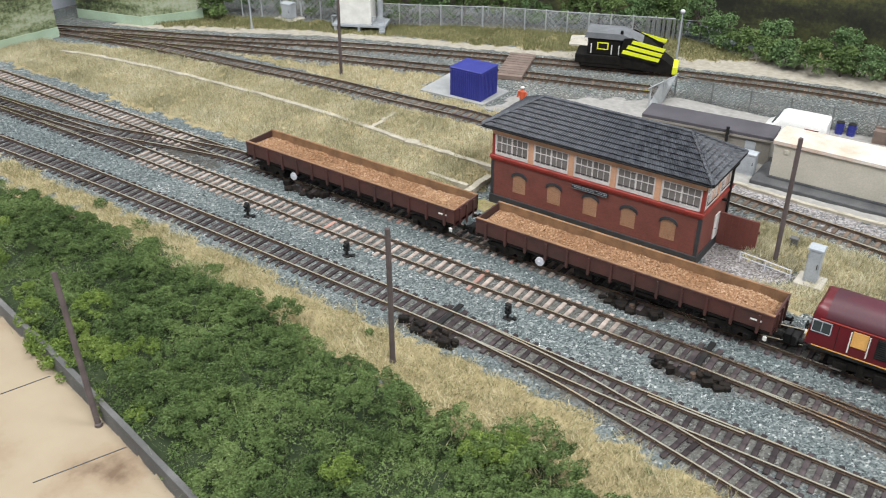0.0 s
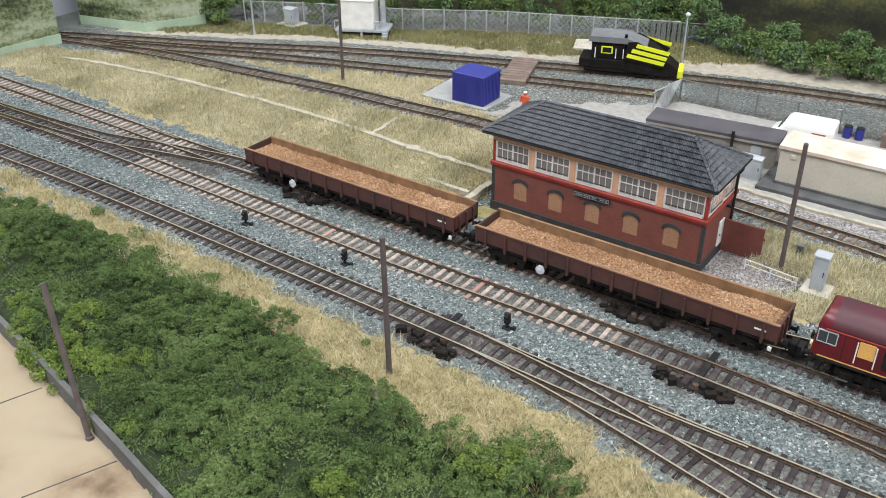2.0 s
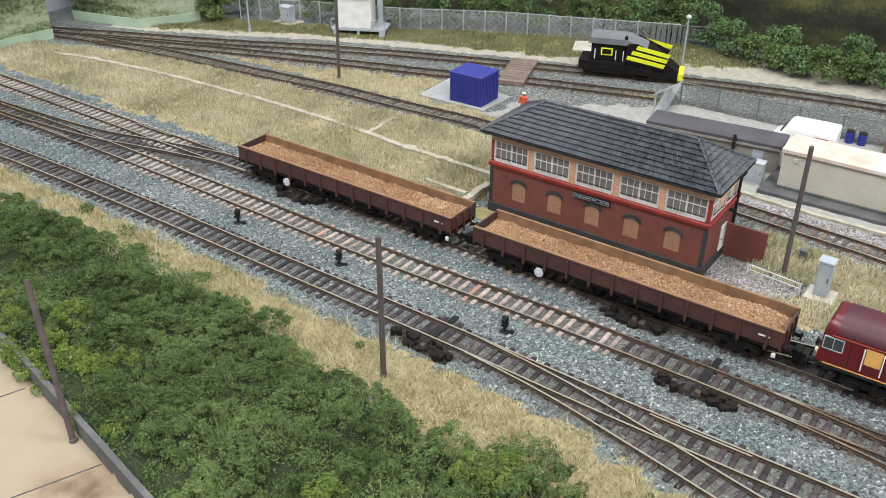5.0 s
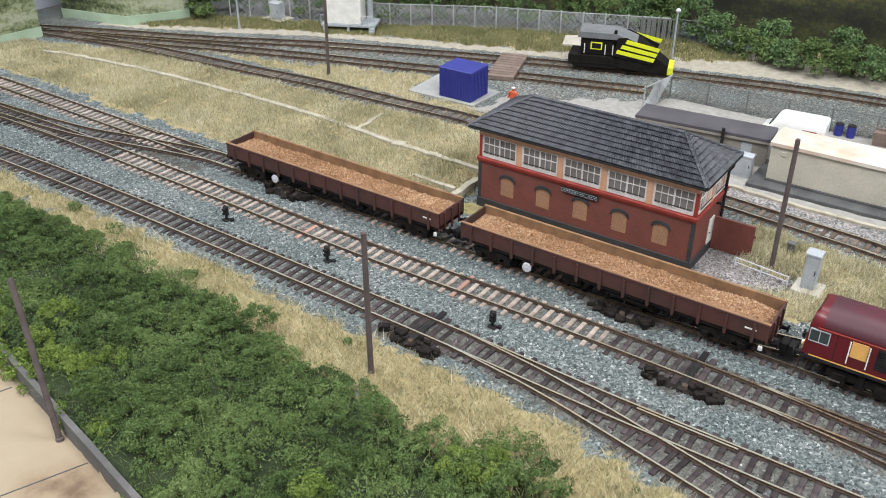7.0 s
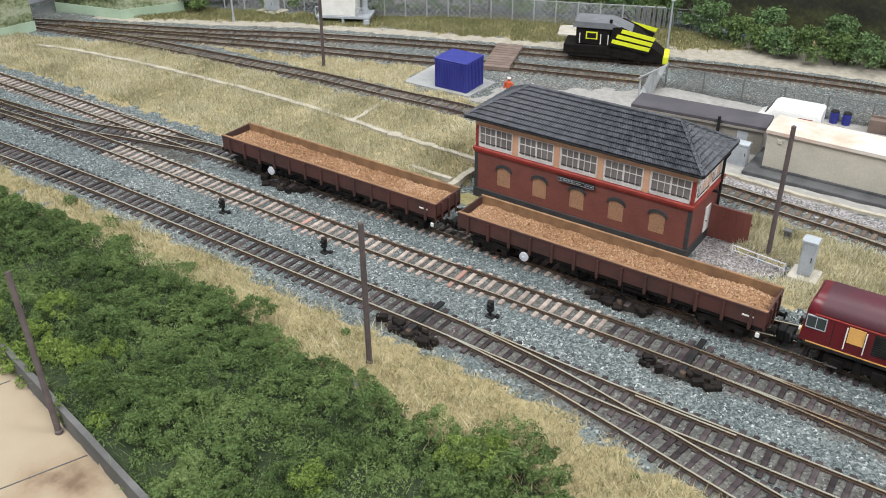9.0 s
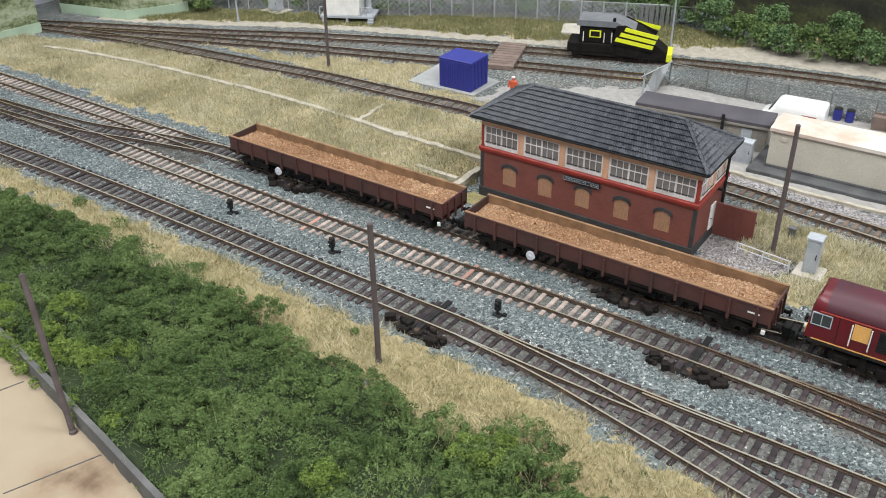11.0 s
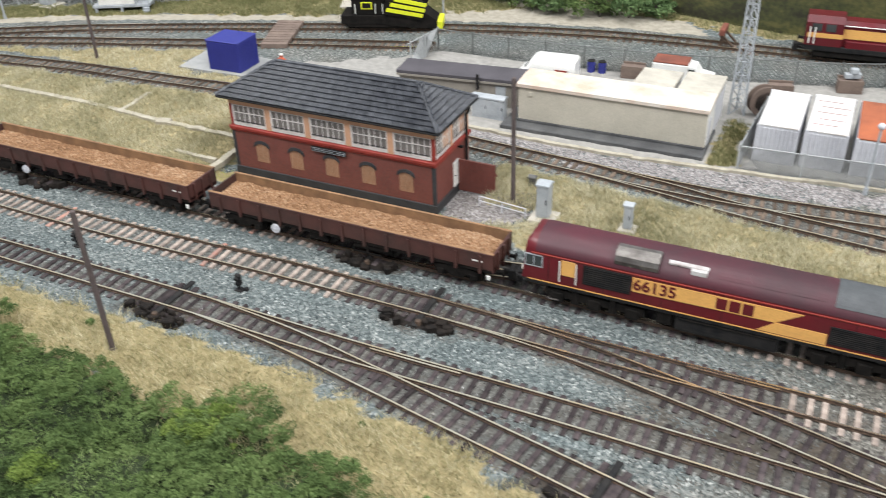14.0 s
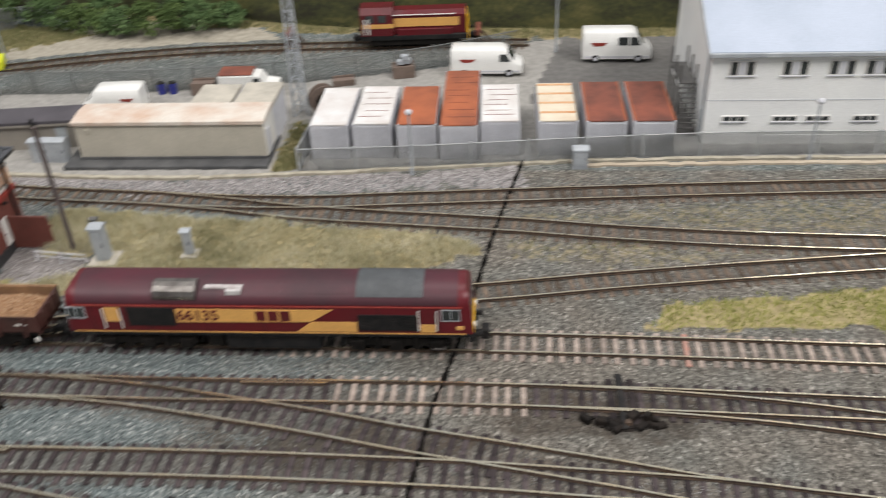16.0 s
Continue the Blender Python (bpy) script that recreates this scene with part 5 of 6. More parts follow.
    # ends
    for d in (-1, 1):
        part("nose_panel", Shape().box(min(d * 65.8, d * 67.6), max(d * 65.8, d * 67.6), -7.2, 7.2, 10.2, 14.6, 0.4), YELLOW, t, "yellow warning panel on the nose")
        part("windscreen", Shape().box(min(d * 65.2, d * 66.9), max(d * 65.2, d * 66.9), -6.8, -0.4, 17.8, 22.4, 0.3).box(min(d * 65.2, d * 66.9), max(d * 65.2, d * 66.9), 0.4, 6.8, 17.8, 22.4, 0.3), CABGLASS, t, "dark windscreen pair")
        for y in (-5.6, 5.6):
            part("headlight", Shape().rod((d * 67.6, y, 13.4), (d * 68.3, y, 13.4), 0.9), WHITEPAINT, t, "round white headlight")
            bf = part("buffer", Shape().rod((d * 66.5, y, 9.2), (d * 69.6, y, 9.2), 0.8).rod((d * 69.6, y, 9.2), (d * 70.1, y, 9.2), 1.6, 1.5, 12), BLACK, t, "round black buffer")
        part("buffer_beam", Shape().box(min(d * 66, d * 67.4), max(d * 66, d * 67.4), -8.4, 8.4, 7.8, 10.3, 0.2), BLACK, t)
        part("lamp_iron", Shape().box(min(d * 67.8, d * 68.6), max(d * 67.8, d * 68.6), -0.7, 0.7, 10.8, 12.2, 0.1), BLACK, t)
        coupling(t, d * 67.2, d)
        c = d * 42
        bg = Shape()
        for y in (-7.6, 7.0):
            bg.box(c - 17, c + 17, y, y + 0.6, 5.4, 8.6, 0.25)
            for k in (-13, 0, 13):
                bg.box(c + k - 2.2, c + k + 2.2, y - 0.5, y + 1.1, 3.6, 7.6, 0.3)
            for k in (-6.5, 6.5):
                bg.rod((c + k, y + 0.3, 4.6), (c + k, y + 0.3, 9.8), 1.2)
                bg.box(c + k - 1.6, c + k + 1.6, y - 0.3, y + 0.6, 4.2, 5.2, 0.2)
        b = part("bogie", bg, UNDER, t, "grimy black six-wheel bogie")
        for k in (-13, 0, 13):
            wheelset(b, c + k, 3.4)
        part("step", Shape().box(d * 56 - 2, d * 56 + 2, -8.8, 8.8, 4.6, 5.1, 0.1), SILVER, t)
    part("fuel_tank", Shape().box(-15, 17, -8.4, 8.4, 3.9, 10.2, 0.7), BLACK, t, "black fuel tank")
    part("battery_box", Shape().box(-21, -16, -8.3, 8.3, 5.2, 10.2, 0.3), UNDER, t)
    part("air_pipe", Shape().rod((-14, -8.6, 9.2), (16, -8.6, 9.2), 0.3).rod((-14, 8.6, 9.2), (16, 8.6, 9.2), 0.3), UNDER, t)
    return t


locomotive()


def wagon(x):
    t = thing("bogie_open_wagon", x, 274.5, -0.45, 0, "rust-brown bogie open wagon loaded with orange spoil", "wagon", "spoil wagons")
    L, W = 60.5, 8.9
    part("floor", Shape().box(-L, L, -W + 0.8, W - 0.8, 10.0, 11.0), UNDER, t)
    part("centre_sill", Shape().prism([(-L + 2, 10), (L - 2, 10), (L - 2, 8.2), (34, 7.6), (26, 5.2), (-26, 5.2), (-34, 7.6), (-L + 2, 8.2)], -2.2, 2.2, "y"), UNDER, t)
    for sgn in (-1, 1):
        a = sgn * W
        o = part("side", Shape().box(-L, L, min(a, a - sgn * 0.7), max(a, a - sgn * 0.7), 10.4, 16.6, 0.08).box(-L, L, min(a + sgn * 0.25, a - sgn * 0.8), max(a + sgn * 0.25, a - sgn * 0.8), 16.2, 17.0, 0.1), WAGON, t)
        part("inner_lining", Shape().box(-L + 0.7, L - 0.7, min(a - sgn * 0.72, a - sgn * 1.0), max(a - sgn * 0.72, a - sgn * 1.0), 10.4, 16.9), WAGONIN, o, "rusty inner face")
        part("sole_bar", Shape().box(-L + 1, L - 1, min(a - sgn * 0.3, a - sgn * 1.6), max(a - sgn * 0.3, a - sgn * 1.6), 8.9, 10.4, 0.15), UNDER, t)
        part("capping", Shape().box(-L, L, min(a + sgn * 0.1, a - sgn * 1.0), max(a + sgn * 0.1, a - sgn * 1.0), 17.0, 17.2, 0.05), WAGONIN, o, "worn rusty top edge")
        part("reservoir", Shape().rod((4, a - sgn * 2.6, 7.2), (20, a - sgn * 2.6, 7.2), 1.7, 1.7, 12).box(-16, -8, min(a - sgn * 1.4, a - sgn * 4), max(a - sgn * 1.4, a - sgn * 4), 5.4, 9, 0.3), UNDER, t)
        for k in range(13):
            u = -L + 5 + k * (2 * L - 10) / 12
            part("rib", Shape().prism([(u - 0.4, 8.6), (u + 0.4, 8.6), (u + 0.55, 10.2), (u + 0.4, 16.0), (u - 0.4, 16.0), (u - 0.55, 10.2)], min(a - sgn * 0.2, a + sgn * 0.65), max(a - sgn * 0.2, a + sgn * 0.65), "y"), WAGON, o)
        part("data_panel", Shape().box(L - 8, L - 4, min(a, a + sgn * 0.12), max(a, a + sgn * 0.12), 13.2, 13.8), WHITEPAINT, o, "small white data panel")
        part("brake_wheel", Shape().rod((-30, a + sgn * 0.1, 7.2), (-30, a + sgn * 0.8, 7.2), 1.9, 1.8, 18).rod((-30, a + sgn * 0.8, 7.2), (-30, a + sgn * 1.2, 7.2), 0.5), LIGHTGREY, t, "white brake wheel disc")
        part("lever", Shape().rod((10, a - sgn * 0.4, 4.4), (10, a - sgn * 0.4, 9), 0.35).box(4, 16, min(a - sgn * 0.2, a - sgn * 0.6), max(a - sgn * 0.2, a - sgn * 0.6), 5.2, 5.7), UNDER, t)
        part("tail_bracket", Shape().box(L - 2.6, L - 1.2, min(a - sgn * 0.4, a + sgn * 0.3), max(a - sgn * 0.4, a + sgn * 0.3), 6.4, 8.2, 0.2), WHITEPAINT, t, "white corner bracket")
    for d in (-1, 1):
        e = part("end", Shape().box(min(d * L, d * (L - 0.7)), max(d * L, d * (L - 0.7)), -W + 0.1, W - 0.1, 9.4, 16.8, 0.1), WAGON, t)
        for y in (-5, 0, 5):
            part("stanchion", Shape().box(min(d * L, d * (L + 0.6)), max(d * L, d * (L + 0.6)), y - 0.5, y + 0.5, 7.6, 16.4, 0.1), WAGON, e)
        for y in (-5.6, 5.6):
            part("buffer", Shape().rod((d * L, y, 8.6), (d * (L + 2.6), y, 8.6), 0.7).rod((d * (L + 2.6), y, 8.6), (d * (L + 3), y, 8.6), 1.4, 1.4, 12), UNDER, t, "round black buffer")
        coupling(t, d * L, d)
        c = d * 46
        bg = Shape()
        for y in (-8.0, 7.4):
            bg.prism([(c - 9, 7.4), (c - 7.5, 4.8), (c - 4, 6.0), (c - 2.5, 4.1), (c + 2.5, 4.1), (c + 4, 6.0), (c + 7.5, 4.8), (c + 9, 7.4), (c + 4, 8.4), (c - 4, 8.4)], y, y + 0.6, "y")
            for k in (-6.4, 6.4):
                bg.box(c + k - 1.3, c + k + 1.3, y - 0.35, y + 0.9, 3.8, 6.2, 0.25)
            for k in (-1.4, 0, 1.4):
                bg.rod((c + k, y + 0.2, 4.4), (c + k, y + 0.2, 6.8), 0.55)
        b = part("bogie", bg, UNDER, t, "grimy black four-wheel bogie")
        for k in (-6.4, 6.4):
            wheelset(b, c + k, 2.9)
    # the load: an uneven bed with loose lumps on it
    nx, ny = 60, 9
    gx, gy = np.meshgrid(np.linspace(-L + 1, L - 1, nx), np.linspace(-W + 1, W - 1, ny))
    gz = 13.2 + 0.5 * wobble(gx + x, gy, 14, 51) + 0.9 * (1 - (gy / W) ** 2)
    bed = Shape()
    vs = [[bed.bm.verts.new((gx[j, i], gy[j, i], gz[j, i])) for i in range(nx)] for j in range(ny)]
    for j in range(ny - 1):
        for i in range(nx - 1):
            bed.bm.faces.new((vs[j][i], vs[j][i + 1], vs[j + 1][i + 1], vs[j + 1][i]))
    load = part("spoil_load", bed, SPOILBED, t, "orange-brown spoil load")
    n = 7600
    px, py = rng.uniform(-L + 1.4, L - 1.4, n), rng.uniform(-W + 1.4, W - 1.4, n)
    pz = 13.3 + 0.5 * wobble(px + x, py, 14, 51) + 0.9 * (1 - (py / W) ** 2)
    r = 0.34 * rng.uniform(0.5, 1.6, n)
    base = np.array([(1, 0, 0), (-0.5, 0.87, 0), (-0.5, -0.87, 0), (0, 0, 1), (0, 0, -0.7)])
    v = (np.c_[px, py, pz][:, None, :] + (base[None] + 0.35 * rng.normal(size=(n, 5, 3))) * r[:, None, None]).reshape(-1, 3)
    f = (np.arange(n)[:, None, None] * 5 + np.array([(0, 1, 3), (1, 2, 3), (2, 0, 3), (1, 0, 4), (2, 1, 4), (0, 2, 4)])).reshape(-1, 3)
    ob = raw("loose_spoil", v, f, SPOIL, "loose orange lumps")
    ob.parent = load
    return t


wagon(-110)
wagon(-241.5)


# ---- yard by the loop: blue store, figure, crossing ----
t = thing("storage_container", -270, 415.2, 0.9, 1, "dark blue corrugated steel storage container on a concrete pad", "container")
part("body", Shape().box(-10.6, 10.6, -9.2, 9.2, 0, 16.6, 0.2), BLUE, t)
for k in range(14):
    part("rib", Shape().box(-9.8 + k * 1.45, -9.2 + k * 1.45, -9.5, -9.1, 0.8, 15.8, 0.08), BLUE, t)
for k in range(12):
    part("rib", Shape().box(10.5, 10.9, -8.6 + k * 1.5, -8.0 + k * 1.5, 0.8, 15.8, 0.08), BLUE, t)
part("roof", Shape().box(-10.9, 10.9, -9.5, 9.5, 16.5, 17.2, 0.25), BLUE, t)
single("concrete_pad", Shape().prism([(-300, 402.5), (-256, 403.5), (-255, 431), (-302, 437)], -0.5, 0.9, "z"), PADGREY, "pale grey concrete pad", "slab", "structure")


def figurine(x, y):
    s = Shape()
    s.rod((-1.0, 0, 0), (-0.8, 0, 5.6), 0.7, 0.9).rod((1.0, 0, 0), (0.8, 0, 5.6), 0.7, 0.9)
    s.loft([[(math.cos(a) * rx, math.sin(a) * ry, z) for a in np.linspace(0, 5.5, 8)] for rx, ry, z in ((1.7, 1.1, 5.2), (2.0, 1.3, 7.2), (2.4, 1.3, 9.4), (1.0, 0.8, 10.0))])
    s.rod((-2.3, 0, 9.2), (-2.5, -0.8, 5.6), 0.6).rod((2.3, 0, 9.2), (2.5, -0.8, 5.6), 0.6)
    s.ball((0, 0, 11), 0.95, 1.0, 1.1).ball((0, 0, 11.7), 1.15, 1.2, 0.7)
    me = s.mesh("figurine", PLASTICRED)
    me.materials.append(WHITEPAINT)
    for p in me.polygons:
        if p.center.z > 11.3 * S:
            p.material_index = 1
    ob = tagged(new("figurine", me), "small orange painted model worker figurine with white helmet", "figurine")
    ob.matrix_world = pose(x * S, y * S, 0.2 * S)
    return ob


figurine(-237, 415)

t = thing("board_crossing", 0, 0, 0, 0, "brown timber board crossing over the yard tracks", "crossing")
a, b, c, d = Vector((-274, 446)), Vector((-258.7, 451)), Vector((-273, 493)), Vector((-289, 488))
for k in range(10):
    f0, f1 = k / 10 + 0.006, (k + 1) / 10 - 0.006
    p = [a.lerp(d, f0), b.lerp(c, f0), b.lerp(c, f1), a.lerp(d, f1)]
    part("board", Shape().prism([(q.x, q.y) for q in p], 0.3, 2.75, "z"), BOARDS, t)


single("concrete_slab", Shape().prism([(-268, 529), (-255, 534), (-264, 555), (-275.5, 547)], -0.5, 1.4, "z"), CONCRETE, "pale concrete slab in the grass behind the siding", "slab", "structure")


# ---- rail vehicles at the back ----
def snow_plough():
    t = thing("snow_plough", -216, 506.5, 0, 19.5, "black rail snow plough with bright yellow stripes and grey roof", "snow plough")
    part("chassis", Shape().box(-31, 14, -8.5, 8.5, 5, 11, 0.6), UNDER, t)
    part("skirt", Shape().box(-28, 10, -8.2, 8.2, 2.6, 6, 0.8), UNDER, t)
    for x in (-22, -10, 6):
        wheelset(t, x, 3.0)
    part("cabin", Shape().box(-24, -3, -7.8, 7.8, 11, 21.5, 0.5), UNDER, t)
    w = part("window", Shape().box(-18, -11, -8.1, -7.7, 14.5, 19, 0.1), HIVIS, t, "yellow framed side opening")
    part("pane", Shape().box(-17.2, -11.8, -8.2, -8.0, 15.2, 18.3), UNDER, w)
    for x in (-21.5, -9, -4.5):
        part("handrail", Shape().rod((x, -8.6, 12), (x, -8.6, 18), 0.3), WHITEPAINT, t, "white handrail")
    part("cabin_roof", Shape().prism([(-26, 21.5), (-2, 21.5), (10, 17), (9, 20.5), (-3, 25), (-25, 25)], -9, 9, "y"), PLOUGHROOF, t, "grey sloping roof")
    part("chimney", Shape().box(-4.5, -2.8, -8.6, -6.8, 20, 27, 0.2), UNDER, t)
    blade = part("blade", Shape().loft([[(-2, -8.8, 5), (-2, 8.8, 5), (-2, 8.8, 23), (-2, -8.8, 23)], [(12, -9.2, 3.5), (12, 9.2, 3.5), (12, 9.2, 19), (12, -9.2, 19)], [(30, -7, 2.4), (30, 7, 2.4), (30, 7, 6.5), (30, -7, 6.5)]]), UNDER, t, "black wedge-shaped plough blade")
    for sgn in (-1, 1):
        y0, y1 = min(sgn * 9.1, sgn * 9.8), max(sgn * 9.1, sgn * 9.8)
        wing = part("wing_plate", Shape().prism([(-4, 12), (19, 8.5), (22, 15.5), (3, 23.5), (-2, 22.8)], y0, y1, "y"), UNDER, t, "black raised side plate")
        for k in range(3):
            z, u = 13.8 + k * 3.2, -2.5 + k * 2.6
            part("stripe", Shape().prism([(u, z), (20 + k * 1.2, z - 3.8), (20.8 + k * 1.2, z - 1.6), (u + 0.9, z + 2.2)], min(sgn * 9.7, sgn * 10.1), max(sgn * 9.7, sgn * 10.1), "y"), HIVIS, wing, "bright yellow warning stripe")
    part("tip", Shape().box(28.5, 32, -7.6, 7.6, 2.0, 7.4, 0.6), HIVIS, blade, "bright yellow blade tip")
    return t


snow_plough()


def shunter():
    t = thing("shunting_locomotive", 53, 546, 0, 3, "maroon and gold shunting locomotive with yellow striped end", "locomotive")
    part("frame", Shape().box(-31, 31, -8.5, 8.5, 7, 10, 0.3), BLACK, t)
    part("running_gear", Shape().box(-26, 26, -7.6, 7.6, 3.4, 7.5, 0.6), UNDER, t)
    for x in (-18, 0, 18):
        wheelset(t, x, 4.0)
        part("coupling_rod", Shape().box(x - 9, x + 9, -6.9, -6.4, 5.4, 6.2, 0.1), SILVER, t)
    part("cab", Shape().loft([[(-31, -8.6, 10), (-31, 8.6, 10), (-31, 8.6, 22.5), (-31, 5, 25.6), (-31, -5, 25.6), (-31, -8.6, 22.5)], [(-12, -8.6, 10), (-12, 8.6, 10), (-12, 8.6, 22.5), (-12, 5, 25.6), (-12, -5, 25.6), (-12, -8.6, 22.5)]]), MAROON, t)
    part("bonnet", Shape().loft([[(-12, -6.5, 10), (-12, 6.5, 10), (-12, 6.5, 21), (-12, 4, 23.4), (-12, -4, 23.4), (-12, -6.5, 21)], [(30, -6.5, 10), (30, 6.5, 10), (30, 6.5, 21), (30, 4, 23.4), (30, -4, 23.4), (30, -6.5, 21)]]), MAROON, t)
    part("gold_band", Shape().box(-24, 26, -6.75, -6.4, 14.5, 19.5).box(-30, -12, -8.8, -8.4, 14.5, 17), GOLD, t, "broad gold livery band")
    for x in (-29, -26.5):
        part("handrail", Shape().box(x, x + 0.7, -9.1, -8.7, 11, 20), WHITEPAINT, t, "white cab handrail")
    part("side_locker", Shape().box(-10, 22, -8.4, -6.6, 9.6, 13.6, 0.3), MAROON, t)
    part("handrail_long", Shape().rod((-12, -7.4, 21.6), (24, -7.4, 21.6), 0.3), WHITEPAINT, t)
    part("end_panel", Shape().box(30, 30.8, -6.6, 6.6, 9.6, 21, 0.2), YELLOW, t, "yellow end with black stripes")
    for k in range(4):
        part("chevron", Shape().prism([(-6.2, 10.4 + k * 2.7), (6.2, 12.4 + k * 2.7), (6.2, 13.6 + k * 2.7), (-6.2, 11.6 + k * 2.7)], 30.75, 31.1), BLACK, t)
    part("ladder", Shape().box(31, 31.6, -8.4, -7.2, 4, 21, 0.1), YELLOW, t)
    for d in (-1, 1):
        coupling(t, d * 31, d)
        for y in (-5.6, 5.6):
            part("buffer", Shape().rod((d * 31, y, 9), (d * 34, y, 9), 0.8).rod((d * 34, y, 9), (d * 34.5, y, 9), 1.6, 1.6, 12), BLACK, t)
    for u in (-28, -21):
        part("cab_window", Shape().box(u, u + 5, -8.8, -8.5, 18, 22, 0.1), CABGLASS, t)
    return t


shunter()


# ---- huts and sheds in the yard ----
t = thing("flat_roofed_hut", -131.3, 423.4, 0, 6.3, "long taupe hut with a dark felt roof", "hut")
part("wall", Shape().box(-32, 32, -7.6, 7.6, -0.5, 13.4, 0.15), TAUPE, t)
part("roof", Shape().box(-33.2, 33.2, -8.7, 8.7, 13.2, 15.0, 0.25), DARKROOF, t, "dark felt roof")
part("fascia", Shape().box(-33, 33, -8.9, -8.5, 12.2, 13.3), TAUPE, t)
part("flue", Shape().rod((11, -7.0, 9.4), (11, -10.0, 9.4), 0.5).rod((11, -10.0, 9.2), (11, -10.0, 17.0), 0.8), BLACK, t, "black stove pipe")
part("door", Shape().box(20, 25, -7.9, -7.5, 0, 11), GREYPAINT, t)

# plinth grey darkened: the shadow at the building's foot is in the colour
PLINTHGREY = mat("shade_dark_grey_concrete", (0.10, 0.10, 0.10), (0.06, 0.06, 0.062), 70, 0.9, bump=0.4)
t = thing("portable_building", -46.5, 413, 0, 0.3, "long cream portable building with a rust-stained pale roof", "shed")
part("plinth", Shape().box(-53, 43.5, -17.5, 14, -0.5, 1.8, 0.3).box(-47, 42, -10.5, 8, 1.6, 2.9, 0.2), PLINTHGREY, t, "concrete plinth coloured dark for the shadow below the wall")
part("wall", Shape().box(-46.5, 42.5, -9.8, 8.5, 2.8, 19.6, 0.2), CREAM, t)
for k in range(9):
    part("panel_joint", Shape().box(-36 + k * 9.2, -35.8 + k * 9.2, -9.86, -9.7, 3.4, 19.2), CREAM, t)
part("roof", Shape().prism([(-10.8, 19.4), (9.2, 19.4), (9.2, 21.4), (1, 22.0), (-10.8, 21.0)], -47.2, 43.1), RUSTROOF, t, "pale roof with orange rust stains")
part("vent_box", Shape().box(-41.5, -39.3, -10.4, -9.7, 15.2, 17.2, 0.15), CREAM, t)
for a, c, e in ((4, 22, 33), (25, 42.5, 35)):
    part("rear_wing", Shape().box(a, c, 8.4, e, -0.5, 18.8, 0.2), LIGHTGREY, t)
    part("wing_roof", Shape().prism([(8.6, 18.8), (e + 0.5, 18.8), (e + 0.5, 20.0), (8.6, 21.2)], a - 0.5, c + 0.5), CONCRETE, t)
part("end_wall", Shape().box(42.4, 42.75, -9.6, 8.3, 3.0, 19.4), WHITEPAINT, t, "pale white end wall")
part("end_door", Shape().box(42.7, 43.1, -7, -2, 3.0, 15), LIGHTGREY, t)


def container(x0, x1, y0, y1, roofmat, label, lines=None, bands=None):
    w, l = x1 - x0, y1 - y0
    t = thing("shipping_container", (x0 + x1) / 2, (y0 + y1) / 2, 0, rng.uniform(-0.8, 0.8), label, "container", "yard containers")
    part("body", Shape().box(-w / 2, w / 2, -l / 2, l / 2, -0.3, 17.0, 0.2), LIGHTGREY, t)
    n = 9
    for k in range(n):
        u = -w / 2 + w * (k + 0.5) / n
        part("end_rib", Shape().box(u - 0.45, u + 0.45, -l / 2 - 0.4, -l / 2 + 0.1, 0.6, 16.2, 0.12), LIGHTGREY, t)
    ribs = Shape()
    for k in range(22):
        v = -l / 2 + l * (k + 0.5) / 22
        ribs.box(-w / 2 - 0.35, -w / 2 + 0.05, v - 0.5, v + 0.5, 0.6, 16.2).box(w / 2 - 0.05, w / 2 + 0.35, v - 0.5, v + 0.5, 0.6, 16.2)
    part("side_corrugation", ribs, LIGHTGREY, t)
    for sx in (-1, 1):
        for sy in (-1, 1):
            part("corner_post", Shape().box(sx * w / 2 - 0.6, sx * w / 2 + 0.6, sy * l / 2 - 0.6, sy * l / 2 + 0.6, -0.3, 17.4, 0.12), LIGHTGREY, t)
    r = part("roof", Shape().box(-w / 2 - 0.2, w / 2 + 0.2, -l / 2 - 0.2, l / 2 + 0.2, 16.9, 17.7, 0.2), roofmat, t)
    for k in range(lines or 0):
        v = -l / 2 + l * (k + 1) / (lines + 1) + rng.uniform(-0.8, 0.8)
        part("rust_seam", Shape().box(-w / 2 + rng.uniform(0.5, 4), w / 2 - rng.uniform(0.5, 5), v - 0.17, v + 0.17, 17.7, 17.82), REDRUST, r, "thin rust seam")
    for k in range(bands or 0):
        v = -l / 2 + l * (k + 0.8) / bands
        part("roof_band", Shape().box(-w / 2, w / 2, v - 0.9, v + 0.9, 17.7, 17.84), BANDORANGE, r, "faded orange band")
    if roofmat is REDRUST:
        for u in (-w / 2, w / 2):
            part("roof_edge", Shape().box(u - 0.5, u + 0.5, -l / 2, l / 2, 17.4, 17.85, 0.1), ORANGEROOF, r, "orange rusted edge")
    return t


container(17.5, 34, 405.5, 446, WHITEROOF, "pale grey shipping container with white roof")
container(37, 53.5, 406.5, 447.5, WHITEROOF, "pale grey shipping container with rust lines on white roof", lines=5)
container(57, 74, 406, 447, ORANGEROOF, "grey shipping container with orange rusted roof")
container(76.8, 93, 404.5, 466, ORANGEROOF, "long grey shipping container with orange rusted roof", lines=7)
container(95, 112, 408.5, 448.5, WHITEROOF, "pale grey shipping container with fleck-rusted white roof", lines=6)
container(121.5, 138, 408.5, 449.5, ROOFCREAM, "pale shipping container with orange banded cream roof", bands=4)
container(143, 160, 408, 450.5, REDRUST, "grey shipping container with dark red rusted roof")
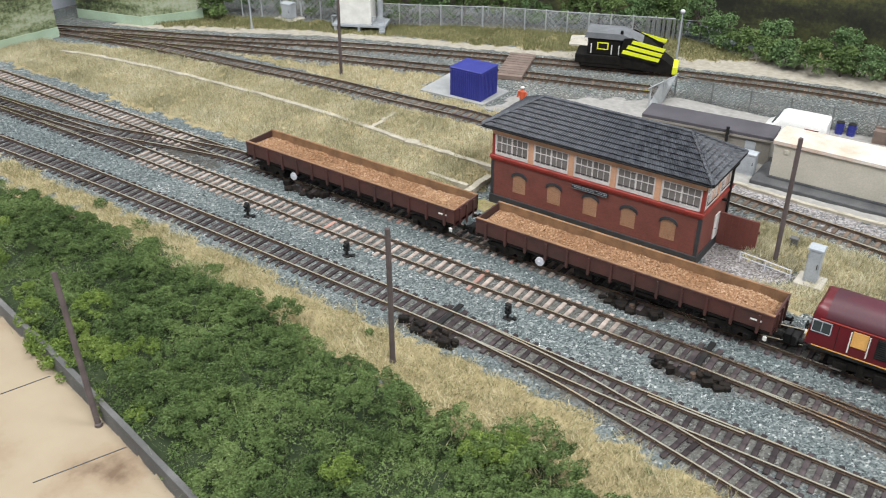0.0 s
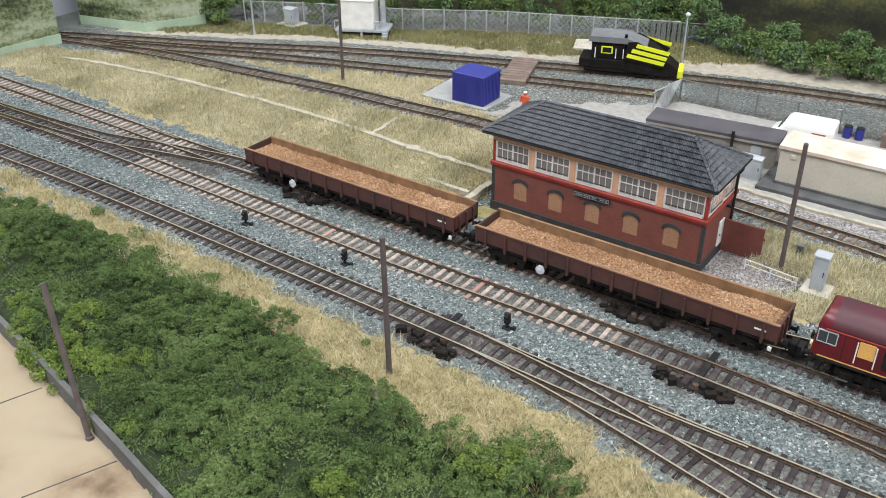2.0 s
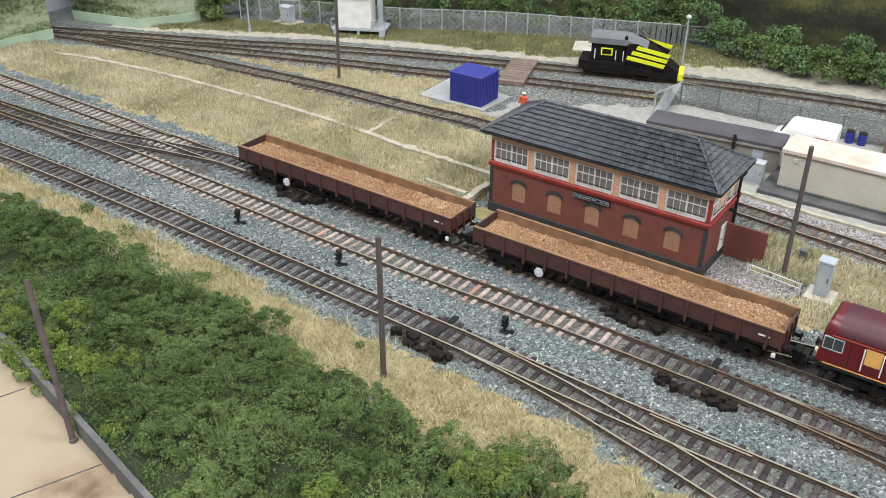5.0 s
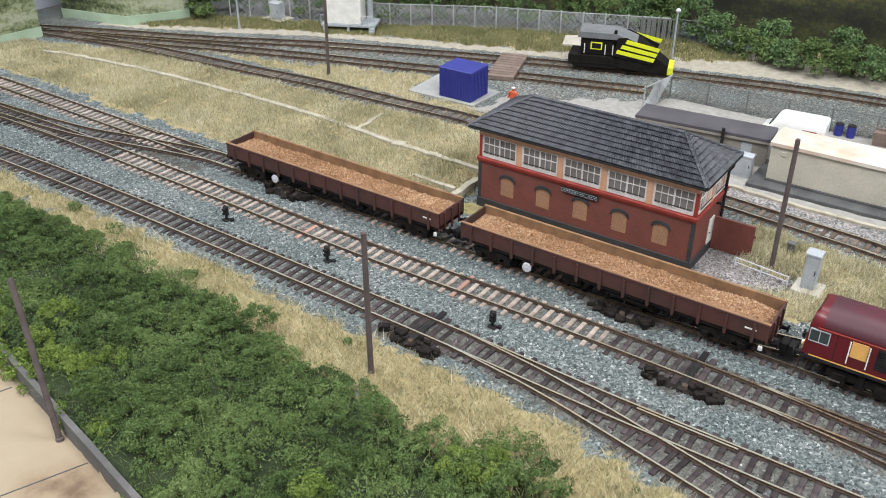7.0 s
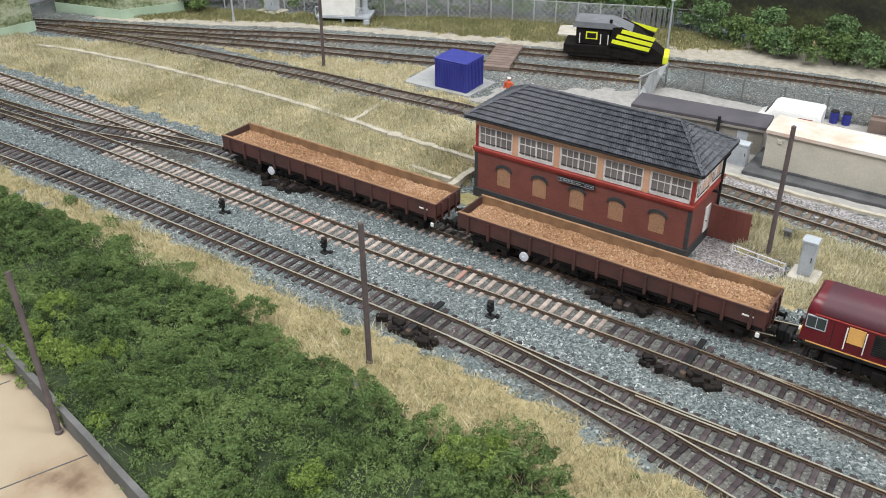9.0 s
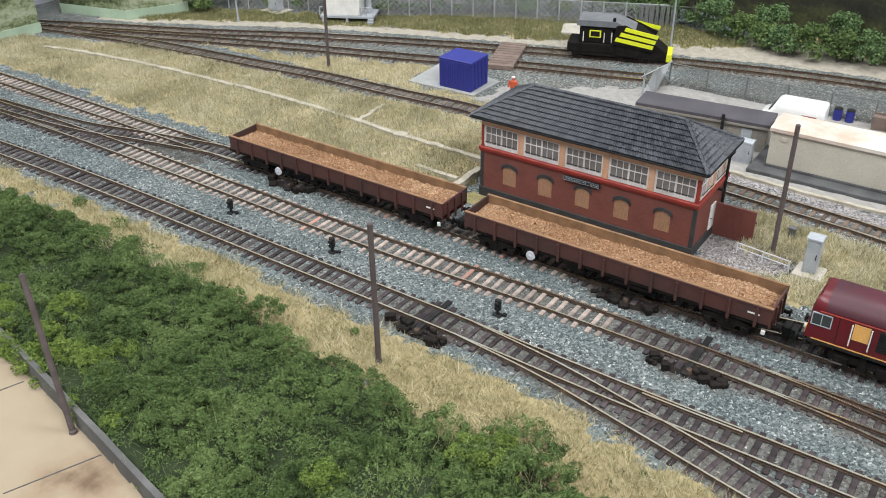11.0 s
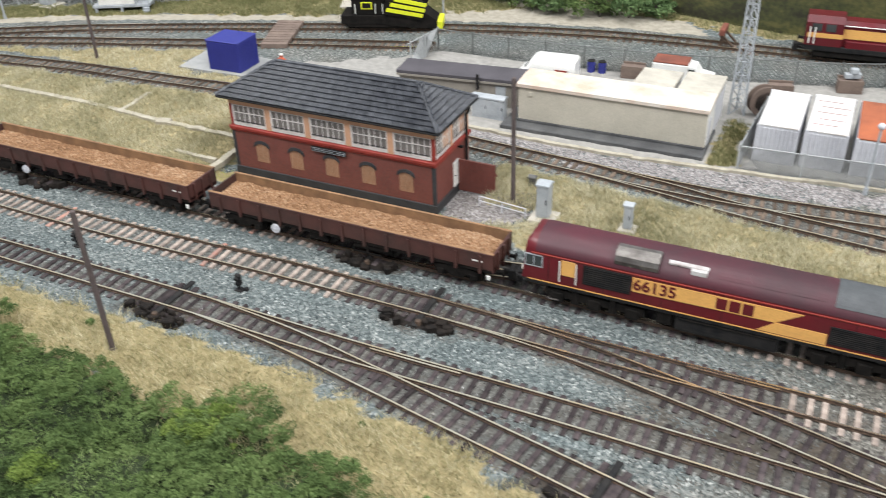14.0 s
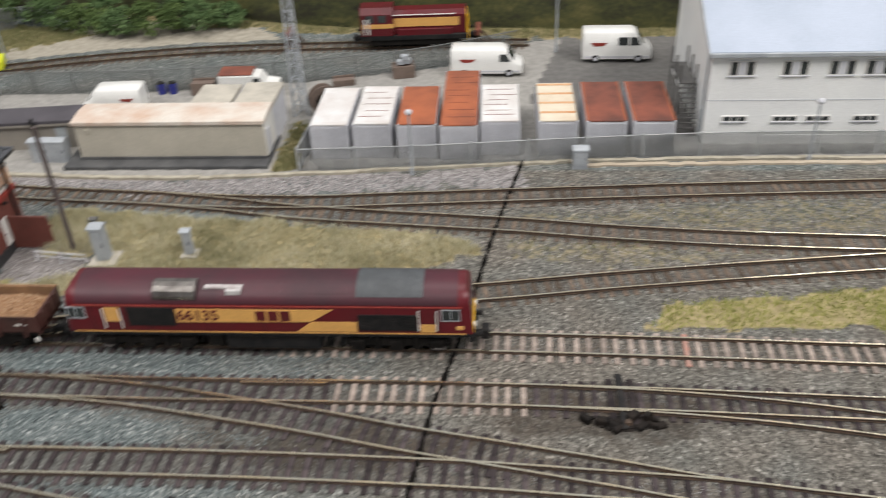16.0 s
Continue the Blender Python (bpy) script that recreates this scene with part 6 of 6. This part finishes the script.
container(164, 181.5, 408, 450.5, REDRUST, "grey shipping container with red-brown rusted roof")


def warehouse():
    t = thing("warehouse", 262, 460, 0, 0, "large white clad warehouse with pale blue-grey roof", "warehouse")
    X0, X1, Y0, Y1 = -65, 85, -41, 45
    part("wall", Shape().prism([(Y0, -0.5), (Y1, -0.5), (Y1, 44.5), ((Y0 + Y1) / 2, 66), (Y0, 44.5)], X0, X1), SHEDWHITE, t)
    part("base_course", Shape().box(X0 - 0.3, X1, Y0 - 0.3, Y1, -0.6, 4.5, 0.1), SHEDWHITE, t, "plain base course")
    part("mid_joint", Shape().box(X0 - 0.15, X1, Y0 - 0.15, Y1, 21.6, 22.0), LIGHTGREY, t)
    for s in (0, 1):
        y0, y1 = (Y0 - 2.5, 2) if s == 0 else (Y1 + 2.5, 2)
        part("roof_slope", Shape().prism([(y0, 44.2), (y0, 45.6), (y1, 67.4), (y1, 66.0)], X0 - 2, X1 + 1), SHEDROOF, t, "pale blue-grey sheet roof")
    part("gutter", Shape().box(X0 - 2, X1, Y0 - 3.4, Y0 - 1.6, 43.2, 45.3, 0.3), GREYPAINT, t, "grey eaves gutter")
    part("barge_board", Shape().prism([(Y0 - 2.6, 43.6), (Y0 - 2.6, 45.4), (2, 67.6), (Y1 + 2.6, 45.4), (Y1 + 2.6, 43.6), (2, 65.6)], X0 - 2.6, X0 - 1.8), GREYPAINT, t)

    def win(a, c, z0, z1):
        f = part("window", Shape().box(a - 0.5, c + 0.5, Y0 - 0.5, Y0 + 0.1, z0 - 0.5, z1 + 0.5, 0.08), WHITEPAINT, t)
        n = 3
        for k in range(n):
            u0, u1 = a + (c - a) * k / n + 0.25, a + (c - a) * (k + 1) / n - 0.25
            part("pane", Shape().box(u0, u1, Y0 - 0.62, Y0 - 0.45, z0, z1), LIGHTGREY if k == 1 and z1 - z0 > 3 else CABGLASS, f, "dark window pane")
        part("sill", Shape().box(a - 0.9, c + 0.9, Y0 - 1.0, Y0, z0 - 0.9, z0 - 0.4, 0.08), LIGHTGREY, f)

    for a in (-57, -34, -14, 1.5, 22, 42):
        win(a, a + 10.5, 34.2, 40.2)
    for a in (-57, -34.5, -20, 1, 22, 42):
        win(a, a + 10.2, 11.9, 13.8)
    part("end_door", Shape().box(X0 - 0.5, X0 + 0.1, -36, -31, 0, 13, 0.1), GREYPAINT, t)
    part("downpipe", Shape().rod((X0 - 0.8, Y0 + 4, 0), (X0 - 0.8, Y0 + 4, 44), 0.5), GREYPAINT, t)
    st = part("fire_stair", Shape().box(X0 - 9, X0 - 1, -20, 6, 20.5, 21.3, 0.1), WALLGREY, t, "dark steel fire stair")
    for x in (X0 - 8.6, X0 - 1.4):
        for y in (-19, -7, 5):
            part("stair_post", Shape().rod((x, y, 0), (x, y, 30), 0.5), WALLGREY, st)
    for k in range(10):
        part("tread", Shape().box(X0 - 8.5, X0 - 1.5, -34 + k * 1.4, -32.8 + k * 1.4, 1.5 + k * 1.95, 2.0 + k * 1.95), WALLGREY, st)
    return t


warehouse()


# ---- road vehicles ----
def van(x, y, rz, length, h, label, windows=True, cab_glass=True):
    t = thing("van", x, y, 0, rz, label, "van", "white vans")
    l, w = length / 2, 6.6

    def ring(u, z1, k=1.0, zs=9.0):
        return [(u, -w * k, 2.2), (u, w * k, 2.2), (u, w * k, zs), (u, w * k * 0.9, z1 - 0.8), (u, w * k * 0.78, z1), (u, -w * k * 0.78, z1), (u, -w * k * 0.9, z1 - 0.8), (u, -w * k, zs)]

    b = part("body", Shape().loft([ring(-l, h - 0.8, 0.96), ring(-l + 1, h), ring(l * 0.42, h), ring(l * 0.55, h - 1.2), ring(l * 0.72, h * 0.62, 1, h * 0.55), ring(l * 0.95, h * 0.5, 0.95, h * 0.42), ring(l, h * 0.42, 0.85, h * 0.36)]), VANWHITE, t)
    soften(b, 48)
    for sgn in (-1, 1):
        y0, y1 = min(sgn * w, sgn * (w + 0.12)), max(sgn * w, sgn * (w + 0.12))
        if cab_glass:
            part("door_window", Shape().prism([(l * 0.36, h * 0.58), (l * 0.66, h * 0.58), (l * 0.56, h * 0.84), (l * 0.36, h * 0.84)], y0 - 0.1 * (sgn < 0) + 0.05, y1 + 0.02, "y"), CABGLASS, t, "dark cab side window")
        if windows:
            part("side_window", Shape().box(l * 0.02, l * 0.3, y0 - 0.05, y1, h * 0.58, h * 0.84, 0.03), CABGLASS, t, "dark side window")
        part("emblem", Shape().prism([(-l * 0.78, h * 0.66), (-l * 0.3, h * 0.66), (-l * 0.4, h * 0.56), (-l * 0.66, h * 0.54)], y0, y1 + 0.01, "y"), SIGRED, t, "small red emblem shape")
        for u in (-l * 0.62, l * 0.62):
            wh = part("wheel", Shape().rod((u, sgn * (w - 1.6), 2.3), (u, sgn * (w + 0.15), 2.3), 2.3, 2.2, 16), TYRE, t, "black tyre")
            part("hub", Shape().rod((u, sgn * (w + 0.1), 2.3), (u, sgn * (w + 0.3), 2.3), 1.2, 1.0, 12), LIGHTGREY, wh)
        part("sill_trim", Shape().box(-l * 0.95, l * 0.92, y0, y1, 3.0, 3.9), LIGHTGREY, t)
    part("windscreen", Shape().loft([[(l * 0.57, -w * 0.75, h - 2.2), (l * 0.57, w * 0.75, h - 2.2), (l * 0.6, w * 0.75, h - 2.0), (l * 0.6, -w * 0.75, h - 2.0)], [(l * 0.73, -w * 0.85, h * 0.62), (l * 0.73, w * 0.85, h * 0.62), (l * 0.76, w * 0.85, h * 0.64), (l * 0.76, -w * 0.85, h * 0.64)]]), CABGLASS, t, "dark windscreen")
    part("bumper", Shape().box(l * 0.95, l + 0.5, -w * 0.85, w * 0.85, 1.8, 3.8, 0.4), WALLGREY, t)
    return t


van(96, 505, -1, 39, 15.6, "white panel van with a small red emblem parked in the yard", False)
van(168, 523.5, -1, 38, 17.6, "white high-roof crew van parked on dark asphalt")
van(-97, 459, 184, 31, 14.5, "white van with a curved roof parked behind huts", False, False)

t = thing("pickup_truck", -30, 479, 0, 2, "white pickup truck with an orange-topped canopy", "truck")
part("canopy", Shape().box(-15.5, 3, -6, 6, 3, 13, 0.5), VANWHITE, t)
part("canopy_roof", Shape().box(-15.2, 2.8, -5.8, 5.8, 12.9, 13.9, 0.3), REDRUST, t, "orange-brown canopy roof")
part("cab", Shape().loft([[(2.5, -6, 3), (2.5, 6, 3), (2.5, 5.4, 12.4), (2.5, -5.4, 12.4)], [(7, -6, 3), (7, 6, 3), (6.4, 5.4, 12), (6.4, -5.4, 12)], [(9, -6, 3), (9, 6, 3), (9, 5.8, 8), (9, -5.8, 8)], [(15.5, -5.6, 3), (15.5, 5.6, 3), (15.5, 5.4, 7), (15.5, -5.4, 7)]]), VANWHITE, t)
part("side_window", Shape().box(3.2, 6.4, -6.05, -5.4, 8, 11.2, 0.1), CABGLASS, t)
part("emblem", Shape().box(-10, -4, -6.12, -5.9, 7, 8.6), SIGRED, t)
for u in (-10, 10.5):
    for v in (-5.6, 5.6):
        part("wheel", Shape().rod((u, v - 0.7, 2.4), (u, v + 0.7, 2.4), 2.4, 2.4, 16), TYRE, t)


# ---- fences ----
def fence(name, pts, h, gap, label, cell=1.6, palisade=False, post=FENCESTEEL, w=0.19):
    t = thing(name, 0, 0, 0, 0, label, "fence", "yard fences")
    q, g = smooth_line(pts, 1.0)
    top = Shape()
    for i in range(0, len(q) - 1, 6):
        j = min(i + 6, len(q) - 1)
        top.rod((q[i][0], q[i][1], h), (q[j][0], q[j][1], h), 0.28, 0.28, 5)
    part("top_rail", top, post, t)
    for i in range(0, len(q), int(gap)):
        part("post", Shape().rod((q[i][0], q[i][1], -0.5), (q[i][0], q[i][1], h + 0.8), 0.5, 0.5, 6), post, t)
    v, f = [], []
    steps = np.arange(0, len(q) - h - 1, cell)
    for s0 in steps:
        for up in ((1, 0),) if palisade else ((1, 1), (1, -1)):
            i0 = int(s0)
            lean = 0 if palisade else int(h)
            i1 = min(i0 + lean, len(q) - 1)
            a, b = (q[i0], q[i1]) if up[1] >= 0 else (q[i1], q[i0])
            k = len(v)
            dx = (w * 2.2 if palisade else w)
            n = np.array((-g[i0][1], g[i0][0])) * w
            e = g[i0] * dx
            v += [(*(a - e - n), 0.0), (*(a + e - n), 0.0), (*(a + n), 0.0), (*(b - e - n), h), (*(b + e - n), h), (*(b + n), h)]
            f += [(k, k + 1, k + 4, k + 3), (k + 1, k + 2, k + 5, k + 4), (k + 2, k, k + 3, k + 5)]
    me = bpy.data.meshes.new("mesh_wire")
    me.from_pydata((np.array(v) * S).tolist(), [], f)
    me.materials.append(post)
    ob = new("mesh_wire", me)
    ob.parent = t
    tagged(ob, kind="stuff")
    return t


fence("chain_link_fence", [(-173, 482), (-128, 482), (-84, 484), (-10, 494), (60, 511), (113, 536)], 12.5, 22, "grey chain-link fence along the back of the yard", 2.1, False, DARKSTEEL)
fence("chain_link_fence", [(-173, 482), (-175, 468), (-177.5, 451)], 13, 14, "grey mesh gate panel at the yard corner", 0.9)
fence("chain_link_fence", [(12.5, 393), (64, 396), (138, 403), (200, 407.5), (262, 408.5), (340, 408.5)], 11.5, 26, "low grey mesh fence in front of the containers", 0.55)
fence("chain_link_fence", [(12.5, 394), (14, 420), (16, 450)], 11.5, 14, "grey mesh fence beside the containers", 0.6)
fence("palisade_fence", [(-500, 452), (-448, 478), (-394, 499), (-323, 537), (-287, 551), (-215, 581)], 15, 15, "grey boundary fence along the foot of the trees", 1.3, False, FENCESTEEL, 0.12)
fence("palisade_fence", [(-232, 572), (-212, 580), (-196, 586)], 15, 12, "short grey palisade fence by the trees", 1.4, True, DARKSTEEL)


def lamp_post(x, y, h):
    t = thing("lamp_post", x, y, 0, 0, "slim grey lamp post with a round pale head", "lamp post", "lamp posts")
    part("shaft", Shape().rod((0, 0, -0.5), (0, 0, h), 0.62, 0.5), GREYPAINT, t)
    part("lamp_head", Shape().ball((0, 0, h + 0.9), 1.6, 1.6, 1.4, 12), LIGHTGREY, t)
    part("base", Shape().rod((0, 0, -0.3), (0, 0, 3), 1.0, 0.9), GREYPAINT, t)


for x, y, h in ((-193, 532, 34), (64.3, 390.8, 29.5), (241, 402, 28), (-470, 432, 38), (135, 534, 40)):
    lamp_post(x, y, h)

# lattice mast
t = thing("lattice_mast", 2, 454, 0, 8, "grey triangular lattice steel mast in the yard", "mast")
H = 88
legs = [(-3.7, -3.0), (3.7, -3.0), (0, 3.8)]
for x, y in legs:
    part("leg", Shape().rod((x, y, -0.5), (x * 0.45, y * 0.45, H), 0.55, 0.45), GREYPAINT, t)
for k in range(13):
    z0, z1 = k * H / 13, (k + 1) * H / 13
    k0, k1 = 1 - 0.55 * z0 / H, 1 - 0.55 * z1 / H
    for i in range(3):
        (a, b), (c, d) = legs[i], legs[(i + 1) % 3]
        part("brace", Shape().rod((a * k0, b * k0, z0), (c * k1, d * k1, z1), 0.26, 0.26, 5), GREYPAINT, t)
        part("brace", Shape().rod((a * k1, b * k1, z1), (c * k1, d * k1, z1), 0.24, 0.24, 5), GREYPAINT, t)

# relay room on a raised platform
t = thing("relay_room", -408, 479, 0, 27, "white relay room on a raised grey steel platform", "relay room")
part("platform", Shape().box(-19, 19, -9, 9, 3.2, 5.0, 0.2), GREYPAINT, t)
for x in (-17, 0, 17):
    for y in (-8, 8):
        part("leg", Shape().box(x - 0.8, x + 0.8, y - 0.8, y + 0.8, -0.5, 3.3), GREYPAINT, t)
part("cabin", Shape().box(-15, 9, -8, 8, 5, 24.5, 0.3), WHITEPAINT, t)
part("cabin_roof", Shape().box(-15.6, 9.6, -8.6, 8.6, 24.4, 25.4, 0.3), WHITEPAINT, t)
part("mast", Shape().rod((14, 0, 5), (14, 0, 60), 2.0, 1.9, 12), GREYPAINT, t, "round grey mast")
for x in (10, 14, 18.6):
    part("rail_post", Shape().rod((x, -8.8, 5), (x, -8.8, 11), 0.3), GREYPAINT, t)
part("hand_rail", Shape().rod((9.5, -8.8, 11), (18.8, -8.8, 11), 0.3).rod((9.5, -8.8, 8), (18.8, -8.8, 8), 0.25), GREYPAINT, t)
part("hand_rail", Shape().rod((-19, -8.8, 5), (-19, -8.8, 11), 0.3).rod((-19, -8.8, 11), (-15.5, -8.8, 11), 0.3), GREYPAINT, t)
part("stair", Shape().box(15, 19, -12, -9, 0, 1.6).box(15, 19, -11, -9, 1.6, 3.2), GREYPAINT, t)

# yard clutter
for x, y in ((-80, 481), (-74, 481.5)):
    t = thing("barrel", x, y, 0, 0, "dark blue plastic barrel standing in the yard", "barrel", "blue barrels")
    part("body", Shape().rod((0, 0, 0), (0, 0, 6), 2.1, 2.1, 14).rod((0, 0, 1.6), (0, 0, 2.0), 2.3, 2.3, 14).rod((0, 0, 4), (0, 0, 4.4), 2.3, 2.3, 14), BLUE, t)
    part("lid", Shape().rod((0, 0, 6), (0, 0, 6.5), 2.2, 2.0, 14), BLACK, t)
for x, y, rz, n in ((-57, 482, 5, 2), (18, 492, 12, 1), (50, 502, 10, 2)):
    t = thing("pallet_stack", x, y, 0, rz, "stack of brown timber pallets on the yard", "pallets", "pallet stacks")
    for k in range(n * 2):
        part("deck", Shape().box(-6, 6, -4, 4, k * 1.7, k * 1.7 + 0.6).box(-6, 6, -4, -3, k * 1.7 + 0.6, k * 1.7 + 1.7).box(-6, 6, 3, 4, k * 1.7 + 0.6, k * 1.7 + 1.7), BOARDS, t)
t = thing("block_pile", 51, 502.5, 6.8, 15, "pile of pale grey blocks on pallets", "blocks")
for k, (x, y, z) in enumerate(((-2.5, 0, 0), (1.6, 0.5, 0), (0, 0, 2.6))):
    part("block", Shape().box(x - 1.9, x + 1.9, y - 1.6, y + 1.6, z, z + 2.5, 0.2), GREYPAINT, t)
t = thing("cable_drum", 13.5, 456, 0, 30, "dark cable drum standing on edge", "cable drum")
for y in (-2.4, 1.8):
    part("flange", Shape().rod((0, y, 7.5), (0, y + 0.8, 7.5), 7.5, 7.5, 24), BOARDS, t)
part("core", Shape().rod((0, -2.4, 7.5), (0, 2.4, 7.5), 5, 5, 18), BLACK, t)
for x, y in ((-22, 549), (90, 550)):
    t = thing("buffer_stop", x, y, 0, 0, "rusty red buffer stop at the siding end", "buffer stop", "buffer stops")
    part("beam", Shape().box(-1.5, 1.5, -7, 7, 7, 10.5, 0.3), REDRUST, t)
    for v in (-4.8, 4.8):
        part("stay", Shape().rod((-1, v, 8), (7, v, 0.5), 0.7), RUST, t)
        part("upright", Shape().box(-0.8, 0.8, v - 0.7, v + 0.7, 0.2, 8), RUST, t)


# ---- trees and shrubs ----
def shrub(x, y, r, h, material, label, name="bush", n=26, leaf=1.15, per=70):
    t = thing(name, x, y, float(ground_z(np.array([x]), np.array([y]))[0]) - 0.5, 0, label, "bush" if name == "bush" else "tree", "boundary trees")
    s = Shape().rod((0, 0, -1), (0, 0, h * 0.55), 0.9, 0.5)
    for k in range(5):
        a = rng.uniform(0, 6.283)
        s.rod((0, 0, h * rng.uniform(0.2, 0.45)), (math.cos(a) * r * 0.6, math.sin(a) * r * 0.6, h * rng.uniform(0.5, 0.8)), 0.5, 0.2, 5)
    part("trunk", s, POLEWOOD, t)
    a, u = rng.uniform(0, 6.283, n), np.sqrt(rng.random(n))
    z = rng.uniform(0.15, 1, n)
    prof = np.sqrt(np.clip(1 - (z - 0.35) ** 2 / 0.5, 0.05, 1))
    c = np.c_[np.cos(a) * u * r * prof, np.sin(a) * u * r * prof, z * h * 0.92]
    ob = foliage("crown", c, rng.uniform(0.2, 0.36, n) * r + 1.0, per, leaf, material, "", 0.85)
    ob.parent = t
    tagged(ob, kind="stuff")
    return t


for x, y, r, h in ((-511, 437, 12, 21), (-222, 592, 13, 26), (-200, 590, 14, 30), (-182, 582, 12, 22), (-166, 578, 11, 17), (-150, 574, 10, 15), (-134, 570, 11, 16), (-118, 570, 11, 21), (-102, 571, 11, 18), (-84, 574, 12, 20), (-68, 582, 10, 15), (-240, 600, 13, 24), (-106, 588, 12, 24), (-150, 594, 12, 20)):
    shrub(x, y, r, h, LEAF if rng.random() < 0.35 else MIDLEAF, "bushy green shrub with dense clumped foliage")
for k in range(17):
    f = k / 16
    x = -560 + 330 * f + rng.uniform(-5, 5)
    y = np.interp(x, [-560, -502, -394, -323, -215], [425, 458, 512, 553, 598]) + rng.uniform(0, 6)
    shrub(x, y, 12 + rng.uniform(-2, 3), 30 + rng.uniform(-6, 10), LEAF if k % 3 else MIDLEAF, "tall dark green tree behind the boundary fence", "tree", 30, 1.3, 60)


# ---- backscene ----
def print_mat(name, stops, sx, sz, streak):
    """Printed woodland picture: patches of hedge, leaf and dark trunks."""
    m, nt, bsdf = nodes_of(name)
    vec = nt.nodes.new("ShaderNodeTexCoord").outputs["Object"]
    mp = nt.nodes.new("ShaderNodeMapping")
    mp.inputs["Scale"].default_value = (sx, sx, sz)
    link(nt, vec, mp.inputs["Vector"])
    n1, n2 = noise_node(nt, mp.outputs[0], 1.0, 6, 0.65), noise_node(nt, vec, 420, 4)
    f = math_node(nt, "ADD", math_node(nt, "MULTIPLY", n1.outputs[0], 0.75), math_node(nt, "MULTIPLY", n2.outputs[0], 0.3))
    link(nt, ramp_node(nt, f, stops).outputs[0], bsdf.inputs["Base Color"])
    bsdf.inputs["Roughness"].default_value = 0.6
    return m


WOODS = print_mat("printed_woodland", [(0.38, (0.012, 0.012, 0.008)), (0.48, (0.03, 0.03, 0.014)), (0.56, (0.06, 0.065, 0.022)), (0.64, (0.11, 0.10, 0.035)), (0.72, (0.16, 0.13, 0.06))], 22, 55, 1)
FIELDS = print_mat("printed_meadow", [(0.42, (0.022, 0.026, 0.014)), (0.48, (0.085, 0.105, 0.045)), (0.53, (0.19, 0.22, 0.115)), (0.59, (0.31, 0.34, 0.22)), (0.7, (0.42, 0.43, 0.36))], 18, 60, 1)
PALEWALL = mat("pale_lilac_wall", (0.42, 0.43, 0.50), (0.38, 0.39, 0.46), 8, 0.8, bump=0.05)
MINT = mat("pale_mint_edge", (0.40, 0.50, 0.37), (0.33, 0.42, 0.30), 60, 0.8)

q, g = smooth_line([(-760, 330), (-640, 420), (-560, 470), (-400, 552), (-300, 598), (-230, 618), (-140, 610), (-60, 590), (0, 578), (120, 572), (360, 572)], 12)
sh = Shape()
sh.loft([[(x, y, -2), (x, y + 4, -2), (x, y + 4, 75), (x, y, 75)] for x, y in q])
single("backdrop", sh, WOODS, "dark printed woodland picture board behind the layout", "backdrop", "structure")
s = Shape().box(-632, -628, 350, 425, -2, 130)
single("backdrop", s, PALEWALL, "plain pale lilac end wall of the layout", "backdrop", "structure")

for pts, label in (([(-660, 292), (-573, 298), (-568, 343), (-660, 352)], "folded printed meadow card standing beside the tunnel gap"),
                   ([(-596, 379), (-540, 392.5), (-519, 430), (-560, 462), (-640, 420)], "folded printed meadow card hiding the yard throat")):
    t = thing("scenic_card_block", 0, 0, 0, 0, label, "scenic block", "scenic blocks")
    part("card", Shape().prism(pts, -0.5, 62, "z"), FIELDS, t, "printed meadow picture")
    c = Vector((sum(p[0] for p in pts) / len(pts), sum(p[1] for p in pts) / len(pts)))
    part("edge_strip", Shape().prism([tuple(c + (Vector(p) - c) * 1.012) for p in pts], -0.4, 6.5, "z"), MINT, t, "pale mint green lower edge")
